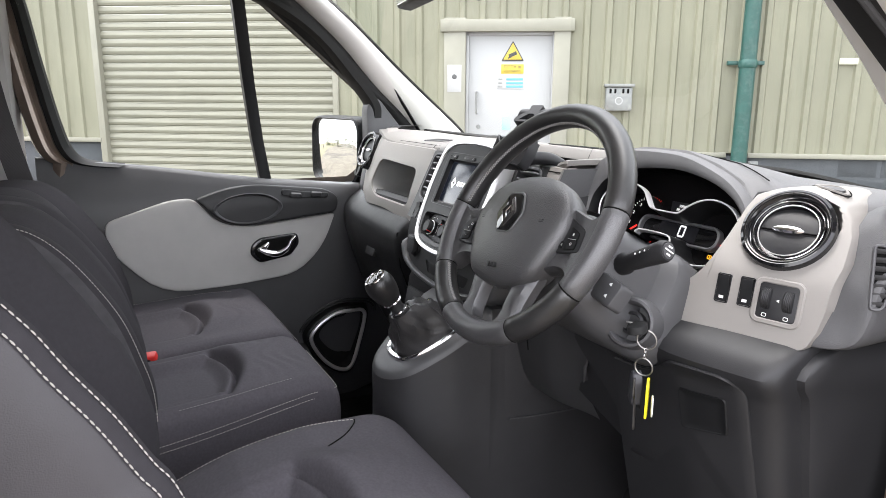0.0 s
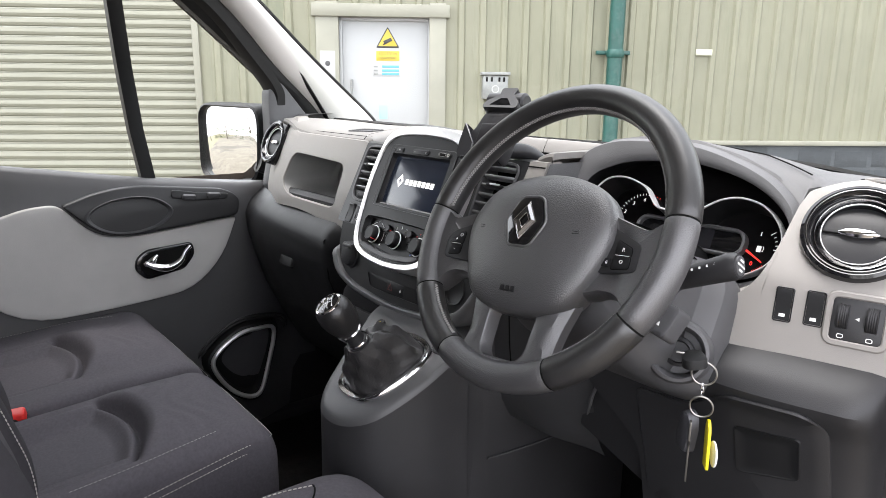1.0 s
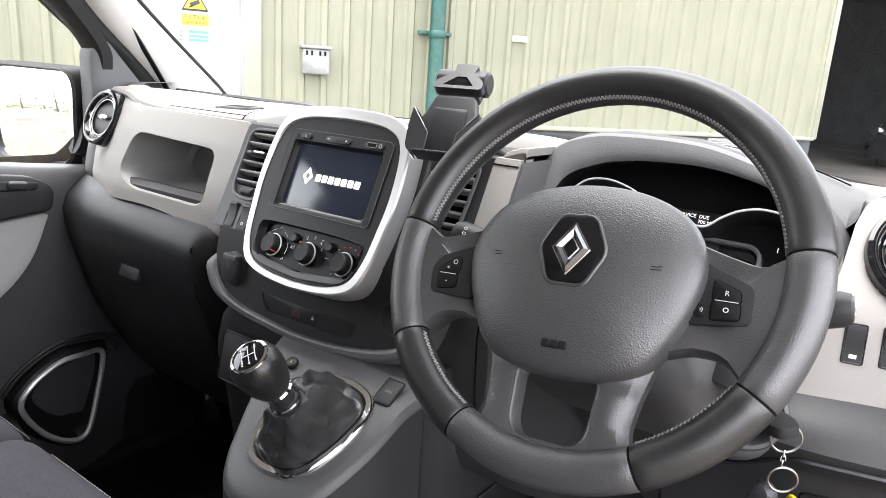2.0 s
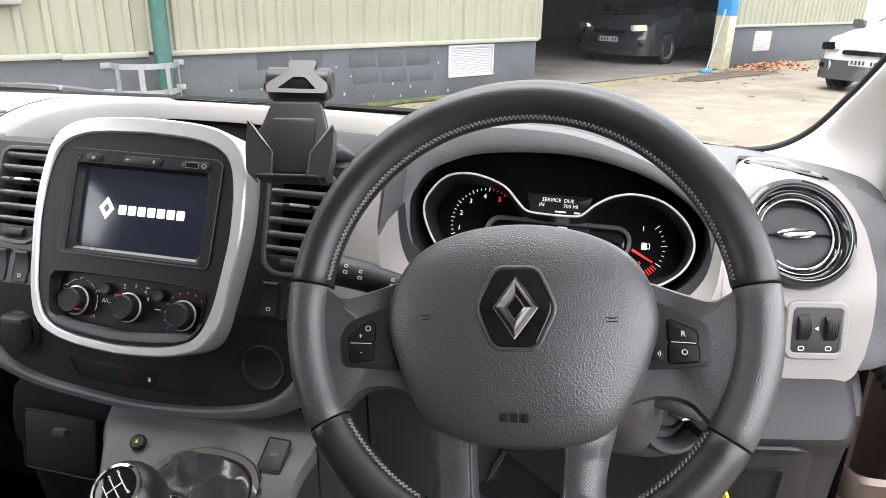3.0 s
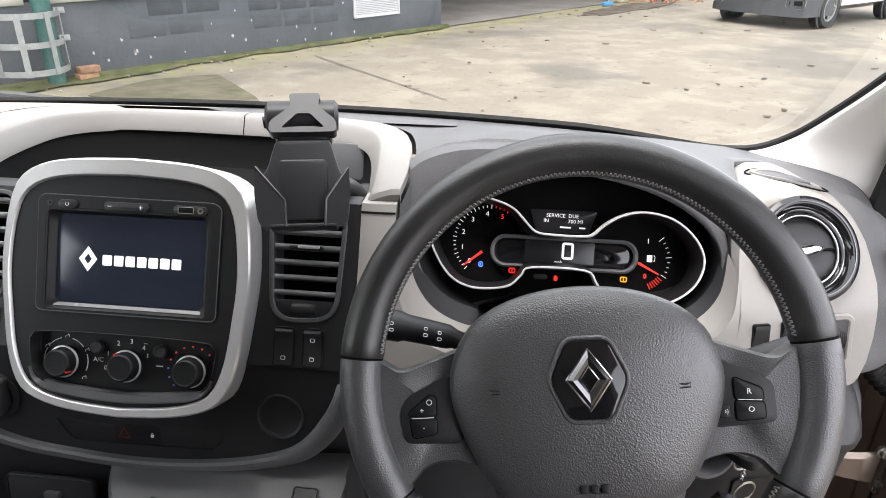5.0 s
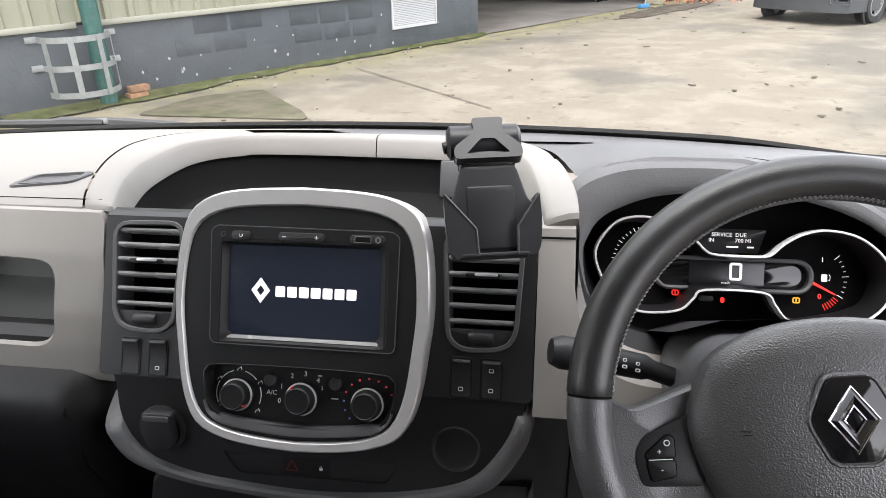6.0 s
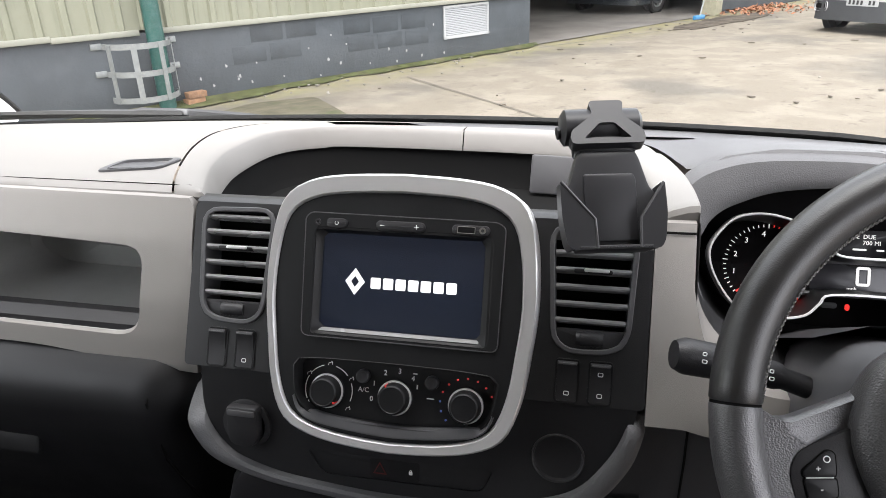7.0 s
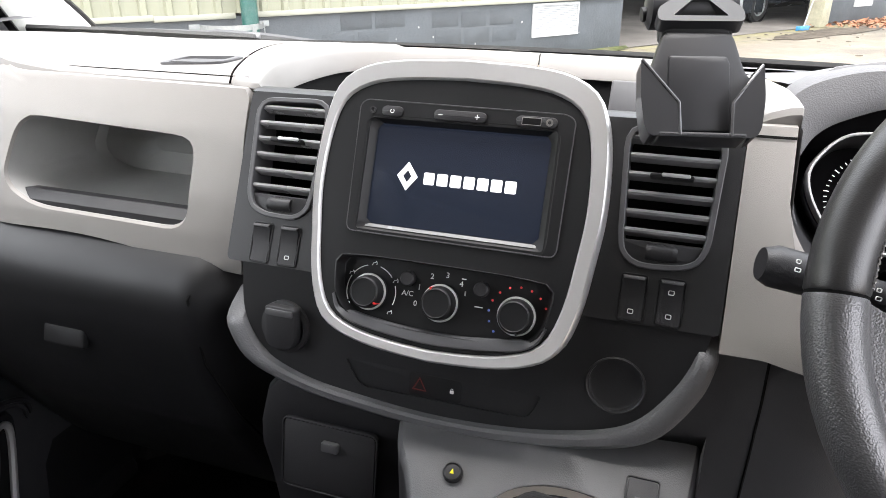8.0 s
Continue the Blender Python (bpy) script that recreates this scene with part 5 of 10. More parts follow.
part("door_shell", g, BRONZE, dd, "bronze painted door edge")
g = G()
g.tube([(HX + 0.004, D0 + 0.052 + 0.02 * math.sin(z * 5), z) for z in span(0.46, 1.44, 24)], 0.0055, 8)
part("edge_seal", g, RUBBER, dd, "black rubber edge seal")
for yy in (0.018, 0.088):
    g = G()
    g.tube([(HX + (0.001 if yy < 0.05 else 0.013), D0 + yy + 0.02 * math.sin(z * 5) * (yy < 0.05), z) for z in span(0.46, 1.44, 24)], 0.0035, 6)
    part("pressed_rib", g, BRONZE, dd)
g = G()
g.plate(axes((1.35, D0 - 0.012, 0.88), X, Z), rrect(0.86, 0.74, 0.04), -0.004, 0.03, 0.012)
part("door_card", g, BLACK, dd, "black inner door card")
for z, y in ((1.295, 1.195), (1.08, 1.19)):
    g = G()
    g.spin(axes((HX - 0.0005, y, z), (0, -1, 0), Z), [(0.0165, -0.003), (0.0160, 0.0015), (0.0125, 0.0025), (0.0, 0.0026)], 20)
    part("bolt_boss", g, BRONZE, dd, "raised painted boss")
for z in (1.20, 1.035, 0.86):
    g = G()
    g.spin(axes((HX + 0.018, D0 - 0.006 + 0.02 * math.sin(z * 5), z), X, Z), [(0.017, -0.003), (0.015, 0.002), (0.006, 0.0035), (0.0, 0.004)], 18)
    part("pressed_dimple", g, BRONZE, dd)
for z, y in ((1.295, 1.195), (0.885, 1.165), (1.08, 1.19), (1.13, 1.185), (1.36, 1.19), (0.74, 1.19)):
    g = G()
    g.spin(axes((HX - 0.001, y, z), (0, -1, 0), Z), [(0.0085, -0.001), (0.0085, 0.0015), (0.005, 0.002), (0.0048, 0.005), (0.0, 0.0055)], 12)
    part("bolt", g, STEEL, dd)
for z in (1.222, 0.915):
    g = G()
    arm = [(0.800, 1.26), (0.800, 1.215), (0.803, 1.188), (0.816, 1.174), (0.845, 1.170), (0.872, 1.172), (0.884, 1.176)]
    cp = curve_pts(arm, 5, False)
    rr = []
    for i, (x, y) in enumerate(cp):
        t = i / (len(cp) - 1)
        hh = 0.022 + 0.005 * math.cos(math.pi * 2 * t)
        rr.append([Vector((x - 0.002, y - 0.006, z - hh)), Vector((x + 0.004, y + 0.004, z - hh - 0.002)), Vector((x + 0.004, y + 0.004, z + hh)), Vector((x - 0.002, y - 0.002, z + hh + 0.004)), Vector((x - 0.003, y - 0.007, z + hh - 0.003))])
    g.rows(rr, True, True, True)
    h = part("hinge", g, BRONZE, dd, "bronze painted hinge arm")
    g = G()
    g.tube([(0.872, 1.164, z - 0.034), (0.872, 1.164, z + 0.036)], 0.0065, 10)
    part("pin", g, BRONZE, h)
    for dz in (0.034, -0.018):
        g = G()
        g.spin(axes((0.862 + 0.012 * (dz < 0), 1.158, z + dz), X, Z), [(0.0, -0.004), (0.0085, -0.004), (0.0085, 0.001), (0.0050, 0.0015), (0.0046, 0.007), (0.0, 0.0075)], 12)
        part("bolt", g, STEEL, h)
st = thing("check_strap", "steel door check strap", "door strap", (0.83, 1.22, 1.10))
g = G()
g.box(axes((0.842, 1.20, 1.105), (0.85, -0.2, 0), Z), 0.085, 0.010, 0.005, 0.001)
part("strap", g, STEEL, st)
loom = thing("wiring_gaiter", "ribbed black rubber wiring gaiter between door and pillar", "cable", (0.83, 1.2, 1.05))
g = G()
cp = curve_pts([(0.790, 1.225, 1.125), (0.806, 1.198, 1.095), (0.832, 1.186, 1.058), (0.862, 1.180, 1.032), (0.890, 1.180, 1.026)], 14, False)
g.tube(cp, [0.0125 + 0.0035 * (i % 3 == 0) for i in range(len(cp))], 12)
part("gaiter", g, RUBBER, loom)
# body side behind the hinges
g = G()
rr = []
for z in span(0.44, 1.24, 16):
    w = 0.003 * math.sin(z * 23)
    rr.append([Vector((0.775, 1.17, z)), Vector((0.790, 1.178, z)), Vector((0.792, 1.20, z)), Vector((0.806 + w, 1.215, z)), Vector((0.806 + w, 1.29, z)), Vector((0.83, 1.31, z)), Vector((0.835, 1.345, z)), Vector((0.93, 1.37, z))])
g.rows(rr, False)
part("hinge_pillar", g, BRONZE, shell, "bronze painted hinge pillar")
# black inner web between the pillar and the open door, with a slit of daylight left at its edge
g = G()
rr = []
for z in span(1.20, 1.50, 13):
    x1 = 0.846 + 0.016 * smooth_step(1.29, 1.22, z)
    rr.append([Vector((0.795, 1.235, z)), Vector((0.812, 1.228, z)), Vector((0.822, 1.243, z)), Vector((x1 - 0.008, 1.246, z)), Vector((x1, 1.256, z)), Vector((x1 - 0.01, 1.30, z))])
g.rows(rr, False)
part("pillar_web", g, BLACK, shell, "black inner web of the pillar")
for z, h in ((1.315, 0.030), (1.275, 0.022)):
    g = G()
    g.box(Matrix.Translation((0.826, 1.236, z)), 0.030, 0.016, h, 0.005)
    part("web_block", g, RUBBER, shell, "black rubber block on the pillar")
for y, z in ((1.24, 1.02), (1.235, 0.985), (1.25, 0.78), (1.24, 0.83)):
    g = G()
    g.spin(axes((0.805, y, z), (0, 1, 0), Z), [(0.0, 0.008), (0.006, 0.007), (0.011, 0.004), (0.011, 0.0)], 12)
    part("bolt", g, STEEL, shell)
# front wing beyond the open door
g = G()
g.sheet(lambda y, t: (0.93 + 0.01 * t, y, 0.5 + t * (0.60 - 0.36 * ((y - 1.36) / 0.74) ** 2)), span(1.36, 2.1, 8), span(0, 1, 6))
part("front_wing", g, BRONZE, shell)
g = G()
g.sheet(lambda y, t: (-0.93 - 0.01 * t, y, 0.5 + t * (0.60 - 0.36 * ((y - 1.25) / 0.85) ** 2)), span(1.25, 2.1, 8), span(0, 1, 6))
part("front_wing", g, BRONZE, shell)

# ---- the rest of the van, out of sight behind the seats ----
van = thing("van_load_body", "plain bronze load body of the van behind the cab", "van body", (0, -2, 0))
secs = [(0.90, 0.40), (0.945, 0.55), (0.955, 0.95), (0.90, 1.35), (0.82, 1.80), (0.70, 1.93)]
ring_ = [(x, z) for x, z in secs] + [(-x, z) for x, z in reversed(secs)]
g = G()
g.rows([[Vector((x * k, y, 1.1 + (z - 1.1) * k)) for x, z in ring_] for y, k in ((-0.48, 0.99), (-0.50, 1.0), (-1.6, 1.0), (-3.2, 1.0), (-3.38, 0.97), (-3.42, 0.9))], True, True, True)
part("body", g, BRONZE, van)
for sx in (-1, 1):
    g = G()
    g.box(Matrix.Translation((sx * 0.955, -1.6, 0.62)), 0.02, 2.6, 0.12, 0.008)
    part("rub_strip", g, BLACK, van)
g = G()
g.box(Matrix.Translation((0, 0.45, 0.34)), 1.55, 3.4, 0.10, 0.03)
part("underframe", g, BLACK, van)
g = G()
g.rows([[Vector((x, y, z)) for x, y in ((-0.93, 2.0), (-0.80, 2.20), (-0.4, 2.29), (0, 2.31), (0.4, 2.29), (0.80, 2.20), (0.93, 2.0))] for z in (0.36, 0.45, 0.62, 0.80, 0.86)], False)
part("front_bumper", g, BLACK, van)
for sx in (-1, 1):
    for y in (1.62, -2.35):
        f = axes((sx * 0.83, y, 0.335), (0, -sx, 0), Z)
        g = G()
        g.spin(f, [(0.20, 0.07), (0.23, 0.095), (0.31, 0.09), (0.335, 0.06), (0.335, -0.10), (0.22, -0.11)], 32)
        w_ = part("wheel", g, RUBBER, van)
        g = G()
        g.spin(f, [(0.0, 0.05), (0.06, 0.055), (0.10, 0.03), (0.18, 0.05), (0.205, 0.085)], 28)
        part("rim", g, STEEL, w_)

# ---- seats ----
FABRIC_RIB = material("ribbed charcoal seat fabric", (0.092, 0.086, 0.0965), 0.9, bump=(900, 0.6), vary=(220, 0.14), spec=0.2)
SIDE_HIDE = material("grey leatherette seat side", (0.052, 0.049, 0.053), 0.5, bump=(800, 0.5, "grain"), vary=(12, 0.10), spec=0.4)


def drop(s, r):
    """How far a rounded edge of radius r has fallen at the distance s from it."""
    return r - math.sqrt(max(0.0, r * r - (r - min(s, r)) ** 2))


def cushion_z(x, y, c):
    """The top of a stuffed cushion: rounded sides and front, a sunk rear panel behind a bowed seam, a full thigh pad before it."""
    z = lerp_table(c["top"], y) - drop(x - c["x0"], c["r"]) - drop(c["x1"] - x, c["r"]) - drop(c["y1"] - y, c["front"])
    pc, ph = (c["p0"] + c["p1"]) / 2, (c["p1"] - c["p0"]) / 2
    s = max(-1.0, min(1.0, (x - pc) / ph))
    fold = c["fold"] - 0.032 * s * s
    e = min(x - c["p0"], c["p1"] - x)
    d = y - fold
    inside = smooth_step(-0.012, 0.014, e)
    # the rear panel sinks between flat side seams
    z -= c["sunk"] * smooth_step(0.0, 0.045, min(e, -d))
    z -= 0.004 * math.exp(-(e / 0.006) ** 2) * smooth_step(0.02, -0.02, d)
    # deep crease, and the full thigh pad that bulges over it
    z -= 0.020 * inside * math.exp(-((d + 0.004) / 0.0075) ** 2)
    if d > -0.01:
        z += 0.017 * smooth_step(-0.03, 0.05, e) * smooth_step(-0.006, 0.022, d) * math.exp(-(max(0.0, d - 0.02) / 0.085) ** 2)
    # soft wrinkles where the cover is drawn round the pad
    z += 0.0011 * math.sin(210 * y + 26 * x + 5 * math.sin(31 * x)) * inside * smooth_step(0.02, 0.07, d) * smooth_step(0.16, 0.09, d)
    return z


def cushion(thing_, c, mat):
    """Builds a cushion as its body, skirt and rounded top."""
    g = G()
    u = sorted(set([0, 0.006, 0.015, 0.03, 0.05, 0.075, 0.925, 0.95, 0.97, 0.985, 0.994, 1] + [k / 90 for k in range(7, 84)]))
    w = sorted(set([1, 0.996, 0.988, 0.975, 0.96, 0.94] + [k / 150 for k in range(0, 142)]))
    rr = []
    for t in w:
        y = c["y0"] + (c["y1"] - c["y0"]) * t
        pull = 0.02 * drop(c["y1"] - y, c["front"]) / c["front"]
        xs = [c["x0"] + (c["x1"] - c["x0"]) * q for q in u]
        row = [Vector((x + pull * (1 if q < 0.5 else -1) * abs(2 * q - 1) ** 6, y, cushion_z(x, y, c))) for q, x in zip(u, xs)]
        rr.append([Vector((row[0].x, y, c["z0"]))] + row + [Vector((row[-1].x, y, c["z0"]))])
    rr.append([Vector((p.x, p.y - 0.004, c["z0"])) for p in rr[-1]])
    g.rows(rr, False)
    return part("cushion", g, mat, thing_, "charcoal fabric seat cushion")


def on_cushion(c, pts, up=0.0006):
    """Points (x, y) laid on a cushion's top."""
    return [(x, y, cushion_z(x, y, c) + up) for x, y in pts]


def backrest(thing_, x0, x1, line, far=0.0, bolster=0.045, side_mat=None):
    """A stuffed back with raised side bolsters; line: (y, z) of the bolster seam from the bottom up; far: how much the x0 side lies back."""
    pts = curve_pts(line, 7, False)
    w = x1 - x0
    sec = [(0.0, -0.15), (-0.004, -0.09), (0.0, -0.035), (0.006, -0.012), (0.012, -0.002), (0.024, 0.010), (0.045, 0.014), (0.07, 0.006), (0.10, -bolster * 0.5), (0.13, -bolster * 0.9), (0.137, -bolster - 0.006), (0.145, -bolster)]
    cols = [(x0 + a, d - far) for a, d in sec] + [(x0 + 0.15 + (w - 0.30) * t, -bolster + 0.004 * math.sin(math.pi * t) - far * (1 - t)) for t in span(0.05, 0.95, 9)] + [(x1 - a, d) for a, d in reversed(sec)]
    n = len(pts)
    rr = []
    for i, (y, z) in enumerate(pts):
        t = i / (n - 1)
        k = 1 - 0.06 * t * t
        rr.append([Vector(((x0 + x1) / 2 + (x - (x0 + x1) / 2) * k, y + d, z + 0.25 * min(0, d) * smooth_step(0.6, 1, t))) for x, d in cols])
    top = rr[-1]
    rr.append([p + Vector((0, -0.02, 0.006)) for p in top])
    rr.append([Vector((p.x, p.y - 0.06, p.z - 0.002)) for p in top])
    rr.append([Vector((p.x, p.y - 0.12, p.z - 0.05)) for p in top])
    g = G()
    g.rows([r[:-4] for r in rr], False)
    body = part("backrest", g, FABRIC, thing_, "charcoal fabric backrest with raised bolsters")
    g = G()
    g.rows([r[-5:] for r in rr], False)
    part("side_panel", g, side_mat or FABRIC_SIDE, thing_, "smooth side panel of the backrest")
    return body


bench = thing("passenger_bench", "black double passenger bench with pale stitching", "seat", (-0.37, 0.4, FLOOR), "seats")
FLAT = [(0.2, 0.868), (0.4, 0.876), (0.55, 0.886), (0.72, 0.890)]
B1 = dict(x0=-0.750, x1=-0.306, y0=0.24, y1=0.722, z0=0.66, top=FLAT, r=0.034, front=0.06, p0=-0.635, p1=-0.392, fold=0.540, sunk=0.020)
B2 = dict(x0=-0.300, x1=0.004, y0=0.24, y1=0.722, z0=0.66, top=FLAT, r=0.034, front=0.06, p0=-0.262, p1=-0.030, fold=0.545, sunk=0.022)
BENCH_BACK = [(0.366, 0.78), (0.374, 0.823), (0.373, 0.912), (0.359, 0.975), (0.333, 1.054), (0.288, 1.132), (0.247, 1.183), (0.207, 1.212), (0.155, 1.222), (0.08, 1.215)]
for c, x0, x1 in ((B1, -0.745, -0.315), (B2, -0.305, 0.004)):
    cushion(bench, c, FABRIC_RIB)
    backrest(bench, x0, x1, BENCH_BACK, 0.0, 0.02)
g = G()
g.box(Matrix.Translation((-0.37, 0.47, 0.60)), 0.70, 0.44, 0.26, 0.03)
part("seat_base", g, FABRIC_SIDE, bench)
edge = [(0.0055, 0.30, 0.806), (0.0055, 0.377, 0.815), (0.0055, 0.474, 0.829), (0.0055, 0.603, 0.853), (0.004, 0.66, 0.862), (-0.012, 0.708, 0.858), (-0.05, 0.722, 0.850), (-0.15, 0.7245, 0.848), (-0.27, 0.7245, 0.848)]
for dz in (0.0, -0.012):
    stitches(curve_pts([(x, y, z + dz) for x, y, z in edge], 8, False), 0.0062, 0.0044, 0.0008, THREAD, bench)
stitches(curve_pts(on_cushion(B2, [(-0.010, 0.42), (-0.012, 0.50), (-0.016, 0.57), (-0.024, 0.63)]), 8, False), 0.0062, 0.0044, 0.0007, THREAD_DIM, bench)
stitches(curve_pts([(-0.32, 0.720, 0.852), (-0.36, 0.7245, 0.848), (-0.60, 0.7245, 0.848), (-0.72, 0.718, 0.852)], 8, False), 0.0062, 0.0044, 0.0007, THREAD_DIM, bench)
stitches(curve_pts(on_cushion(B1, [(-0.722, 0.34), (-0.722, 0.46), (-0.718, 0.56), (-0.70, 0.64)]), 8, False), 0.0062, 0.0044, 0.0007, THREAD_DIM, bench)
stitches(curve_pts([(-0.002 - 0.016 * k * k / 81, y + 0.0085, z + 0.002) for k, (y, z) in enumerate(BENCH_BACK)], 8, False), 0.0062, 0.0044, 0.0009, THREAD, bench)
buckle = thing("belt_buckle", "black belt buckle with a red button between the cushions", "belt buckle", (-0.30, 0.37, 0.86))
g = G()
g.box(axes((-0.302, 0.372, 0.868), (0.3, 1, 0.1), (-0.9, 0.3, 0.35)), 0.062, 0.030, 0.024, 0.006)
part("case", g, DARK, buckle)
g = G()
g.box(axes((-0.294, 0.392, 0.878), (0.3, 1, 0.1), (-0.9, 0.3, 0.35)), 0.036, 0.024, 0.014, 0.004)
part("button", g, RED_PLASTIC, buckle, "red release button")

ds = thing("driver_seat", "black driver's seat with pale double stitching", "seat", (0.41, 0.4, FLOOR), "seats")
D1_ = dict(x0=0.158, x1=0.665, y0=0.24, y1=0.775, z0=0.62, top=[(0.24, 0.800), (0.374, 0.848), (0.472, 0.884), (0.58, 0.900), (0.68, 0.899), (0.78, 0.893)], r=0.06, front=0.085, p0=0.300, p1=0.525, fold=0.575, sunk=0.030)
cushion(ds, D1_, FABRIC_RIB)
SEAT_BACK = [(0.350, 0.78), (0.368, 0.86), (0.378, 0.93), (0.372, 1.00), (0.346, 1.082), (0.328, 1.112), (0.301, 1.161), (0.272, 1.205), (0.246, 1.247), (0.20, 1.30), (0.14, 1.335)]
backrest(ds, 0.180, 0.655, SEAT_BACK, 0.022, 0.05, SIDE_HIDE)
g = G()
g.box(Matrix.Translation((0.405, 0.45, 0.58)), 0.46, 0.46, 0.24, 0.03)
part("seat_base", g, FABRIC_SIDE, ds)
stitches(curve_pts(on_cushion(D1_, [(0.192, 0.36), (0.192, 0.46), (0.194, 0.56), (0.200, 0.62), (0.215, 0.668)]), 8, False), 0.0065, 0.0046, 0.0009, THREAD, ds)
g = G()
g.tube(curve_pts(on_cushion(D1_, [(0.172, 0.655), (0.215, 0.668), (0.255, 0.640), (0.285, 0.600)], 0.0), 6, False), 0.0012, 5)
part("cushion_seam", g, VOID, ds)
for a, d in ((0.010, 0.001), (0.029, 0.0135)):
    stitches(curve_pts([(0.655 - a - 0.028 * (k / 10) ** 2 * 0.5, y + d, z) for k, (y, z) in enumerate(SEAT_BACK)], 8, False), 0.0072, 0.0052, 0.0009, THREAD, ds)

# ---- dashboard ----
dash = thing("dashboard", "taupe and black van dashboard", "dashboard", (0, 1.15, FLOOR))


def face_y(x, z):
    """The taupe face in front of the passenger."""
    b = lerp_table([(1.095, 1.012), (1.115, 0.995), (1.13, 0.990), (1.16, 0.993), (1.20, 1.001), (1.262, 1.021), (1.302, 1.040), (1.34, 1.075)], z)
    e = max(0.0, abs(x) - 0.54)
    return b + 0.36 * e * e / (e + 0.04)


# passenger face with its open cubby
N = 120
outer = rpoly([(-0.227, 1.119), (-0.227, 1.302), (-0.54, 1.304), (-0.60, 1.330), (-0.69, 1.337), (-0.745, 1.305), (-0.755, 1.20), (-0.735, 1.138), (-0.60, 1.137), (-0.43, 1.141)],
              [0.008, 0.006, 0.02, 0.03, 0.03, 0.04, 0.05, 0.03, 0.03, 0.05])
hole = rpoly([(-0.292, 1.160), (-0.283, 1.254), (-0.52, 1.262), (-0.545, 1.185), (-0.50, 1.163)], [0.026, 0.022, 0.03, 0.03, 0.03])
cxh, czh = -0.41, 1.212
ou, ho = by_angle(outer[::-1], N, cxh, czh), by_angle(hole[::-1], N, cxh, czh)
g = G()
rr = [[Vector((x, face_y(x, z) + 0.03, z)) for x, z in ou], [Vector((x, face_y(x, z) + 0.003, z)) for x, z in ou]]
for t in span(0.01, 1, 18):
    rr.append([Vector((x + (hx - x) * t, face_y(x + (hx - x) * t, z + (hz - z) * t), z + (hz - z) * t)) for (x, z), (hx, hz) in zip(ou, ho)])
rr.append([Vector((cxh + (x - cxh) * 0.985, face_y(x, z) + 0.004, czh + (z - czh) * 0.96)) for x, z in ho])
g.rows(rr, True)
part("passenger_panel", g, CREAM, dash, "light taupe fascia panel")
g = G()
rr = [[Vector((cxh + (x - cxh) * t, face_y(x, z) + d, czh + (z - czh) * tz)) for x, z in ho] for t, tz, d in ((0.985, 0.96, 0.004), (0.985, 0.95, 0.03), (0.97, 0.93, 0.13), (0.9, 0.85, 0.14), (0.3, 0.3, 0.14))]
g.rows(rr, True, False, True)
part("cubby", g, GREY_IN, dash, "open grey storage cubby")
g = G()
lipz = 1.168
g.rows([[Vector((x, face_y(x, lipz) + d, z)) for x in span(-0.53, -0.295, 16)] for d, z in ((0.004, 1.158), (0.004, 1.170), (0.016, 1.178), (0.030, 1.176), (0.034, 1.160))], False)
part("cubby_lip", g, BLACK, dash, "black lip of the cubby")


# rim round the open tray on top, outer and inner line in plan
ro = curve_pts([(-0.256, 1.047), (-0.278, 1.10), (-0.298, 1.17), (-0.302, 1.24), (-0.272, 1.305), (-0.20, 1.340), (-0.10, 1.348), (0.0, 1.350), (0.10, 1.346), (0.185, 1.328), (0.225, 1.290), (0.242, 1.24), (0.254, 1.17), (0.260, 1.10), (0.261, 1.047)], 6, False)
ri = curve_pts([(-0.222, 1.047), (-0.242, 1.09), (-0.258, 1.135), (-0.266, 1.195), (-0.250, 1.272), (-0.192, 1.308), (-0.10, 1.314), (0.0, 1.312), (0.08, 1.308), (0.150, 1.296), (0.188, 1.264), (0.207, 1.215), (0.219, 1.147), (0.226, 1.09), (0.229, 1.047)], 6, False)
RIM_LEFT = sorted((y, x) for x, y in ro[:len(ro) // 2 + 1])


def rim_x(y):
    return lerp_table(RIM_LEFT, y)


def pad_z(x, y):
    back = screen_y(x)
    t = (y - 1.04) / (back - 1.04)
    z = 1.305 + 0.022 * math.sin(math.pi * max(0, min(1, t * 0.9 + 0.06))) - 0.012 * t
    e = smooth_step(1.075, 1.04, y)
    z -= 0.008 * e * e
    return z + 0.012 * smooth_step(-0.45, -0.62, x) * (1 - t) - 0.02 * smooth_step(-0.72, -0.80, x)


g = G()
rr = []
for y in [1.045, 1.048, 1.053, 1.062] + span(1.075, 1.352, 26):
    x1 = rim_x(y) - 0.002
    yy = [min(y + 0.36 * max(0, -x - 0.54) ** 2 / (max(0, -x - 0.54) + 0.04) * (1 - (y - 1.04) / 0.4), screen_y(x) - 0.012) for x in span(-0.79, x1, 30)]
    rr.append([Vector((x, q, pad_z(x, q) - (0.006 if y < 1.046 else 0))) for x, q in zip(span(-0.79, x1, 30), yy)])
rr.insert(0, [p + Vector((0, 0.012, -0.02)) for p in rr[0]])
rr.append([Vector((x, screen_y(x) - 0.01, 1.292)) for x in span(-0.79, -0.118, 30)])
g.rows(rr, False)
part("passenger_pad", g, CREAM_TOP_DIMMED, dash, "taupe passenger dash pad, dimmed against top light")
g = G()
g.rows([[Vector((x, face_y(x, 1.3) + d, z)) for x in span(-0.62, -0.24, 20)] for d, z in ((0.018, 1.285), (0.018, 1.31))], False)
part("shut_line", g, VOID, dash)


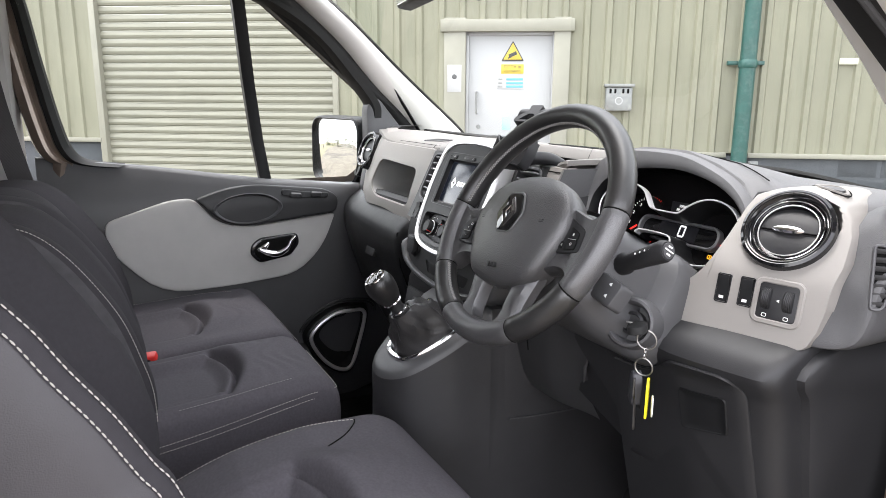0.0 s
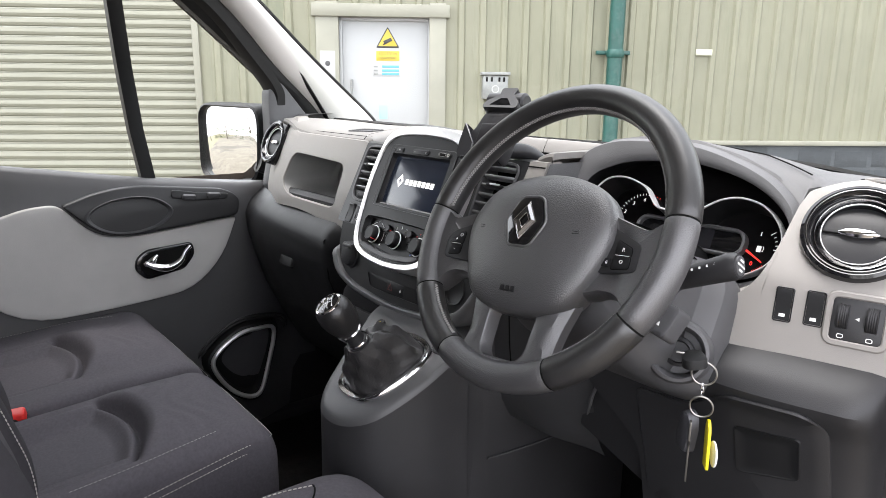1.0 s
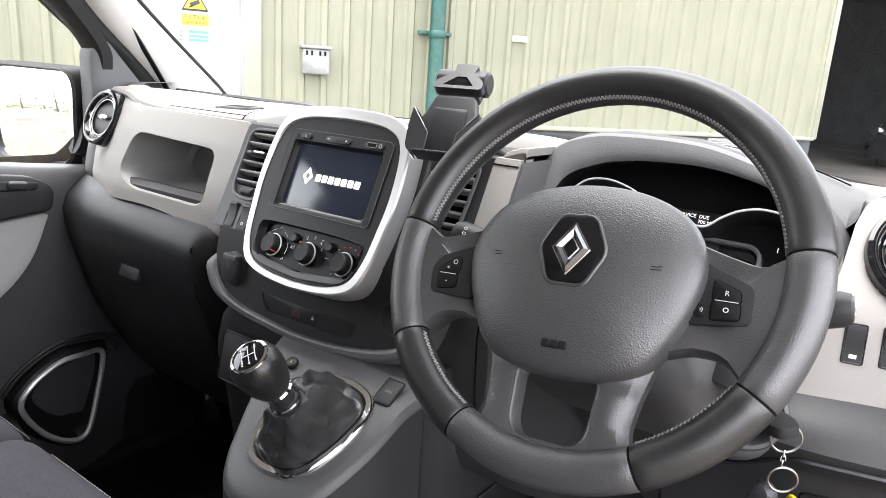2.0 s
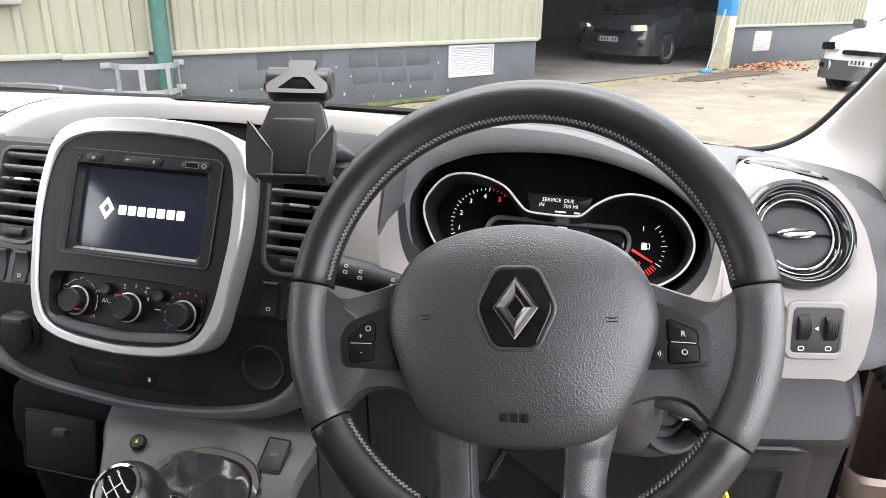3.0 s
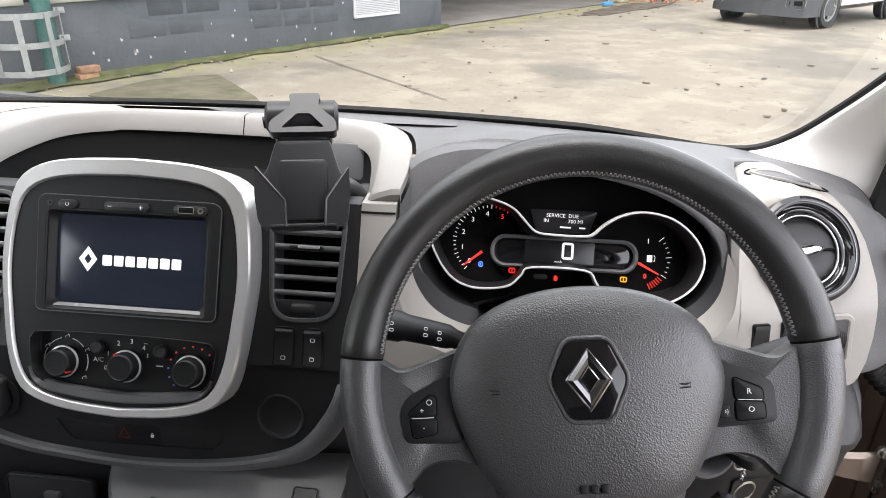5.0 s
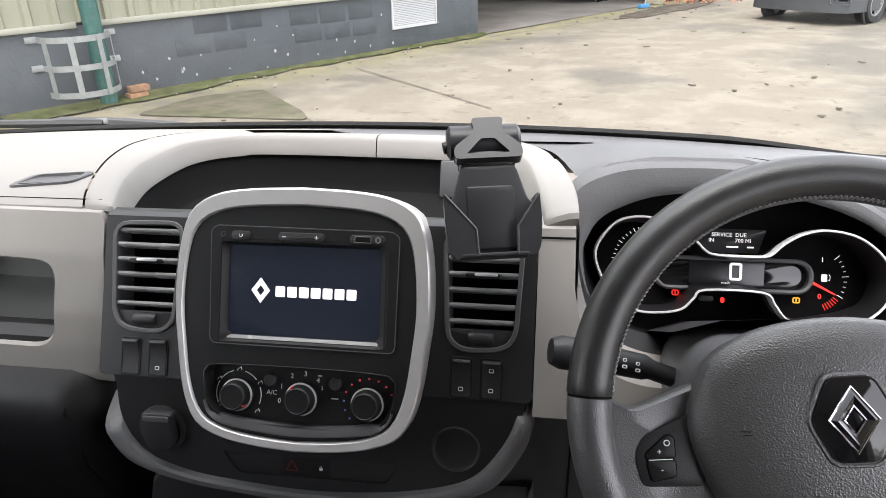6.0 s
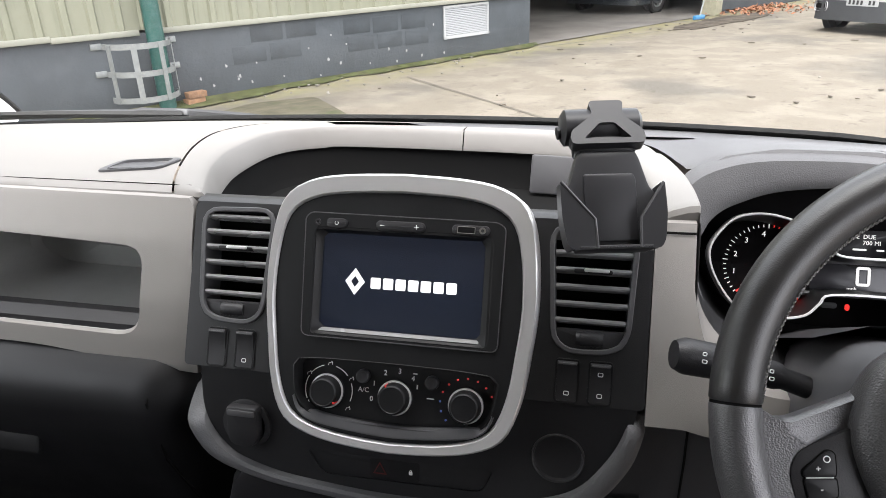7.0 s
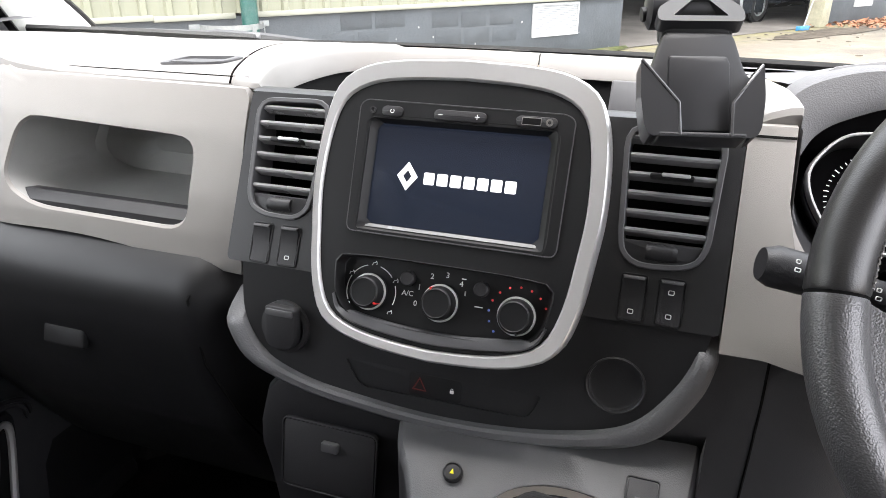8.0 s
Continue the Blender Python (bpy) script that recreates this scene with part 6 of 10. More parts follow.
def on_pad(pts, up, name, mat, parent, fn, label=""):
    g = G()
    o = pts
    cx, cy = sum(p[0] for p in o) / len(o), sum(p[1] for p in o) / len(o)
    rr = [[Vector((cx + (x - cx) * t, cy + (y - cy) * t, fn(x, y) + u)) for x, y in o] for t, u in ((1.0, -0.004), (1.0, up * 0.7), (0.97, up), (0.80, up), (0.77, up * 0.1), (0.70, -0.002), (0.2, -0.002))]
    g.rows(rr, True, False, True)
    return part(name, g, mat, parent, label)


dv = rpoly([(-0.366, 1.072), (-0.296, 1.088), (-0.282, 1.118), (-0.352, 1.104)], 0.010)
v = on_pad(dv, 0.0028, "side_demister", GREY, dash, pad_z, "slotted demister vent in the pad")
g = G()
cx, cy = -0.324, 1.0955
g.plate(Matrix.Translation((cx, cy, pad_z(cx, cy) + 0.0005)), [((x - cx) * 0.74, (y - cy) * 0.74) for x, y in dv], -0.001, 0.0008, 0.0003)
part("grille", g, GREY, v)

def top_z(x, y):
    back = screen_y(x)
    t = max(0, min(1, (y - 1.13) / (back - 1.13)))
    f = lerp_table([(0.255, 0.35), (0.30, 0.80), (0.36, 0.98), (0.43, 1.0), (0.52, 0.76), (0.57, 0.40), (0.60, 0.16), (0.66, 0.14), (0.70, 0.08), (0.73, -0.08), (0.76, -0.45), (0.79, -1.1)], x)
    return 1.300 + 0.040 * f * (1 - smooth_step(0, 1, t)) - 0.006 * t


PT_ROWS = [(0.2242, 1.302), (0.2585, 1.302), (0.2595, 1.25), (0.272, 1.207), (0.300, 1.178), (0.35, 1.163), (0.43, 1.158), (0.50, 1.163), (0.56, 1.177), (0.590, 1.205), (0.5985, 1.245), (0.600, 1.282), (0.604, 1.297), (0.62, 1.3035), (0.665, 1.303), (0.69, 1.298), (0.710, 1.291), (0.723, 1.279), (0.734, 1.260), (0.742, 1.23)]
PT = sorted(PT_ROWS[:2] + [tuple(p[:2]) for p in curve_pts(PT_ROWS[2:12], 6, False)] + PT_ROWS[12:])
PB = [(0.2242, 1.142), (0.255, 1.142), (0.30, 1.132), (0.45, 1.122), (0.60, 1.131), (0.718, 1.127), (0.732, 1.135), (0.739, 1.155), (0.742, 1.18)]


def driver_y(x, z):
    a = 0.968 + 0.5 * (z - 1.162)
    b = 1.030 + 0.25 * (x - 0.65) + 0.22 * (z - 1.185) + 0.29 * (z - 1.21 + math.sqrt((z - 1.21) ** 2 + 0.0001))
    k = smooth_step(0.25, 0.60, x)
    y = a * (1 - k) + b * k + 0.055 * math.sin(math.pi * smooth_step(0.24, 0.62, x)) * 0.7
    return y


def cream_roll(x):
    """How far the taupe top runs back past its front edge."""
    return 0.108 - 0.098 * smooth_step(0.650, 0.73, x)


def cap_z(x):
    """The upper edge of the black end cap at the driver's door."""
    return lerp_table([(0.690, 1.290), (0.715, 1.294), (0.738, 1.292), (0.760, 1.280), (0.775, 1.268), (0.786, 1.236)], x)


def lip_z(x):
    """The upper edge of the instrument hood."""
    return lerp_table([(0.2536, 1.298), (0.262, 1.314), (0.294, 1.3305), (0.341, 1.338), (0.43, 1.3375), (0.498, 1.3225), (0.551, 1.303), (0.5875, 1.274), (0.60, 1.25)], x)


def lip_y(z):
    return 1.08 + 0.45 * (z - 1.211)


def rim_rows(i0, i1):
    rr = []
    for k, (u, dz) in enumerate(((0.0, -0.010), (0.0, -0.001), (0.04, 0.0005), (0.3, 0.0022), (0.7, 0.0022), (0.94, 0.001), (1.0, -0.0012), (1.06, -0.006), (1.25, -0.021), (1.27, -0.026))):
        row = []
        for (x, y), (a, b) in zip(ro[i0:i1], ri[i0:i1]):
            px_, py_ = x + (a - x) * u, y + (b - y) * u
            edge = pad_z(x, y) if x < -0.2 else (top_z(x, y) if x > 0.24 else 1.304)
            zb = edge * (1 - u) + (1.306 + 0.004 * smooth_step(1.05, 1.2, py_)) * u
            row.append(Vector((px_, py_, zb + dz)))
        if i0 == 0:
            row = [row[0] + Vector((0, 0.004, -0.03)), row[0] + Vector((0, -0.002, -0.006)), row[0] + Vector((0, 0.001, -0.001))] + row[1:]
        if i1 == len(ro):
            row = row[:-1] + [row[-1] + Vector((0, 0.001, -0.001)), row[-1] + Vector((0, -0.002, -0.006)), row[-1] + Vector((0, 0.004, -0.03))]
        rr.append(row)
    return rr


mid = next(i for i in range(len(ro)) if ro[i][0] > -0.012)
g = G()
g.rows(rim_rows(0, mid + 1), False)
part("tray_rim", g, CREAM_TOP_DIMMED, dash, "taupe rim of the open tray, dimmed against top light")
g = G()
g.rows([[p + Vector((0.0015 if i == 0 else 0, 0, 0)) for i, p in enumerate(r)] for r in rim_rows(mid, len(ro))], False)
part("tray_rim", g, CREAM_TOP_DIMMED, dash, "taupe rim of the open tray, dimmed against top light")
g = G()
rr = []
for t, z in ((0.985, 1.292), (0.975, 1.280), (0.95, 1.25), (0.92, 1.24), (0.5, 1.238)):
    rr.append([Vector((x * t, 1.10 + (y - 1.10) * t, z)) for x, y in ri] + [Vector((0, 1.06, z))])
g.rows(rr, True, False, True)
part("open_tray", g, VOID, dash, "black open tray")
g = G()
g.box(axes((0.134, 1.272, 1.266), (1, -0.12, 0), (0.05, 0.25, 1)), 0.085, 0.048, 0.006, 0.002)
part("tray_plate", g, GREY, dash)
g = G()
g.sheet(lambda x, t: (x, 1.335 + t * (screen_y(x) - 0.012 - 1.335), 1.302 - 0.008 * t), span(-0.22, 0.29, 21), span(0, 1, 4))
part("screen_edge_trim", g, BLACK_SOFT, dash)


g = G()
rr = []
RIM_RIGHT = sorted((y, x) for x, y in ro[len(ro) // 2:])
us = span(0, 1, 72)
for t in [0, 0.012, 0.03, 0.06] + span(0.1, 1, 18):
    row = []
    for u in us:
        x0 = 0.264 if t < 0.08 else (lerp_table(RIM_RIGHT, 1.11 + 0.29 * t) + 0.003 if t < 0.78 else 0.20)
        x = x0 + (0.790 - x0) * u
        lz = lip_z(min(x, 0.598))
        if x < 0.740:
            m = smooth_step(0.588, 0.604, x)
            tz = lerp_table(PT, max(x, 0.604)) - 0.003
            ty = driver_y(x, tz) + 0.012 + cream_roll(x) * smooth_step(0.603, 0.628, x)
            yf = (lip_y(lz) + 0.006) * (1 - m) + ty * m
            lz = lz * (1 - m) + tz * m
        else:
            yf = 1.150 + (x - 0.732) * 0.4
            lz = cap_z(x) - 0.008
        yb = screen_y(x) - 0.012
        y = yf + (yb - yf) * t
        k = smooth_step(0, 0.14 + 0.26 * smooth_step(0.588, 0.62, x), t) if x < 0.732 else ( smooth_step(-0.08, 0.35, t) * (1 - 0.4 * smooth_step(0.75, 0.79, x)))
        z = top_z(x, y) * k + (lz + 0.004 * min(1, t / 0.012)) * (1 - k)
        row.append(Vector((x, y, z)))
    rr.append(row)
g.rows(rr, False)
part("driver_top", g, BLACK_SOFT, dash, "black soft dash top")

# instrument hood: lip, inner walls
lip_out = curve_pts([(0.256, 1.255), (0.257, 1.286), (0.268, 1.312), (0.300, 1.327), (0.345, 1.333), (0.43, 1.332), (0.495, 1.318), (0.545, 1.299), (0.580, 1.272), (0.592, 1.243), (0.588, 1.208), (0.56, 1.182), (0.50, 1.168), (0.43, 1.163), (0.35, 1.167), (0.305, 1.180), (0.272, 1.212)], 5)
lip = curve_pts([(0.270, 1.250), (0.275, 1.268), (0.285, 1.283), (0.305, 1.295), (0.348, 1.308), (0.43, 1.313), (0.492, 1.305), (0.541, 1.289), (0.576, 1.266), (0.591, 1.241), (0.588, 1.208), (0.56, 1.182), (0.50, 1.168), (0.43, 1.163), (0.35, 1.167), (0.305, 1.180), (0.278, 1.212)], 5)
g = G()
cxl, czl = 0.43, 1.235
rr = []
for t, dy in ((1.0, -0.002), (0.992, 0.006), (0.985, 0.03), (0.978, 0.075), (0.95, 0.085), (0.5, 0.085), (0.03, 0.085)):
    rr.append([Vector((cxl + (x - cxl) * t, lip_y(z) + dy, czl + (z - czl) * t)) for x, z in lip])
g.rows(rr, True)
part("instrument_hood", g, DARK, dash, "deep black instrument hood")
g = G()
rr = []
for t, dy, u in ((1.058, 0.016, 0), (1.054, 0.006, 0), (1.044, -0.003, 0), (1.028, -0.008, 0), (1.01, -0.0085, 0.25), (1.0, -0.0075, 0.55), (1.0, -0.005, 0.85), (1.0, -0.002, 1.0)):
    row = []
    for (x, z), (xi, zi) in zip(lip_out, lip):
        k = t if z > 1.23 else 1 + (t - 1) * 0.4
        xo, zo = cxl + (x - cxl) * k, czl + (z - czl) * k
        row.append(Vector((xo + (xi - xo) * u, (lip_y(z) + (lip_y(zi) - lip_y(z)) * u) + dy, zo + (zi - zo) * u)))
    rr.append(row)
g.rows(rr, True)
part("hood_lip", g, BLACK_SOFT, dash, "rounded soft lip of the instrument hood")
g = G()
g.tube([Vector((x, lip_y(lip_z(x)) + 0.030, top_z(x, lip_y(lip_z(x)) + 0.030) + 0.0002)) for x in span(0.285, 0.585, 25)], 0.0009, 5)
part("hood_seam", g, VOID, dash)
# walls from the taupe panel back to the hood
g = G()
xs = [0.4295 - 0.169 * math.cos(math.pi * k / 60) for k in range(61)]
def skirt(t):
    """A line on the wall between the taupe edge (0) and the hood's lip (1)."""
    out = []
    for x in xs:
        z = lerp_table(PT, x)
        y0, y1 = driver_y(x, z) + 0.003, lip_y(z) + 0.008
        out.append(Vector((x + (0.43 - x) * 0.03 * t, y0 + (y1 - y0) * t, z - 0.002 + 0.010 * t)))
    return out


g.rows([skirt(t) for t in (0.0, 0.08, 0.35, 0.62)], False)
part("cluster_surround", g, CREAM, dash, "taupe wall round the instruments")
g = G()
g.rows([skirt(t) for t in (0.62, 0.66, 0.8, 1.0)], False)
part("hood_skirt", g, BLACK, dash, "black skirt below the instrument hood")
g = G()
g.rows([[Vector((0.6012, driver_y(0.6, z) + (1.20 - driver_y(0.6, z)) * t, z)) for z in span(1.20, 1.300, 8)] for t in (0.01, 0.5, 1)], False)
part("hood_side", g, BLACK_SOFT, dash)
g = G()
g.rows([[Vector((0.262, driver_y(0.26, z) + (1.16 - driver_y(0.26, z)) * t, z)) for z in span(1.22, 1.300, 8)] for t in (0.01, 0.5, 1)], False)
part("hood_side", g, BLACK_SOFT, dash)

# taupe panel round the instruments and out to the end vent
g = G()
xs = sorted(set([0.2242, 0.2575, 0.2585, 0.2595] + span(0.2242, 0.2585, 6) + [0.4295 - 0.169 * math.cos(math.pi * k / 60) for k in range(61)] + [0.600, 0.602, 0.604] + span(0.607, 0.742, 46)))
rr = []
for x in xs:
    z0, z1 = lerp_table(PB, x), lerp_table(PT, x)
    col = [Vector((x, driver_y(x, z) + 0.040 * smooth_step(0.0515, 0.0455, math.hypot(x - 0.667, (z - 1.2605) * 1.22)), z)) for z in span(z0, z1, 44)]
    k = smooth_step(0.600, 0.606, x)
    t = col[-1]
    bk_ = k * cream_roll(x)
    roll = [t + Vector((0, 0.004 + 0.06 * bk_, 0.0025 * k)), t + Vector((0, 0.010 + 0.16 * bk_, 0.004 * k)), t + Vector((0, 0.016 + 0.5 * bk_, 0.005 * k)), t + Vector((0, 0.022 + 0.8 * bk_, 0.003 * k)), t + Vector((0, 0.03 + bk_, -0.004 * k))]
    side = 0.020 * k * smooth_step(0.69, 0.606, x)
    roll = [q + Vector((side * min(1, max(0, (q.y - t.y - 0.004) / 0.1)), 0, 0)) for q in roll]
    rr.append([col[0] + Vector((0, 0.03, 0.002))] + [col[0] + Vector((0, 0.003, -0.001))] + col + roll)
rr.insert(0, [p + Vector((0, 0.02, 0)) for p in rr[0]])
rr.append([p + Vector((0.002, 0.03, 0)) for p in rr[-1]])
g.rows(rr, False)
part("driver_panel", g, CREAM, dash, "light taupe fascia panel")
# seam across the taupe column
g = G()
g.rows([[Vector((x, driver_y(x, z) - 0.0012, z)) for x in span(0.2244, 0.2585, 6)] for z in (1.2935, 1.2955)], False)
part("panel_seam", g, VOID, dash)

# black end caps at the doors
for sx in (-1, 1):
    g = G()
    if sx > 0:
        o = [(0.716, 1.134), (0.735, 1.134), (0.757, 1.137), (0.772, 1.144), (0.781, 1.157), (0.785, 1.178), (0.786, 1.205), (0.786, 1.236)] + [(x, cap_z(x)) for x in (0.782, 0.775, 0.768, 0.760, 0.750, 0.738, 0.726, 0.718)]
        o = [tuple(q[:2]) for q in curve_pts(o, 3, False)]

        def front(x, z):
            return driver_y(min(x, 0.765), min(z, 1.29)) + 0.10 * max(0.0, x - 0.745) + 0.5 * max(0.0, z - 1.29) + 0.09 * smooth_step(0.752, 0.690, x) * smooth_step(1.27, 1.30, z)
        rr = []
        for t, dy in ((0.15, 0.022), (0.35, 0.018), (0.6, 0.012), (0.75, 0.009), (0.9, 0.0062), (0.965, 0.0085), (0.99, 0.013), (1.0, 0.021), (1.004, 0.05), (1.004, 0.10), (0.99, 0.17)):
            row = []
            for x, z in o:
                px_, pz_ = 0.710 + (x - 0.710) * (t if x > 0.710 else 1), 1.215 + (z - 1.215) * t
                row.append(Vector((px_, front(px_, pz_) + dy, pz_ - (0.16 + 0.5 * smooth_step(0.752, 0.722, x)) * max(0.0, dy - 0.03) * (z > 1.23))))
            rr.append(row)
        g.rows(rr, False)
    else:
        rr = []
        for x, dy in ((0.726, 0.004), (0.734, -0.003), (0.746, -0.006), (0.757, -0.007), (0.766, -0.004), (0.775, 0.001), (0.784, 0.010), (0.791, 0.023), (0.796, 0.048), (0.798, 0.14)):
            zt, zb = 1.335, 1.13
            row = []
            for k in range(-3, 20):
                z = zb + (zt - zb) * max(0, min(1, k / 16))
                y = face_y(-0.745, z) + dy + 0.035 * smooth_step(zt - 0.05, zt, z) + 0.012 * smooth_step(zb + 0.03, zb, z)
                if k > 16:
                    y, z = y + (0, 0.016, 0.045, 0.10)[k - 16], z + (0, 0.010, 0.020, 0.024)[k - 16] * 0.1 * (0.82 - x) / 0.075
                if k < 0:
                    y, z = y - 0.04 * k, z
                row.append(Vector((-x, y, z)))
            rr.append(row)
        g.rows(rr, False)
    cap = part("end_cap", g, BLACK_SOFT, dash, "black end cap of the dashboard")
    if sx > 0:
        f = axes((0.7790, 1.0865, 1.226), (0.80, 0.60, 0.0), (-0.03, 0.42, 0.95))
        o = rpoly([(-0.010, -0.038), (0.004, -0.038), (0.010, -0.02), (0.010, 0.02), (0.004, 0.038), (-0.010, 0.038)], 0.006)
        g = G()
        g.ring(f, o, inset(o, 0.0035), -0.006, 0.0022, 0.001)
        sv = part("side_window_vent", g, GREY, dash, "slatted side window vent")
        g = G()
        g.plate(f, inset(o, 0.004), -0.008, -0.002, 0.0005)
        part("backing", g, VOID, sv)
        for k in range(7):
            g = G()
            g.box(f @ Matrix.Translation((0, -0.030 + k * 0.010, 0.0)) @ Matrix.Rotation(radians(30), 4, "X"), 0.0165, 0.006, 0.0022, 0.0006)
            part("slat", g, BLACK, sv)
# demister slot on top of the driver's end
sd = curve_pts([(0.618, 1.177), (0.634, 1.164), (0.664, 1.150), (0.696, 1.141), (0.682, 1.165), (0.656, 1.185), (0.632, 1.190)], 5)
sd = [(0.6595 + (x - 0.654) * 0.84, 1.164 + (y - 1.167) * 0.9) for x, y in sd]
sv = on_pad(sd, 0.0028, "side_demister", CREAM_TOP_DIMMED, dash, lambda x, y: 1.3070 - 0.10 * max(0, x - 0.66), "taupe demister slot with black inlay")
g = G()
cx, cy = 0.6595, 1.164
g.plate(Matrix.Translation((cx, cy, 1.3078)), [((x - cx) * 0.72, (y - cy) * 0.72) for x, y in sd], -0.003, 0.001, 0.0004)
part("inlay", g, GREY, sv, "dark grey inlay")
g = G()
g.tube([Vector((cx + (x - cx) * 1.13, cy + (y - cy) * 1.22, 1.3072 - 0.10 * max(0, x - 0.66))) for x, y in sd], 0.0009, 5, True)
part("frame_line", g, VOID, sv)


# lower black half
def low_y(x, z, side):
    t = [(0.74, 1.09), (0.80, 1.055), (0.90, 1.005), (0.98, 0.978), (1.05, 0.960), (1.09, 0.957), (1.115, 0.966), (1.132, 0.985), (1.150, 1.02)] if side < 0 else \
        [(0.70, 1.06), (0.80, 1.03), (0.95, 0.995), (1.05, 0.978), (1.076, 0.972), (1.089, 0.960), (1.102, 0.960), (1.119, 0.975), (1.136, 1.02)]
    e = max(0.0, abs(x) - 0.60)
    return lerp_table(t, z) + 0.30 * e * e / (e + 0.05)


g = G()
g.sheet(lambda x, z: (x, low_y(x, z, -1) + 0.03 * smooth_step(-0.275, -0.235, x) + 0.035 * smooth_step(-0.235, -0.19, x), z), span(-0.785, -0.236, 40) + span(-0.231, -0.186, 8), span(0.76, 1.148, 34))
lo = part("glovebox", g, DARK, dash, "black glovebox below the taupe panel")
g = G()
g.box(axes((-0.462, low_y(-0.46, 1.02, -1) - 0.002, 1.022), (1, 0, 0.0), (0, 0.35, 1)), 0.060, 0.028, 0.008, 0.003)
part("latch", g, DARK, lo, "black glovebox latch")
g = G()
g.tube([(x, low_y(x, z, -1) - 0.0005, z) for x, z in ((-0.275, 1.145), (-0.276, 1.10), (-0.272, 1.02), (-0.255, 0.94), (-0.23, 0.88))], 0.0016, 6)
part("shut_line", g, VOID, lo)
# driver's lower cover
g = G()
rr = []
for z in span(0.70, 1.136, 36):
    ye = low_y(0.712, z, 1)
    xa = 0.385 + 0.095 * smooth_step(1.06, 0.95, z)
    row = [Vector((x, low_y(x, z, 1), z)) for x in [xa] + span(xa + 0.005, 0.712, 28)]
    row += [Vector((x, ye + d, z)) for x, d in ((0.7225, 0.006), (0.7295, 0.014), (0.733, 0.026), (0.7335, 0.045), (0.7425, 0.048), (0.7465, 0.056), (0.748, 0.085), (0.757, 0.13), (0.775, 0.185))]
    rr.append(row)
g.rows(rr, False)
lc = part("lower_cover", g, BLACK, dash, "black lower dash cover")
o = rpoly([(0.492, 0.90), (0.708, 0.90), (0.698, 1.075), (0.680, 1.092), (0.60, 1.090), (0.575, 1.070), (0.545, 1.054), (0.480, 1.050)], [0.01, 0.01, 0.02, 0.02, 0.02, 0.02, 0.02, 0.008])


def on_low(o, up, name, mat, parent, label="", bev=0.002, fill=8):
    g = G()
    cx, cz = sum(p[0] for p in o) / len(o), sum(p[1] for p in o) / len(o)
    rr = [[Vector((x, low_y(x, z, 1) + 0.004, z)) for x, z in o], [Vector((x, low_y(x, z, 1) - up + bev, z)) for x, z in o]]
    b = inset(o, bev)
    for t in span(1, 0.05, fill):
        rr.append([Vector((cx + (x - cx) * t, low_y(cx + (x - cx) * t, cz + (z - cz) * t, 1) - up, cz + (z - cz) * t)) for x, z in b])
    g.rows(rr, True, False, True)
    return part(name, g, mat, parent, label)


fuse = on_low(o, 0.004, "fuse_cover", BLACK, lc, "black fuse box cover")
g = G()
rc = rpoly([(0.613, 0.996), (0.674, 1.008), (0.673, 1.057), (0.610, 1.051)], 0.006)
rr = [[Vector((0.645 + (x - 0.645) * t, low_y(0.645 + (x - 0.645) * t, 1.026 + (z - 1.026) * t, 1) + d, 1.026 + (z - 1.026) * t)) for x, z in rc] for t, d in ((1.05, -0.0042), (1.02, -0.0062), (0.98, -0.0062), (0.92, -0.0050), (0.6, -0.0047), (0.3, -0.0047), (0.02, -0.0047))]
g.rows(rr, True, False, True)
part("finger_pull", g, DARK, fuse)
# panel between the centre stack and the column
g = G()
g.sheet(lambda x, z: (x, lerp_table([(0.90, 1.01), (0.93, 0.992), (0.98, 0.978), (1.04, 0.970), (1.10, 0.966), (1.13, 0.970), (1.15, 0.985)], z) + 0.02 * smooth_step(0.30, 0.39, x), z), span(0.186, 0.40, 14), span(0.90, 1.15, 16))
part("column_panel", g, CONSOLE, dash, "black panel beside the column")
g = G()
g.tube([(0.262, lerp_table([(0.98, 0.978), (1.04, 0.970), (1.10, 0.966), (1.13, 0.970)], z) - 0.0003, z) for z in span(0.985, 1.14, 9)], 0.0011, 5)
part("panel_joint", g, VOID, dash)
# knee guard under the column, with a grey bead painting its edge highlight
g = G()
kn = [Vector((0.385, 1.02, 1.10)), Vector((0.378, 1.0, 0.951)), Vector((0.50, 1.05, 0.86)), Vector((0.56, 1.02, 0.98)), Vector((0.54, 0.99, 1.10))]
g.rows([[p + Vector((0, 0.05, 0)) for p in kn], kn], True, False, True)
part("knee_guard", g, BLACK, dash, "black knee guard under the column")
g = G()
g.tube([(0.383, 1.006, 0.955), (0.40, 0.992, 1.0), (0.412, 0.99, 1.03)], [0.0015, 0.003, 0.0015], 6)
part("guard_glint", g, GREY, dash)

# ---- centre stack ----
stack = thing("centre_stack", "black centre console with silver-rimmed control panel", "centre console", (0, 0.97, FLOOR))
PS = axes((0, 0.968, 1.162), X, (0, 0.5, 1.0))          # side vent plane, v from z 1.162 upwards
PL = axes((0, 0.9500, 1.08), X, (0, 0.2, 1.0))          # lower fascia plane
PC = axes((0, 0.964, 1.2105), X, (0, 0.45, 1.0))        # control panel plane

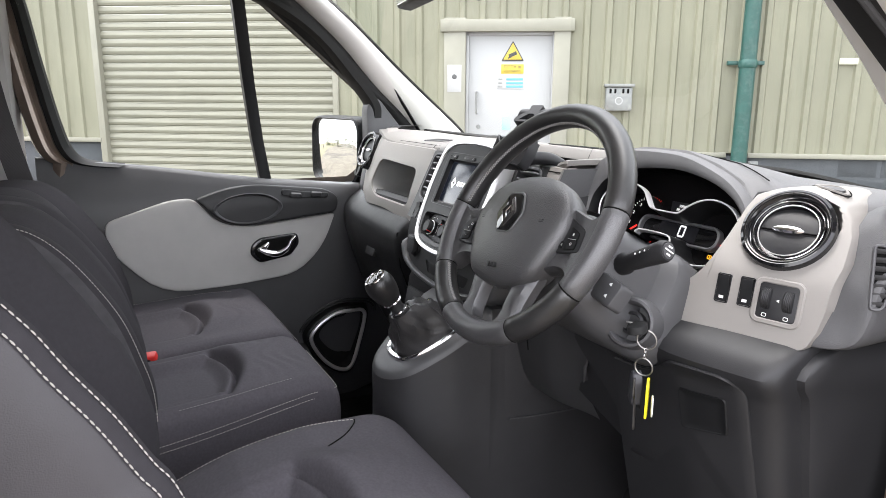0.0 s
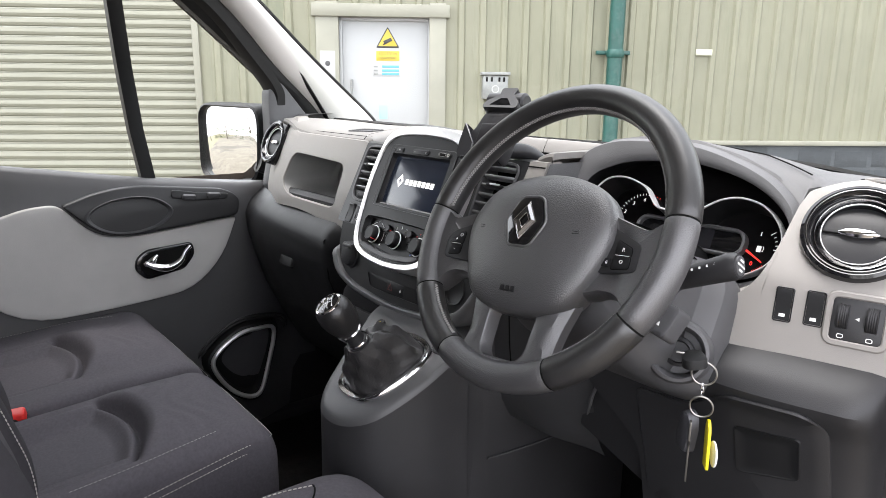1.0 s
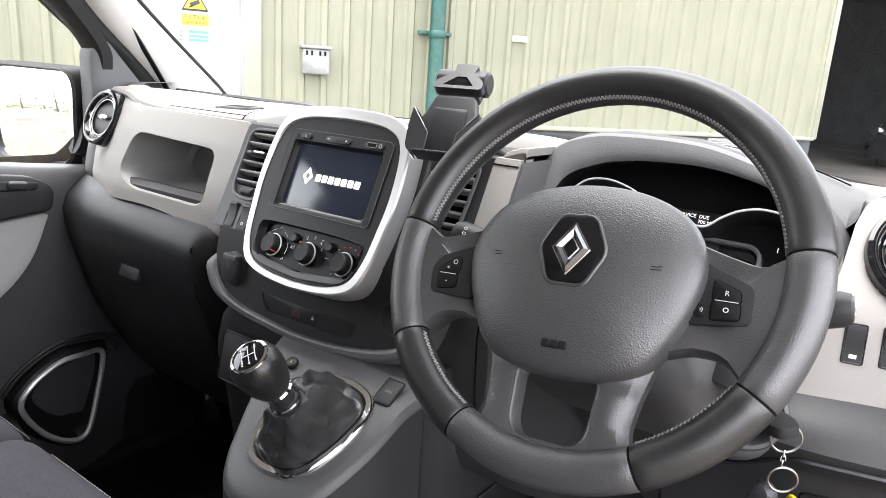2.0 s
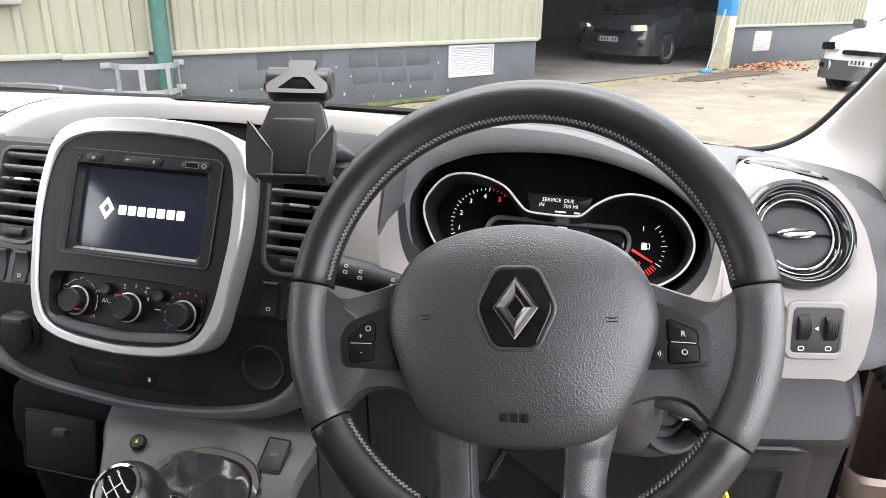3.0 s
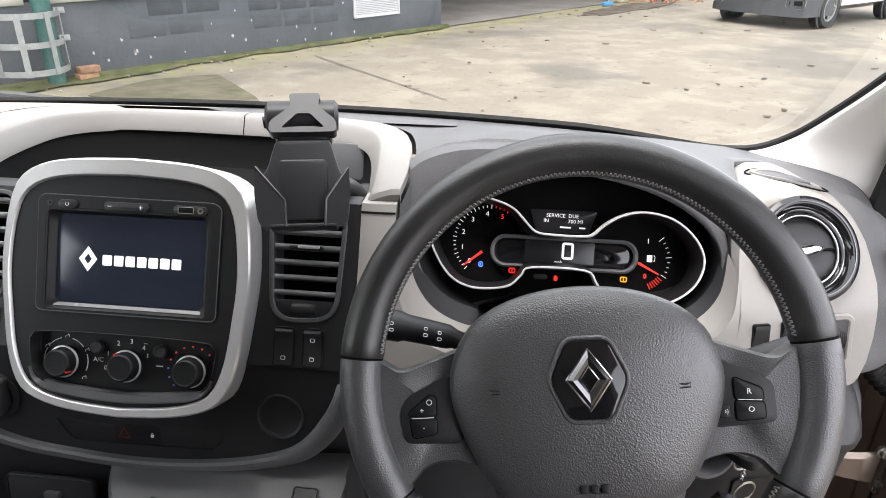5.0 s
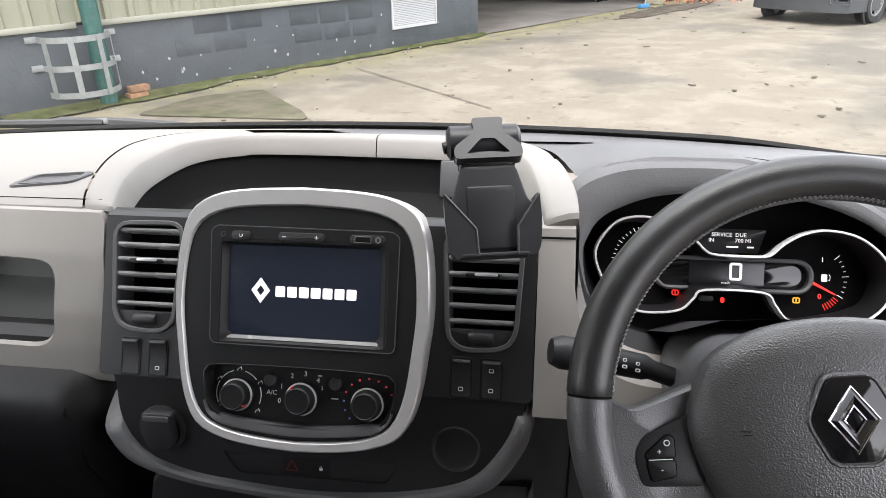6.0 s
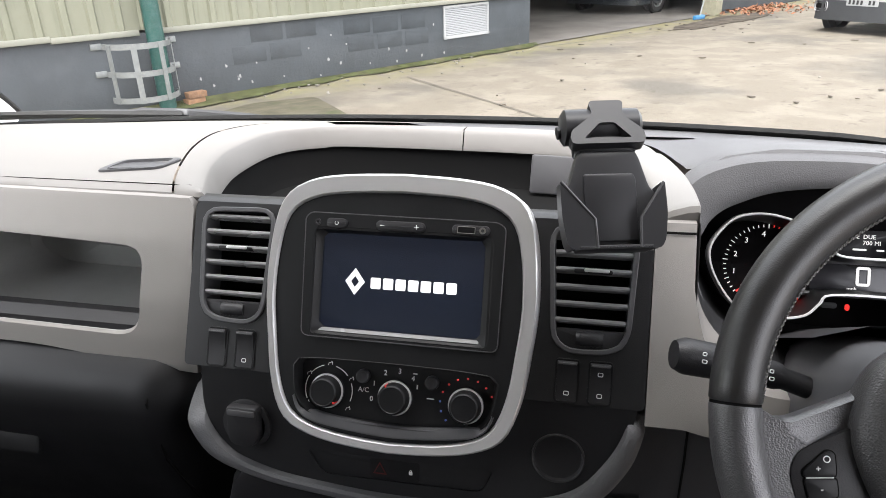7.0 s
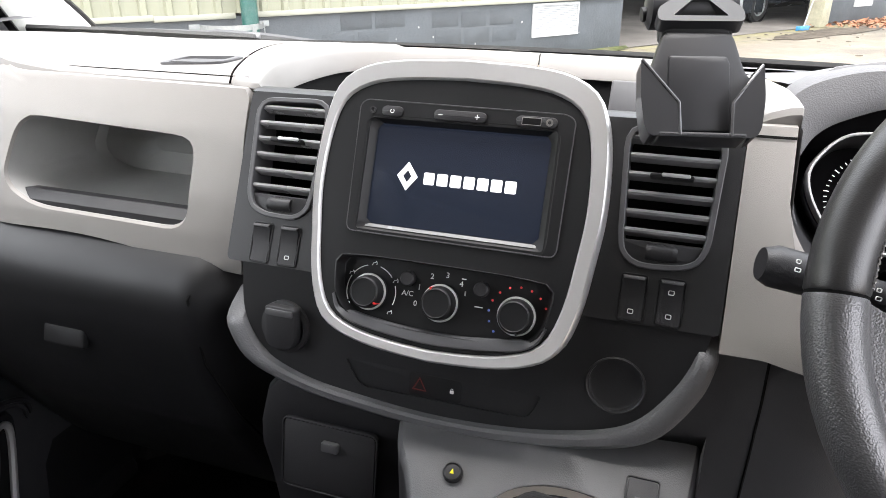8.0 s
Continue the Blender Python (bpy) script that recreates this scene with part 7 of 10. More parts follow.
ventL = rpoly([(-0.207, 0.040), (-0.145, 0.037), (-0.138, 0.148), (-0.212, 0.146)], [0.022, 0.022, 0.016, 0.016])
ventR = [(-x - 0.003, y) for x, y in reversed(ventL)]
g = G()
up = rpoly([(-0.223, -0.010), (0.223, -0.010), (0.2235, 0.155), (-0.2235, 0.155)], 0.006)
g.holed(PS, up, [ventL, ventR], -0.006, 0.0)
g.rows([[PS @ Vector((x, 0.155, 0)) for x in span(-0.2235, 0.2235, 9)], [PS @ Vector((x, 0.160, -0.006)) for x in span(-0.2235, 0.2235, 9)], [Vector((x, 1.056, 1.302)) for x in span(-0.2235, 0.2235, 9)], [Vector((x, 1.063, 1.297)) for x in span(-0.2235, 0.2235, 9)], [Vector((x, 1.066, 1.24)) for x in span(-0.2235, 0.2235, 9)]], False)
part("upper_fascia", g, VENT_PANEL, stack, "satin black vent panel")
low_o = rpoly([(-0.205, 0.076), (-0.205, 0.018), (-0.17, -0.022), (-0.09, -0.040), (0.0, -0.046), (0.08, -0.040), (0.155, -0.026), (0.195, 0.010), (0.2135, 0.050), (0.218, 0.078)], [0.004, 0.05, 0.05, 0.08, 0.1, 0.08, 0.05, 0.05, 0.02, 0.004], 6)
haz = rpoly([(-0.093, -0.003), (0.092, -0.003), (0.083, -0.026), (-0.078, -0.028)][::-1], [0.010, 0.010, 0.004, 0.004])
lid_hole = disc(0.024, 28, 0.151, 0.0195)
g = G()
g.holed(PL, low_o, [haz, lid_hole], -0.004, 0.0)
part("lower_fascia", g, FASCIA, stack, "black lower fascia")
g = G()
g.plate(PL, [(x * 1.06, -0.015 + (y + 0.015) * 1.15) for x, y in haz], -0.010, -0.0016, 0.0005)
hz = part("hazard_strip", g, FASCIA, stack, "black switch strip")
g = G()
o = [(-0.007, -0.006), (0.007, -0.006), (0.0, 0.007)]
g.ring(PL @ Matrix.Translation((-0.019, -0.015, -0.0014)), o, inset(o, 0.0022), 0, 0.0006, 0.0001)
part("hazard_triangle", g, RED_MARK, hz)
g = G()
g.plate(PL @ Matrix.Translation((0.012, -0.0165, -0.0014)), rrect(0.0036, 0.0032, 0.0008), 0, 0.0006, 0.0001)
g.tube([PL @ Vector((0.012 + 0.0011 * math.cos(a), -0.0150 + 0.0018 * math.sin(a), -0.0010)) for a in span(0, math.pi, 7)], 0.0003, 5)
part("lock_symbol", g, WHITE_MARK, hz)
g = G()
g.plate(PL @ Matrix.Translation((-0.004, -0.0155, -0.0016)), rrect(0.050, 0.021, 0.003), 0, 0.0003, 0.0001)
part("switch_outline", g, DARK, hz)
# blank round plug
g = G()
g.spin(PL @ Matrix.Translation((0.151, 0.0195, 0)), [(0.0245, -0.004), (0.0245, 0.0012), (0.0235, 0.002), (0.0222, 0.0012), (0.0215, -0.002), (0.019, -0.003), (0.0, -0.003)], 36)
part("blank_plug", g, BLACK, stack, "round black blanking plug")
# lighter socket cap
g = G()
f = PL @ Matrix.Translation((-0.157, 0.017, 0))
g.spin(f, [(0.026, -0.001), (0.0255, 0.003), (0.021, 0.004), (0.019, 0.001)], 32)
part("socket_rim", g, BLACK, stack)
g = G()
o = rpoly([(-0.0165, -0.020), (0.0165, -0.020), (0.0170, 0.022), (-0.0170, 0.022)], [0.014, 0.014, 0.005, 0.005])
g.plate(f, o, 0.0, 0.013, 0.003)
cap = part("socket_cap", g, BLACK, stack, "black flip cap of the power socket")
g = G()
g.plate(f @ Matrix.Translation((0, 0.0165, 0.013)), rrect(0.029, 0.006, 0.002), 0, 0.0012, 0.0004)
part("cap_lip", g, GREY, cap)
# raised band round the foot of the stack
band_o = curve_pts([(-0.241, 0.050), (-0.239, 0.040), (-0.232, 0.018), (-0.205, -0.024), (-0.15, -0.044), (-0.08, -0.053), (0.0, -0.057), (0.08, -0.052), (0.15, -0.040), (0.19, -0.022), (0.216, 0.014), (0.2255, 0.045), (0.2275, 0.070)], 6, False)
band_i = curve_pts([(-0.208, 0.056), (-0.206, 0.046), (-0.203, 0.025), (-0.182, -0.010), (-0.135, -0.029), (-0.075, -0.037), (0.0, -0.041), (0.075, -0.036), (0.135, -0.024), (0.17, -0.008), (0.194, 0.022), (0.207, 0.050), (0.210, 0.074)], 6, False)
g = G()
rr = []
for u, d in ((-0.55, -0.085), (-0.35, -0.05), (-0.12, -0.026), (0.0, -0.010), (0.12, 0.001), (0.4, 0.007), (0.75, 0.008), (0.92, 0.006), (1.0, 0.0), (1.01, -0.004)):
    rr.append([PL @ Vector((a[0] + (b[0] - a[0]) * u, a[1] + (b[1] - a[1]) * u, d - (0.045 * smooth_step(0.006, 0.044, a[1]) if a[0] < 0 else 0.018 * smooth_step(0.048, 0.068, a[1])))) for a, b in zip(band_o, band_i)])
g.rows(rr, False)
part("stack_band", g, material("dark grey grained trim", (0.100, 0.101, 0.104), 0.5, bump=(600, 0.5, "grain"), vary=(9, 0.1)), stack, "raised dark grey band")

# silver bezel and control panel
sil = curve_pts([(0.0, 0.1445), (0.055, 0.142), (0.090, 0.1355), (0.1135, 0.119), (0.1235, 0.087), (0.1272, 0.035), (0.1235, -0.010), (0.117, -0.055), (0.104, -0.086), (0.080, -0.100), (0.045, -0.107), (0.0, -0.110)], 5, False)
sil = [(x, y) for x, y in sil] + [(-x, y) for x, y in reversed(sil[1:-1])]
sil = sil[::-1]
sil = by_angle(sil, 96, 0, 0.015)
inn = [(x * (0.930 if x < 0 else 0.892), 0.0135 + (y - 0.015) * (0.876 if y > 0.015 else 0.905)) for x, y in sil]
g = G()
rr = []
for o, dz in ((sil, -0.045), (sil, -0.001), (inset(sil, 0.0008), 0.0020), (inset(sil, 0.0022), 0.0034), (inset(inn, -0.0016), 0.0030), (inn, 0.0012), (inset(inn, 0.0006), -0.004)):
    rr.append([PC @ Vector((x, y, dz)) for x, y in o])
g.rows(rr, True)
part("silver_bezel", g, SILVER, stack, "satin silver bezel")
# sloping lip at the foot of the knob recess, greyed to imitate soft reflection
lo_ = curve_pts([(-0.094, -0.066), (-0.088, -0.079), (-0.072, -0.0875), (-0.035, -0.0925), (0.0, -0.0945), (0.035, -0.0925), (0.072, -0.0875), (0.088, -0.079), (0.094, -0.066)], 5, False)
g = G()
g.rows([[PC @ Vector((x * k, y + dy * (1 - 0.8 * smooth_step(0.07, 0.094, abs(x))), dz)) for x, y in lo_] for k, dy, dz in ((0.985, 0.0095, -0.004), (0.985, 0.0090, 0.0006), (0.995, 0.0015, 0.0036), (1.0, 0.0, 0.0034), (1.01, -0.001, 0.000))], False)
part("recess_lip_sheen", g, GREY, stack, "lip below the climate knobs, greyed as a soft reflection")
scr = rrect(0.153, 0.088, 0.002, cx=0.0005, cy=0.0433)
hv = rpoly([(-0.096, -0.030), (-0.060, -0.0285), (0.0, -0.028), (0.06, -0.0285), (0.098, -0.031), (0.092, -0.070), (0.078, -0.084), (0.0, -0.0865), (-0.075, -0.083), (-0.092, -0.068)][::-1], [0.012, 0.02, 0.02, 0.02, 0.012, 0.02, 0.02, 0.08, 0.02, 0.02][::-1])
g = G()
g.holed(PC, inset(inn, 0.0004), [rrect(0.164, 0.097, 0.004, cx=0.001, cy=0.042), hv], -0.004, 0.0)
part("control_panel", g, DARK, stack, "matt black control panel")
# media unit
unit_o = rpoly([(-0.090, -0.009), (0.094, -0.0095), (0.0955, 0.100), (0.088, 0.1045), (-0.086, 0.1055), (-0.0915, 0.101)], 0.007)
g = G()
hole_s = rrect(0.166, 0.099, 0.004, cx=0.001, cy=0.042)
g.holed(PC, unit_o, [inset(hole_s, 0.001)], 0.0, 0.0014)
unit = part("media_unit", g, DARK, stack, "black touch-screen media unit")
g = G()
a, b = by_angle(hole_s, 80, 0.001, 0.043), by_angle(scr, 80, 0.001, 0.043)
g.rows([[PC @ Vector((x, y, 0.0016)) for x, y in inset(a, -0.0015)], [PC @ Vector((x, y, 0.001)) for x, y in a], [PC @ Vector((x, y, -0.007)) for x, y in b]], True)
part("screen_bevel", g, DARK, unit)
g = G()
g.add([PC @ Vector(p) for p in ((-0.0745, -0.0038, -0.0020), (0.0765, -0.0038, -0.0020), (0.0760, -0.0010, -0.0058), (-0.0745, -0.0010, -0.0058))], [(0, 1, 2, 3)])
part("screen_sill", g, SLAT, unit, "bright lower screen edge")
g = G()
g.plate(PC, scr, -0.012, -0.0072, 0.0003)
dispm = part("screen", g, SCREEN, unit, "dark lit display")
g = G()
g.tube([PC @ Vector((x, y, 0.0013)) for x, y in unit_o], 0.0006, 5, True)
part("unit_edge", g, GREY, unit)
# maker's start-up mark, drawn as plain shapes
lg = PC @ Matrix.Translation((-0.043, 0.0435, -0.0070))
o = [(0, -0.0125), (0.0095, 0), (0, 0.0125), (-0.0095, 0)]
g = G()
g.ring(lg, o, [(x * 0.42, y * 0.42) for x, y in o], 0, 0.0003, 0.0001)
part("start_up_mark", g, SCREEN_GLOW, dispm)
for i in range(7):
    g = G()
    g.plate(PC @ Matrix.Translation((-0.0230 + i * 0.0119, 0.0430, -0.0070)), rrect(0.0097, 0.0104, 0.0014), 0, 0.0003, 0.0001)
    part("start_up_bar", g, SCREEN_GLOW, dispm)
# keys along the top of the unit
for u, w in ((-0.0605, 0.020), (0.0, 0.046), (0.0645, 0.034)):
    g = G()
    g.plate(PC @ Matrix.Translation((u, 0.0965, 0.0014)), rrect(w, 0.0088, 0.0044), 0, 0.0022, 0.001)
    k = part("key", g, BLACK, unit, "black media key")
    g = G()
    if w < 0.03:
        g.tube([PC @ Vector((u + 0.0016 * math.cos(a), 0.0965 + 0.0016 * math.sin(a), 0.0037)) for a in span(2.2, 7.2, 10)], 0.0003, 4)
    elif w > 0.04:
        g.plate(PC @ Matrix.Translation((u - 0.017, 0.0965, 0.0036)), rrect(0.004, 0.0006, 0.0002), 0, 0.0002, 0.0001)
        g.plate(PC @ Matrix.Translation((u + 0.015, 0.0965, 0.0036)), rrect(0.004, 0.0006, 0.0002), 0, 0.0002, 0.0001)
        g.plate(PC @ Matrix.Translation((u + 0.015, 0.0965, 0.0036)), rrect(0.0006, 0.004, 0.0002), 0, 0.0002, 0.0001)
    else:
        g.plate(PC @ Matrix.Translation((u - 0.004, 0.0965, 0.0034)), rrect(0.015, 0.0052, 0.0006), 0, 0.0004, 0.0001)
    part("key_mark", g, WHITE_MARK if w != 0.034 else VOID, k)
    if w == 0.034:
        o = rrect(0.016, 0.0062, 0.0008)
        g = G()
        g.ring(PC @ Matrix.Translation((u - 0.004, 0.0965, 0.0036)), o, inset(o, 0.0005), 0, 0.0003, 0.0001)
        part("socket_edge", g, STEEL, k)
        g = G()
        g.spin(PC @ Matrix.Translation((u + 0.0105, 0.0965, 0.0036)), [(0.0030, 0), (0.0030, 0.0004), (0.0016, 0.0004), (0.0014, 0)], 18)
        part("jack", g, STEEL, k)
g = G()
g.spin(PC @ Matrix.Translation((-0.0795, 0.0968, 0.0014)), [(0.0030, 0), (0.0030, 0.0008), (0.0018, 0.0008), (0.0012, 0.0)], 18)
part("eject_hole", g, BLACK, unit)

# heater controls
heat = thing("heater_controls", "black heater panel with three rotary knobs", "heater controls", (0, 0.94, 1.13))
g = G()
hi = by_angle(hv, 80, 0, -0.06)
rr = [[PC @ Vector((0.0 + x * t, -0.06 + (y + 0.06) * t, d)) for x, y in hi] for t, d in ((1.012, 0.0012), (1.0, 0.0016), (0.99, 0.0), (0.975, -0.009), (0.96, -0.0105), (0.5, -0.0105), (0.05, -0.0105))]
g.rows(rr, True, False, True)
part("recess", g, DARK, heat, "black recess")
KN = [(-0.0635, -0.060), (0.0020, -0.060), (0.0680, -0.0605)]
for i, (u, v_) in enumerate(KN):
    f = PC @ Matrix.Translation((u, v_, -0.0105))
    g = G()
    prof = [(0.0158, 0.0), (0.0156, 0.004), (0.0146, 0.006), (0.0138, 0.0140), (0.0130, 0.0162), (0.0118, 0.0170), (0.0112, 0.0164), (0.0, 0.0160)]
    g.spin(f, prof, 36)
    kb = part("knob", g, DARK, heat, "black rotary knob")
    g = G()
    g.spin(f, [(0.0160, 0.0045), (0.0162, 0.0052), (0.0157, 0.0060), (0.0146, 0.0062)], 36)
    part("knob_ring", g, SILVER, kb, "thin silver ring")
    g = G()
    a = radians((-38, 118, -75)[i])
    g.box(f @ Matrix.Rotation(a, 4, "Z") @ Matrix.Translation((0.0130, 0, 0.0105)), 0.0035, 0.0016, 0.012, 0.0004)
    part("pointer", g, RED_PLASTIC if i < 2 else BLACK, kb)
    if i == 2:
        for k in range(13):
            a = radians(222 - k * 22)
            g = G()
            g.plate(PC @ Matrix.Translation((u + 0.0245 * math.cos(a), v_ + 0.0235 * math.sin(a), -0.0104)), disc(0.0010 if k < 12 else 0.0017, 12), 0, 0.0006, 0.0002)
            part("scale_dot", g, BLUE_LED if k < 3 else (RED_LED if k < 12 else RED_GLOW), heat)
    if i == 0:
        g = G()
        for a0, a1 in ((205, 150), (140, 105), (75, 40), (20, -22)):
            g.tube([PC @ Vector((u + 0.0232 * math.cos(radians(a)), v_ + 0.0232 * math.sin(radians(a)), -0.0102)) for a in span(a0, a1, 10)], 0.00045, 4)
        part("scale_arc", g, WHITE_MARK, heat)
        for a in (213, 145, 90, 30, -38):
            g = G()
            q_ = PC @ Matrix.Translation((u + 0.0250 * math.cos(radians(a)), v_ + 0.0250 * math.sin(radians(a)), -0.0102))
            g.tube([q_ @ Vector(w_) for w_ in ((-0.002, -0.002, 0), (-0.0012, 0.0002, 0), (0.0008, 0.0006, 0), (0.0014, 0.002, 0))], 0.00035, 4)
            g.tube([q_ @ Vector(w_) for w_ in ((0.0014, 0.002, 0), (0.0022, 0.0004, 0), (0.0022, -0.0012, 0))], 0.00035, 4)
            part("airflow_symbol", g, WHITE_MARK, heat)
    if i == 1:
        for ch, a in (("0", 190), ("1", 155), ("2", 118), ("3", 84), ("4", 50)):
            lettering(ch, 0.0068, PC @ Matrix.Translation((u + 0.0238 * math.cos(radians(a)), v_ + 0.0238 * math.sin(radians(a)), -0.0104)), WHITE_MARK, heat)
for u, s in ((-0.030, "A/C"), (0.0355, "")):
    g = G()
    g.spin(PC @ Matrix.Translation((u, -0.0435, -0.0105)), [(0.0066, 0), (0.0064, 0.005), (0.0052, 0.006), (0.0, 0.0056)], 22)
    part("push_button", g, BLACK, heat)
    if s:
        lettering(s, 0.0065, PC @ Matrix.Translation((u + 0.0005, -0.0565, -0.0104)), WHITE_MARK, heat)
    else:
        g = G()
        g.box(PC @ Matrix.Translation((u - 0.001, -0.0585, -0.0103)), 0.007, 0.0010, 0.0004, 0.0001)
        g.box(PC @ Matrix.Translation((u - 0.014, -0.049, -0.0103)), 0.0012, 0.004, 0.0004, 0.0001)
        g.box(PC @ Matrix.Translation((u - 0.0165, -0.0372, -0.0103)), 0.004, 0.0010, 0.0004, 0.0001)
        part("air_symbol", g, WHITE_MARK, heat)


# ---- air vents ----
def centre_vent(sx):
    v = thing("centre_air_vent", "black slatted air vent with chrome-tipped tab", "air vent", (sx * 0.176, 1.0, 1.2), "centre air vents")
    o = ventL if sx < 0 else ventR
    c = (sum(p[0] for p in o) / len(o), sum(p[1] for p in o) / len(o))
    q = by_angle(o, 64, *c)
    g = G()
    g.ring(PS, inset(q, -0.0035), inset(q, 0.0012), -0.001, 0.0026, 0.0008, -0.03)
    part("rim", g, GREY, v, "dark grey rim")
    g = G()
    g.rows([[PS @ Vector((x, y, z)) for x, y in q] for z in (0, -0.045)], True, False, True)
    part("duct", g, VOID, v)
    y0, y1 = 0.064, 0.140
    for k in range(6):
        y = y0 + (y1 - y0) * k / 5
        w = 0.062 + 0.008 * (y - y0) / (y1 - y0)
        g = G()
        prof = [(-0.0075, -0.0036), (0.0034, -0.0014), (0.0046, 0.0004), (0.0042, 0.0020), (0.0026, 0.0028), (-0.0075, 0.0006)]
        g.rows([[PS @ Vector((c[0] + sgn * w / 2, y + b * 1.0, a * 1.0 - 0.004)) for a, b in prof] for sgn in (-1, 1)], True, True, True)
        part("slat", g, SLAT, v)
    g = G()
    g.box(PS @ Matrix.Translation((c[0], 0.109, 0.0015)), 0.034, 0.0042, 0.010, 0.0012)
    t = part("tab", g, DARK, v)
    g = G()
    g.box(PS @ Matrix.Translation((c[0] + 0.003, 0.1100, 0.0062)), 0.022, 0.0030, 0.004, 0.0009)
    part("tab_tip", g, SATIN, t, "chrome strip")
    g = G()
    g.plate(PS, rpoly([(c[0] - 0.031, 0.0395), (c[0] + 0.031, 0.0385), (c[0] + 0.033, 0.057), (c[0] - 0.033, 0.057)], [0.016, 0.016, 0.002, 0.002]), -0.01, -0.0015, 0.001)
    ft = part("foot_plate", g, BLACK, v)
    g = G()
    f = PS @ Matrix.Translation((c[0], 0.0485, -0.003)) @ Matrix.Rotation(radians(90), 4, "Y")
    g.spin(f @ Matrix.Translation((0, 0, -0.012)), [(0.0, 0), (0.006, 0.0), (0.0064, 0.003)] + [(0.0064 + 0.0006 * (j % 2), 0.003 + j * 0.0018) for j in range(1, 11)] + [(0.006, 0.024), (0, 0.024)], 28)
    part("thumb_wheel", g, BLACK, ft)
    return v


centre_vent(-1)
centre_vent(1)
# switches below the vents
for u, mark in ((-0.188, 0), (-0.158, 1), (0.155, 1), (0.184, 2)):
    sw = thing("rocker_switch", "black rocker switch below the air vent", "switch", tuple(PS @ Vector((u, 0.0, 0))), "fascia switches")
    o = rrect(0.0185, 0.036, 0.002, cx=u, cy=0.0105)
    g = G()
    g.ring(PS, inset(o, -0.0016), o, -0.001, 0.0012, 0.0004)
    part("rim", g, DARK, sw)
    g = G()
    f = PS @ Matrix.Translation((u, 0.0105, 0))
    g.rows([[f @ Vector((x, y, z)) for y, z in ((-0.0175, -0.002), (-0.0175, 0.0014), (-0.004, 0.0004), (0.013, 0.0030), (0.0165, 0.0050), (0.0175, 0.0044), (0.0175, -0.002))] for x in (-0.0088, 0.0088)], True, True, True)
    part("rocker", g, BLACK, sw)
    g = G()
    g.box(f @ Matrix.Translation((0, 0.0155, 0.0052)), 0.0165, 0.0018, 0.0006, 0.0002)
    part("top_edge", g, GREY, sw)
    if mark:
        g = G()
        o = rrect(0.0048, 0.0040, 0.0012)
        for k in range(mark):
            g.ring(f @ Matrix.Translation((0, -0.011 + 0.019 * k, 0.0012 + 0.0008 * k)), o, inset(o, 0.0007), 0, 0.0005, 0.0001)
        part("symbol", g, WHITE_MARK, sw)


def round_vent(c, u, vv, sx):
    """The round end vent: a black dish, chrome ring and turned flap."""
    v = thing("round_air_vent", "round gloss black air vent with chrome rings, flap closed", "air vent", c, "round air vents")
    f = axes(c, u, vv) @ Matrix.Translation((0, 0, 0.009))
    g = G()
    g.spin(f, [(0.054, -0.020 if sx > 0 else -0.050), (0.0555, 0.003), (0.0545, 0.0075), (0.051, 0.0095), (0.0465, 0.0085), (0.0425, 0.003), (0.0400, -0.010)], 56)
    part("surround", g, PIANO, v, "gloss black surround")
    g = G()
    g.spin(f, [(0.0418, 0.0018), (0.0416, 0.0034), (0.0408, 0.0038), (0.0402, 0.0026), (0.0400, -0.004)], 56)
    part("outer_ring", g, CHROME, v, "thin chrome ring")
    g = G()
    g.spin(f, [(0.0492, 0.0088), (0.0489, 0.0102), (0.0481, 0.0102), (0.0478, 0.0086)], 56)
    part("edge_ring", g, DARK_CHROME, v, "fine satin ring")
    g = G()
    g.spin(f, [(0.0405, -0.004), (0.0370, 0.000), (0.0352, 0.0012), (0.0345, -0.003), (0.0345, -0.014)], 48)
    part("barrel", g, PIANO, v)
    g = G()
    g.spin(f, [(0.0361, 0.0008), (0.0358, 0.0020), (0.0350, 0.0020), (0.0347, 0.0004)], 48)
    part("inner_ring", g, SILVER, v, "silver inner ring")
    for s in (1, -1):
        g = G()
        rr = []
        for t in span(0.02, 1, 9):
            row = []
            for q in span(0, 180, 25):
                x, y = 0.0345 * t * math.cos(radians(q)), 0.0345 * t * math.sin(radians(q))
                row.append(f @ Vector((x, s * (y + 0.0012), -0.003 - 0.006 * (y / 0.0365) + 0.003 * math.sin(3.0 * y / 0.0365))))
            rr.append(row)
        g.rows(rr, False)
        part("flap", g, BLACK, v, "dark grey closing flap")
    g = G()
    rr = []
    for x in span(-0.019, 0.019, 13):
        w = 0.0052 * math.sqrt(max(0.02, 1 - (x / 0.0195) ** 2))
        rr.append([f @ Vector((x, w * math.cos(a) + 0.0004, 0.0015 + w * 0.9 * math.sin(a))) for a in span(0, 2 * math.pi * 0.92, 9)])
    g.rows(rr, True, True, True)
    part("tab", g, CHROME, v, "chrome tab")
    g = G()
    g.tube([f @ Vector((x, -0.0006, -0.0012)) for x in span(-0.034, 0.034, 5)], 0.0012, 6)
    part("hinge_line", g, VOID, v)
    return v


round_vent((0.6640, 1.0850, 1.2555), (1, 0.257, 0), (0, 0.763, 1), 1)
round_vent((-0.667, 1.052, 1.268), (1, 0.0, 0), (0, 0.40, 1), -1)


# switches on the driver's panel
def on_panel(x, z, out=0.0):
    return axes((x, driver_y(x, z) - out, z), (1, 0.25, 0), (0, 0.22, 1))


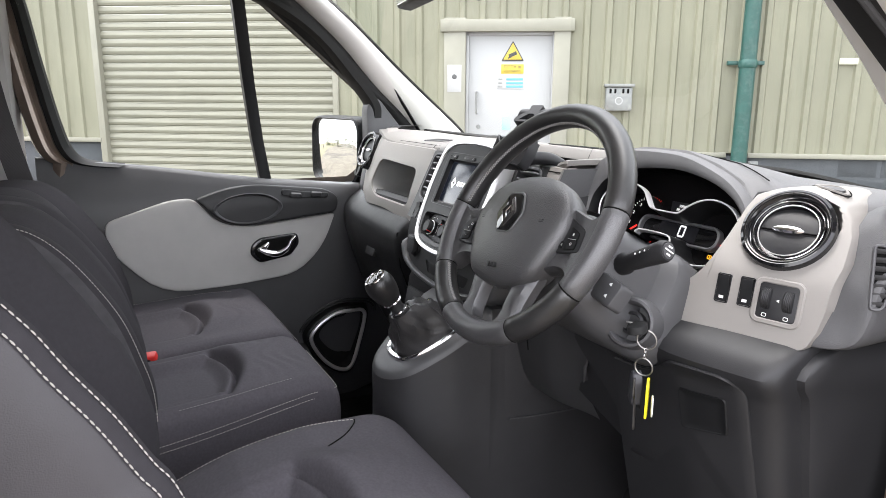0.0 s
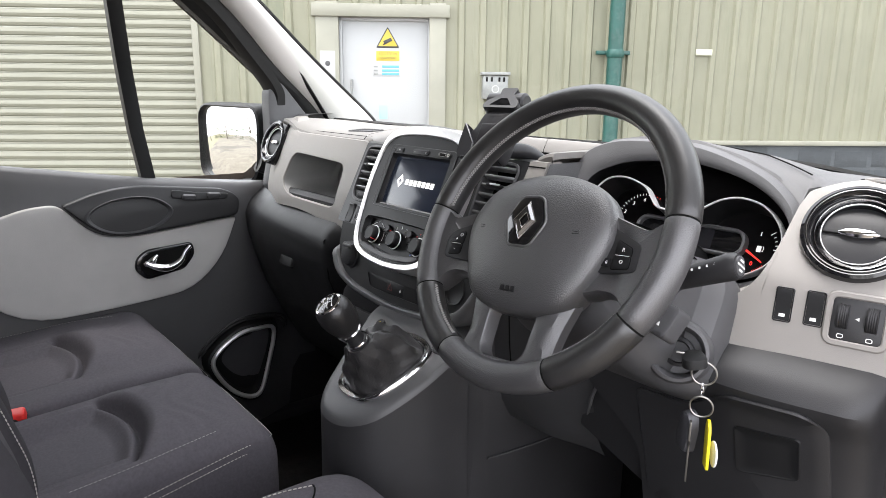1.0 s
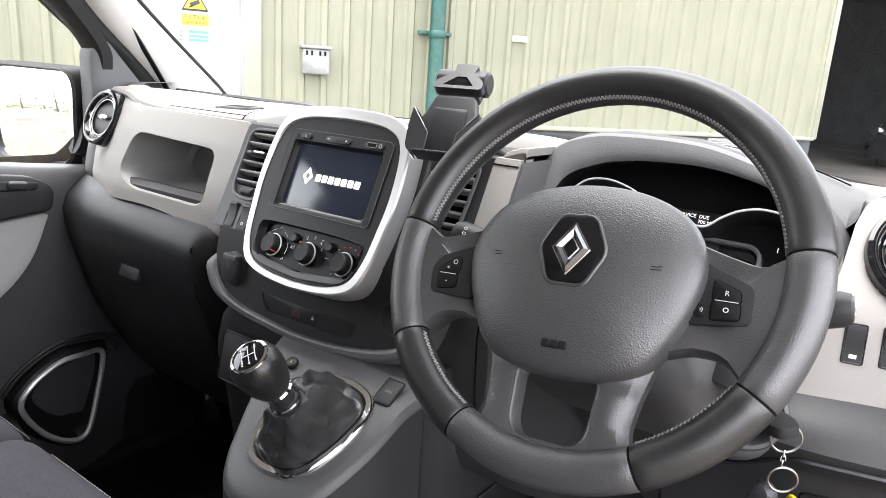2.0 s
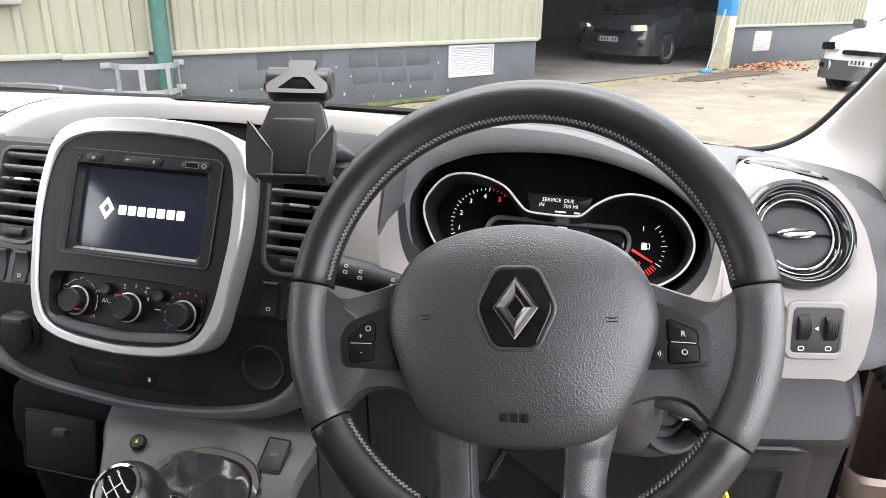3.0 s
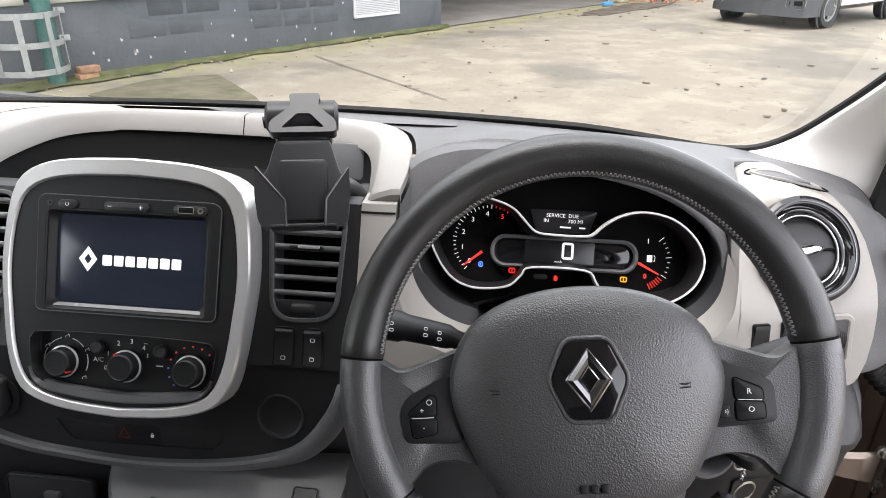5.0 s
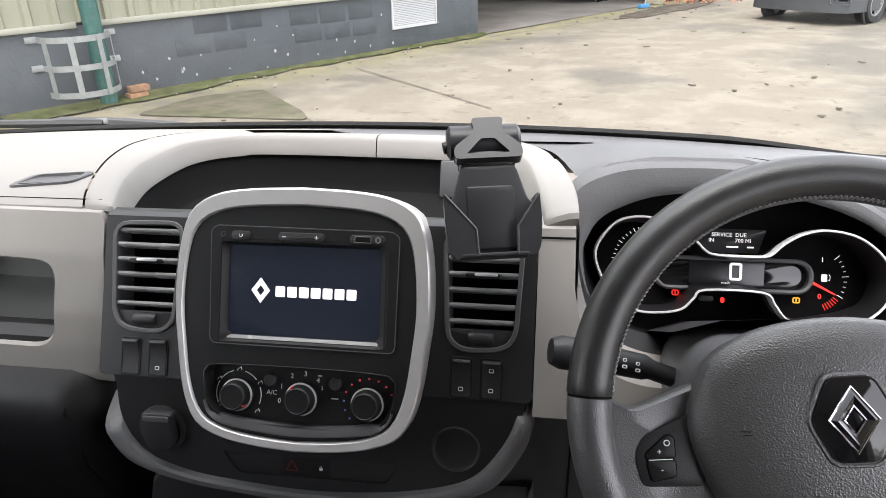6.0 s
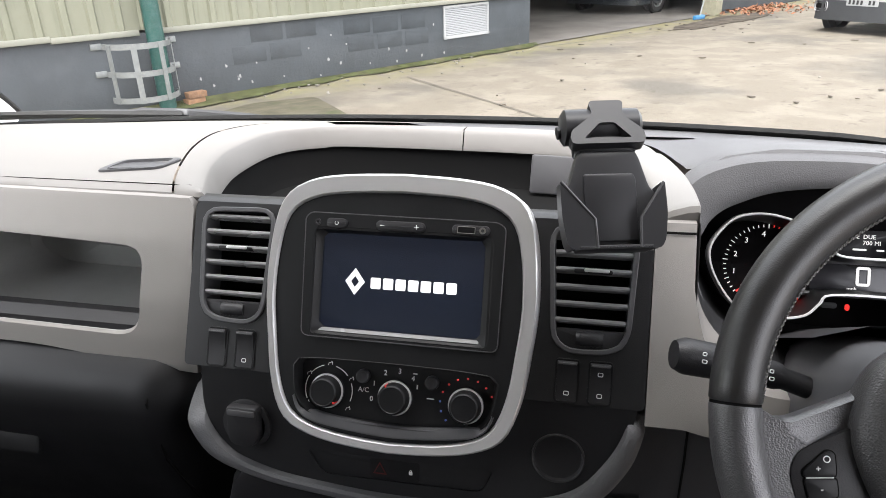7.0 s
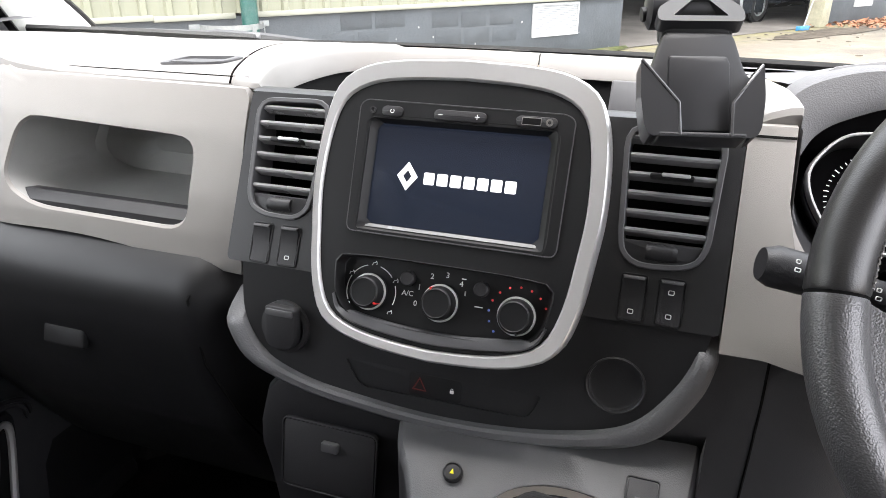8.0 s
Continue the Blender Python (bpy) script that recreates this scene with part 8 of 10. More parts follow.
for x, z in ((0.6225, 1.1835), (0.6515, 1.1845)):
    sw = thing("rocker_switch", "narrow black rocker switch on the taupe panel", "switch", (x, 1.0, z), "panel switches")
    f = on_panel(x, z)
    o = rrect(0.016, 0.035, 0.0015)
    g = G()
    g.ring(f, inset(o, -0.0012), o, -0.002, 0.0012, 0.0004)
    part("rim", g, DARK, sw)
    g = G()
    g.rows([[f @ Vector((xx, y, zz_)) for y, zz_ in ((-0.017, -0.002), (-0.017, 0.0012), (0.0, 0.0005), (0.012, 0.0034), (0.017, 0.0026), (0.017, -0.002))] for xx in (-0.0076, 0.0076)], True, True, True)
    part("rocker", g, DARK, sw)
    g = G()
    g.box(f @ Matrix.Translation((0, -0.0115, 0.0014)), 0.006, 0.0035, 0.0005, 0.0001)
    part("symbol", g, WHITE_MARK, sw)
dm = thing("dimmer_switches", "black panel with two thumb wheels for lamps and dash light", "switch panel", (0.69, 1.03, 1.18))
f = on_panel(0.6900, 1.1795)
o = rrect(0.048, 0.045, 0.005)
g = G()
g.ring(f, inset(o, -0.006), inset(o, 0.001), -0.004, 0.0025, 0.0015)
part("surround", g, CREAM, dm, "taupe raised surround")
g = G()
g.plate(f, o, -0.003, 0.0012, 0.0005)
base = part("plate", g, BLACK, dm)
for dx in (-0.013, 0.013):
    g = G()
    q = f @ Matrix.Translation((dx, 0.003, -0.006)) @ Matrix.Rotation(radians(90), 4, "Y")
    g.spin(q @ Matrix.Translation((0, 0, -0.0055)), [(0.0, 0), (0.0135, 0.0), (0.0142, 0.001)] + [(0.0142 + 0.0006 * (j % 2), 0.001 + j * 0.001) for j in range(1, 10)] + [(0.0135, 0.011), (0.0, 0.011)], 36)
    part("thumb_wheel", g, BLACK, base)
    g = G()
    g.ring(f @ Matrix.Translation((dx, -0.0175, 0.0012)), rrect(0.0062, 0.0046, 0.0018), inset(rrect(0.0062, 0.0046, 0.0018), 0.0008), 0, 0.0004, 0.0001)
    part("symbol", g, WHITE_MARK, base)
g = G()
g.plate(f @ Matrix.Translation((0, 0.002, 0.0012)), [(0.002, -0.002), (0.002, 0.002), (-0.002, 0.0)], 0, 0.0004, 0.0001)
part("arrow", g, WHITE_MARK, base)

# ---- instruments ----
clus = thing("instrument_cluster", "twin-dial instrument cluster with lit digital speed", "instrument cluster", (0.43, 1.13, 1.15))
PK = axes((0.438, 1.138, 1.211), X, (0, 0.45, 1.0))
g = G()
g.plate(PK, rrect(0.36, 0.17, 0.05, cx=-0.01, cy=0.012), -0.02, -0.004, 0.001)
part("dial_plate", g, material("black dial face", (0.004, 0.0036, 0.004), 0.8, spec=0.1), clus)
ringp = curve_pts([(-0.161, 0.022), (-0.152, 0.042), (-0.1365, 0.0575), (-0.116, 0.0625), (-0.0936, 0.0605), (-0.068, 0.0515), (-0.053, 0.0375), (-0.0405, 0.026), (-0.023, 0.0235), (0.010, 0.0235), (0.0218, 0.026), (0.034, 0.0375), (0.053, 0.049), (0.078, 0.054),
                   (0.109, 0.0475), (0.134, 0.0275), (0.145, 0.002), (0.1365, -0.025), (0.114, -0.044), (0.088, -0.0515), (0.058, -0.050), (0.038, -0.042), (0.027, -0.028), (0.015, -0.0165), (-0.043, -0.0165), (-0.053, -0.025), (-0.066, -0.038), (-0.0885, -0.043), (-0.114, -0.042), (-0.1365, -0.030), (-0.155, -0.003)][::-1], 4)
ringp = [(0.022 + (x - 0.022) * 0.970, 0.006 + (y - 0.006) * 0.970) for x, y in ringp]
f = PK @ Matrix.Translation((0, 0, 0.045))
g = G()
g.rows([[f @ Vector((x, y, d)) for x, y in inset(ringp, e)] for e, d in ((-0.0005, -0.012), (0.0, 0.0), (0.0006, 0.0012), (0.0018, 0.0012), (0.0026, -0.0005))], True)
part("dial_ring", g, SATIN, clus, "satin silver twin-dial ring")
g = G()
g.rows([[f @ Vector((x, y, d)) for x, y in inset(ringp, e)] for e, d in ((0.0026, -0.0005), (0.0036, -0.012), (0.0050, -0.030), (0.0056, -0.047))], True)
part("dial_wall", g, DARK, clus, "black wall inside the dial ring")
g = G()
ov, ow, oi_ = (rrect(0.166 - e, 0.038 - e, 0.0175 - e / 2, 8, -0.005, 0.0015) for e in (0, 0.009, 0.0075))
g.ring(PK @ Matrix.Translation((0, 0, -0.004)), ov, ow, 0, 0.013, 0.002)
part("speed_surround", g, material("grey instrument trim", (0.13, 0.13, 0.135), 0.4), clus, "grey surround of the speed window")
g = G()
g.plate(PK @ Matrix.Translation((0, 0, -0.004)), oi_, 0, 0.003, 0.0004)
part("speed_window", g, PIANO, clus)
g = G()
g.plate(PK @ Matrix.Translation((-0.0095, 0.0025, -0.001)), rrect(0.079, 0.027, 0.002), 0, 0.0008, 0.0002)
part("lcd", g, material("dark lcd", (0.022, 0.022, 0.026), 0.25), clus)
g = G()
o = rrect(0.0135, 0.0195, 0.003)
g.ring(PK @ Matrix.Translation((0.000, 0.0045, 0.0005)), o, inset(o, 0.0029), 0, 0.0003, 0.0001)
part("speed_digit", g, WHITE_GLOW, clus, "lit white digit zero")
lettering("mph", 0.0052, PK @ Matrix.Translation((-0.010, -0.0085, 0.0005)), WHITE_GLOW, clus)
g = G()
g.plate(PK @ Matrix.Translation((-0.007, 0.037, -0.003)), rpoly([(-0.038, 0.014), (-0.030, -0.012), (0.030, -0.012), (0.038, 0.014)], 0.002), 0, 0.0008, 0.0002)
part("message_lcd", g, material("dark message lcd", (0.018, 0.018, 0.022), 0.3), clus)
lettering("SERVICE  DUE", 0.0060, PK @ Matrix.Translation((-0.008, 0.0445, -0.002)), WHITE_GLOW, clus)
lettering("IN             700 MI", 0.0060, PK @ Matrix.Translation((-0.007, 0.0383, -0.002)), WHITE_GLOW, clus)
g = G()
for dx, w in ((0.0, 0.016), (0.019, 0.009)):
    g.plate(PK @ Matrix.Translation((-0.004 + dx, 0.0315, -0.002)), rrect(w * 0.8, 0.0018, 0.0008), 0, 0.0003, 0.0001)
part("message_symbol", g, WHITE_GLOW, clus)
# left dial: engine speed
tc_ = (-0.0895, 0.010)
for i in range(6):
    a = radians(226 - i * 32)
    lettering(str(i), 0.0080, PK @ Matrix.Translation((tc_[0] + 0.0325 * math.cos(a), tc_[1] + 0.0325 * math.sin(a), -0.0035)), RED_GLOW if i == 5 else WHITE_GLOW, clus)
g = G()
g2 = G()
for i in range(25):
    a = radians(230 - i * 7.0)
    r = 0.0410
    (g2 if i > 20 else g).box(PK @ Matrix.Translation((tc_[0] + r * math.cos(a), tc_[1] + r * math.sin(a), -0.0036)) @ Matrix.Rotation(a, 4, "Z"), 0.0048 if i % 4 == 0 else 0.0028, 0.0008, 0.0004, 0.0001)
part("tick_marks", g, WHITE_GLOW, clus)
part("red_ticks", g2, RED_GLOW, clus)
g = G()
a0 = (-0.0975, -0.0015)
a = radians(219)
g.rows([[PK @ Vector((a0[0] + r * math.cos(a) - w * math.sin(a), a0[1] + r * math.sin(a) + w * math.cos(a), z)) for w, z in ((-wd, 0.0), (wd, 0.0), (wd * 0.4, 0.002), (-wd * 0.4, 0.002))] for r, wd in ((0.0, 0.0016), (0.027, 0.0008))], True, True, True)
part("needle", g, RED_GLOW, clus, "lit red needle")
# right dial: fuel
fc = (0.078, 0.0)
g = G()
for i in range(9):
    a = radians(42 - i * 9)
    r = 0.036
    g.box(PK @ Matrix.Translation((fc[0] + r * math.cos(a), fc[1] + r * math.sin(a), -0.0036)) @ Matrix.Rotation(a, 4, "Z"), 0.007 if i % 4 == 0 else 0.003, 0.0007, 0.0004, 0.0001)
part("tick_marks", g, WHITE_GLOW, clus)
g = G()
for i in range(6):
    a = radians(-38 - i * 5)
    g.box(PK @ Matrix.Translation((fc[0] + 0.034 * math.cos(a), fc[1] + 0.034 * math.sin(a), -0.0036)) @ Matrix.Rotation(a, 4, "Z"), 0.007, 0.0007, 0.0004, 0.0001)
part("red_ticks", g, RED_GLOW, clus)
lettering("1", 0.0080, PK @ Matrix.Translation((0.090, 0.021, -0.0035)), WHITE_GLOW, clus)
lettering("0", 0.0080, PK @ Matrix.Translation((0.0885, -0.019, -0.0035)), RED_GLOW, clus)
g = G()
a = radians(-27)
a0 = (0.0795, -0.004)
g.rows([[PK @ Vector((a0[0] + r * math.cos(a) - w * math.sin(a), a0[1] + r * math.sin(a) + w * math.cos(a), z)) for w, z in ((-wd, 0.0), (wd, 0.0), (wd * 0.4, 0.002), (-wd * 0.4, 0.002))] for r, wd in ((0.0, 0.0016), (0.026, 0.0008))], True, True, True)
part("needle", g, RED_GLOW, clus, "lit red needle")
g = G()
g.plate(PK @ Matrix.Translation((0.0925, 0.0015, -0.0036)), rrect(0.006, 0.008, 0.001), 0, 0.0004, 0.0001)
g.tube([PK @ Vector((0.096 + x, 0.0015 + y, -0.0033)) for x, y in ((0, -0.002), (0.002, -0.003), (0.0025, 0.002), (0.001, 0.004))], 0.0004, 4)
part("fuel_symbol", g, WHITE_GLOW, clus)
for (u, v_), m_, w in (((-0.062, -0.0215), RED_GLOW, 0.008), ((-0.0116, -0.0275), RED_GLOW, 0.0045), ((0.065, -0.024), AMBER_GLOW, 0.008), ((-0.0985, -0.0165), BLUE_GLOW, 0.0055)):
    g = G()
    o = rrect(w, 0.0065, 0.0022)
    g.ring(PK @ Matrix.Translation((u, v_, -0.0036)), o, inset(o, 0.0014), 0, 0.0004, 0.0001)
    g.box(PK @ Matrix.Translation((u, v_, -0.0034)), 0.0014, 0.003, 0.0004, 0.0001)
    part("warning_lamp", g, m_, clus, "lit warning lamp")
g = G()
g.plate(PK @ Matrix.Translation((-0.029, -0.0265, -0.0036)), rrect(0.016, 0.006, 0.003), 0, 0.0003, 0.0001)
part("unlit_lamp", g, GREY, clus)

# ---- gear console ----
# top colour lifted for reflected sky, side colour darkened for low shade
CONSOLE_TOP_LIT = material("console plastic lightened for sky sheen", (0.078, 0.078, 0.081), 0.46, bump=(1100, 0.4, "grain"), vary=(9, 0.15))
CONSOLE_SIDE_SHADED = material("console plastic darkened for side shade", (0.027, 0.0267, 0.0286), 0.5, bump=(1100, 0.4, "grain"), vary=(9, 0.2))
con = thing("gear_console", "black floor console with the gear lever", "console", (0.1, 0.85, FLOOR))


def gear_z(y):
    return 0.985 + 0.577 * (y - 0.83) - 0.014 * smooth_step(0.885, 0.945, y)


plan = curve_pts([(-0.040, 0.955), (-0.032, 0.925), (-0.022, 0.905), (-0.008, 0.885), (0.025, 0.820), (0.058, 0.768), (0.095, 0.749), (0.145, 0.752), (0.188, 0.780), (0.212, 0.840), (0.219, 0.90), (0.2225, 0.930), (0.226, 0.965)], 5, False)
g = G()
cxp, cyp = 0.10, 0.958
rr = []
for t, dz, zf in ((0.05, 0, None), (0.5, 0, None), (0.9, 0, None), (0.965, -0.001, None), (0.99, -0.005, None), (1.0, -0.012, None), (1.0, 0, 0.88), (1.01, 0, 0.75), (1.03, 0, 0.6), (1.05, 0, FLOOR)):
    row = []
    for x, y in plan:
        px_, py_ = cxp + (x - cxp) * t, cyp + (y - cyp) * t
        z = gear_z(py_) + dz if zf is None else min(zf, gear_z(py_) - 0.012)
        row.append(Vector((px_, py_, z)))
    rr.append(row)
g.rows(rr[:6], False)
part("housing", g, CONSOLE_TOP_LIT, con, "console top, lightened as if reflecting sky")
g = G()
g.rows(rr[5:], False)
part("housing_side", g, CONSOLE_SIDE_SHADED, con, "console side, darkened for shade")
g = G()
g.rows([[Vector((0.2235 + 0.0045 * smooth_step(0.945, 0.97, y), y, z)) for y in [0.925, 0.945, 0.955] + span(0.97, 1.32, 5)] for z in (FLOOR, 0.8, 1.055)], False)
part("side_wall", g, CONSOLE_SIDE_SHADED, con)
g = G()
FX = [(0.50, -0.210), (0.90, -0.206), (0.98, -0.200), (1.02, -0.188), (1.045, -0.165)]
zs_ = (FLOOR + 0.1, 0.70, 0.80, 0.9, 0.95, 0.98, 1.0, 1.02, 1.035, 1.045)
rr = []
for z in zs_:
    x0 = lerp_table(FX, z)
    yf = 0.948 + 0.03 * smooth_step(0.95, 0.85, z)
    rr.append([Vector((x0 - 0.004, 1.32, z)), Vector((x0 - 0.002, yf + 0.06, z)), Vector((x0, yf + 0.012, z)), Vector((x0 + 0.004, yf + 0.003, z))] + [Vector((x, yf, z)) for x in span(x0 + 0.012, -0.03, 8)])
g.rows(rr, False)
part("front_panel", g, BLACK, con, "black panel below the centre stack")
g = G()
g.tube([(0.2315, y, z) for y, z in ((0.96, 0.843), (1.0, 0.838), (1.08, 0.832), (1.2, 0.828))], 0.0016, 5)
part("panel_seam", g, GREY, con)
g = G()
o = rrect(0.10, 0.072, 0.006, cx=-0.108, cy=-0.113)
g.ring(PL, inset(o, -0.0015), o, -0.004, 0.0012, 0.0004)
g.plate(PL, inset(o, 0.001), -0.004, 0.0006, 0.0006)
pk = part("ashtray_lid", g, BLACK, con, "black lidded compartment")
g = G()
g.box(PL @ Matrix.Translation((-0.105, -0.097, 0.003)), 0.018, 0.010, 0.006, 0.0015)
part("pull", g, GREY, pk)
GP = axes((0, 0.83, 0.985), X, (0, 1, 0.577))


def gp(x, y):
    return (x, (y - 0.83) * 1.1545)


g = G()
g.spin(GP @ Matrix.Translation((*gp(0.031, 0.895), 0)), [(0.0085, -0.002), (0.0085, 0.002), (0.0072, 0.0035), (0.0060, 0.0025), (0.0, 0.0032)], 24)
cb = part("speed_limiter_button", g, BLACK, con, "round button with yellow mark")
g = G()
g.plate(GP @ Matrix.Translation((*gp(0.031, 0.895), 0.0031)), [(-0.0018, -0.002), (0.0018, -0.002), (0, 0.0025)], 0, 0.0003, 0.0001)
part("mark", g, YELLOW_PLASTIC, cb)
g = G()
o = rrect(0.024, 0.034, 0.002)
g.ring(GP @ Matrix.Translation((*gp(0.183, 0.907), 0)), inset(o, -0.0012), o, -0.002, 0.0006, 0.0002)
g.plate(GP @ Matrix.Translation((*gp(0.183, 0.907), 0)), inset(o, 0.0006), -0.002, 0.0004, 0.0003)
eb = part("eco_button", g, BLACK, con, "square button")
g = G()
g.box(GP @ Matrix.Translation((*gp(0.183, 0.9065), 0.0006)), 0.010, 0.004, 0.0004, 0.0001)
part("mark", g, GREY, eb)

gear = thing("gear_lever", "gear lever with leather gaiter and chrome trim", "gear lever", (0.115, 0.845, 0.98))
ringg = curve_pts([gp(*p) for p in ((0.070, 0.795), (0.100, 0.779), (0.150, 0.784), (0.176, 0.815), (0.186, 0.868), (0.166, 0.896), (0.116, 0.902), (0.072, 0.886), (0.056, 0.845))], 6)
g = G()
g.rows([[GP @ Vector((x, y, d)) for x, y in inset(ringg, e)] for e, d in ((-0.001, -0.001), (0.0, 0.004), (0.002, 0.0058), (0.008, 0.0052), (0.0115, 0.001), (0.012, -0.002))], True)
part("chrome_trim", g, CHROME, gear, "chrome trim ring")
neck, kc = Vector((0.150, 0.7785, 1.054)), Vector((0.148, 0.733, 1.118))
rim_pts = [GP @ Vector((x, y, 0.001)) for x, y in inset(ringg, 0.0118)]
cen = sum(rim_pts, Vector()) / len(rim_pts)
up_ = Vector((0, -0.5, 0.866))
tipv = (kc - neck).normalized()
rr = []
for t in span(0, 1, 34):
    row = []
    for i, p in enumerate(rim_pts):
        a = math.atan2((p - cen).y, (p - cen).x)
        # full over the ring, drawn in to the collar; a ridge of leather stands up behind
        s_ = smooth_step(0.05, 1.0, t)
        top = neck - tipv * 0.004 + (p - cen).normalized() * 0.019
        q = p.lerp(top, s_ ** 1.15)
        belly = math.sin(math.pi * min(1, t * 1.04)) ** 0.8
        back = max(0.0, math.sin(a - 0.25)) ** 2
        q += up_ * (0.001 + 0.017 * back) * belly
        q += (p - cen).normalized() * (0.0015 * belly)
        crease = 0.0034 * math.sin(4 * a + 5.0 * t) + 0.0028 * math.sin(7 * a - 9 * t + 1.0) + 0.0018 * math.sin(13 * a + 16 * t)
        ridge = 0.007 * math.exp(-((a - 0.75 - 0.5 * (t - 0.5)) / 0.16) ** 2) + 0.006 * math.exp(-((a - 1.9 + 0.4 * (t - 0.5)) / 0.2) ** 2) + 0.004 * math.exp(-((a + 2.5) / 0.25) ** 2)
        q += (up_ + (p - cen).normalized() * 0.5) * (crease + ridge) * belly
        row.append(q)
    rr.append(row)
g = G()
g.rows(rr, True, False, True)
part("gaiter", g, BOOT, gear, "creased black leather gaiter")
ax_ = (kc - neck).normalized()
fk = axes(neck, ax_.orthogonal(), ax_.cross(ax_.orthogonal()))
if fk.to_3x3().col[2].dot(ax_) < 0:
    fk = axes(neck, ax_.orthogonal(), -ax_.cross(ax_.orthogonal()))
g = G()
g.spin(fk, [(0.016, -0.012), (0.0165, 0.0), (0.0125, 0.004), (0.0112, 0.022)], 24)
part("collar", g, BLACK, gear)
g = G()
g.spin(fk, [(0.0165, 0.000), (0.0172, 0.002), (0.0165, 0.004)], 24)
g.spin(fk, [(0.0150, 0.0200), (0.0176, 0.0222), (0.0160, 0.0245)], 24)
part("collar_ring", g, CHROME, gear, "chrome collar ring")
g = G()
g.spin(fk, [(0.0120, 0.0235), (0.0165, 0.0245), (0.0190, 0.0285), (0.0222, 0.036), (0.0248, 0.046), (0.0262, 0.0575), (0.0255, 0.0665), (0.0232, 0.0735), (0.0196, 0.0775)], 36)
kn_ = part("knob", g, material("worn gloss black knob", (0.016, 0.0155, 0.0155), 0.33, bump=(600, 0.25, "grain"), vary=(40, 0.3)), gear, "worn glossy black gear knob")
g = G()
g.spin(fk, [(0.0200, 0.0770), (0.0196, 0.0786), (0.0172, 0.0795), (0.0170, 0.0782)], 32)
part("cap_ring", g, CHROME, kn_, "chrome ring")
g = G()
g.spin(fk, [(0.0172, 0.0782), (0.009, 0.0798), (0.0, 0.0802)], 28)
part("shift_plate", g, PIANO, kn_)
g = G()
for dx in (-0.007, 0.0, 0.007):
    g.box(fk @ Matrix.Translation((dx, 0, 0.0801)), 0.0009, 0.017, 0.0008, 0.0002)
g.box(fk @ Matrix.Translation((0, 0, 0.0801)), 0.015, 0.0009, 0.0008, 0.0002)
part("shift_lines", g, WHITE_MARK, kn_)
for ch, dx, dy in (("1", -0.0075, 0.0095), ("3", 0.0, 0.0105), ("5", 0.0075, 0.0095), ("2", -0.0075, -0.0095), ("4", 0.0, -0.0105), ("6", 0.0075, -0.0095)):
    lettering(ch, 0.005, fk @ Matrix.Translation((dx, dy, 0.0798)) @ Matrix.Rotation(0, 4, "Z"), WHITE_MARK, kn_)

# ---- steering wheel and column ----
WC = Vector((0.431, 0.845, 1.253))
W0 = axes(WC, X, (0, 0.515, 0.857))                       # column frame: z towards the driver
WF = W0 @ Matrix.Rotation(radians(6.5), 4, "Z")           # the wheel is turned a little to the left
wheel = thing("steering_wheel", "dark leather three-spoke steering wheel with stitched rim", "steering wheel", tuple(WC))
RM, RT = 0.166, 0.0163


def rim_row(a, fat=1.0, n=18):
    c, s = math.cos(radians(a)), math.sin(radians(a))
    row = []
    for j in range(n):
        q = 2 * math.pi * j / n
        rr_, z = RT * fat * math.cos(q), RT * fat * 1.08 * math.sin(q)
        row.append(WF @ Vector(((RM + rr_) * c, (RM + rr_) * s, z)))
    return row


def rim_arc(name, a0, a1, mat, label, fat=1.0):
    n = max(4, int(abs(a1 - a0) / 3))
    g = G()
    rows = [rim_row(a0 + 0.25, fat * 0.955)] + [rim_row(a, fat) for a in span(a0 + 0.7, a1 - 0.7, n)] + [rim_row(a1 - 0.25, fat * 0.955)]
    g.rows(rows, True, True, True)
    return part(name, g, mat, wheel, label)


ARCS = [(7, 173, LEATHER, 1.02), (173, 211, WHEEL_SKIN, 1.0), (211, 244, LEATHER, 1.02), (244, 296, WHEEL_SKIN, 1.0), (296, 329, LEATHER, 1.02), (329, 367, WHEEL_SKIN, 1.0)]
for a0, a1, m_, fat in ARCS:
    rim_arc("rim_section", a0, a1, m_, "stitched black leather rim" if m_ is LEATHER else "dark grey moulded rim", fat)
for a in (7, 173, 211, 244, 296, 329):
    g = G()
    g.rows([rim_row(a - 0.5, 0.97), rim_row(a + 0.5, 0.97)], True)
    part("rim_joint", g, VOID, wheel)
# cross stitching on the inner side of the leather arcs
for a0, a1 in ((9, 171), (213, 242), (298, 327)):
    g = G()
    a = a0
    while a < a1:
        for da, q0, q1 in ((0.0, 2.64, 2.86), (0.62, 2.86, 2.64)):
            pts = []
            for t in (0, 0.5, 1):
                aa, q = a + da + 0.45 * t, q0 + (q1 - q0) * t
                rr_, z = RT * 1.045 * math.cos(q), RT * 1.10 * math.sin(q)
                pts.append(WF @ Vector(((RM + rr_) * math.cos(radians(aa)), (RM + rr_) * math.sin(radians(aa)), z)))
            g.tube(pts, 0.00065, 4)
        a += 1.3
    part("rim_stitching", g, THREAD_DIM, wheel, "grey cross stitching")

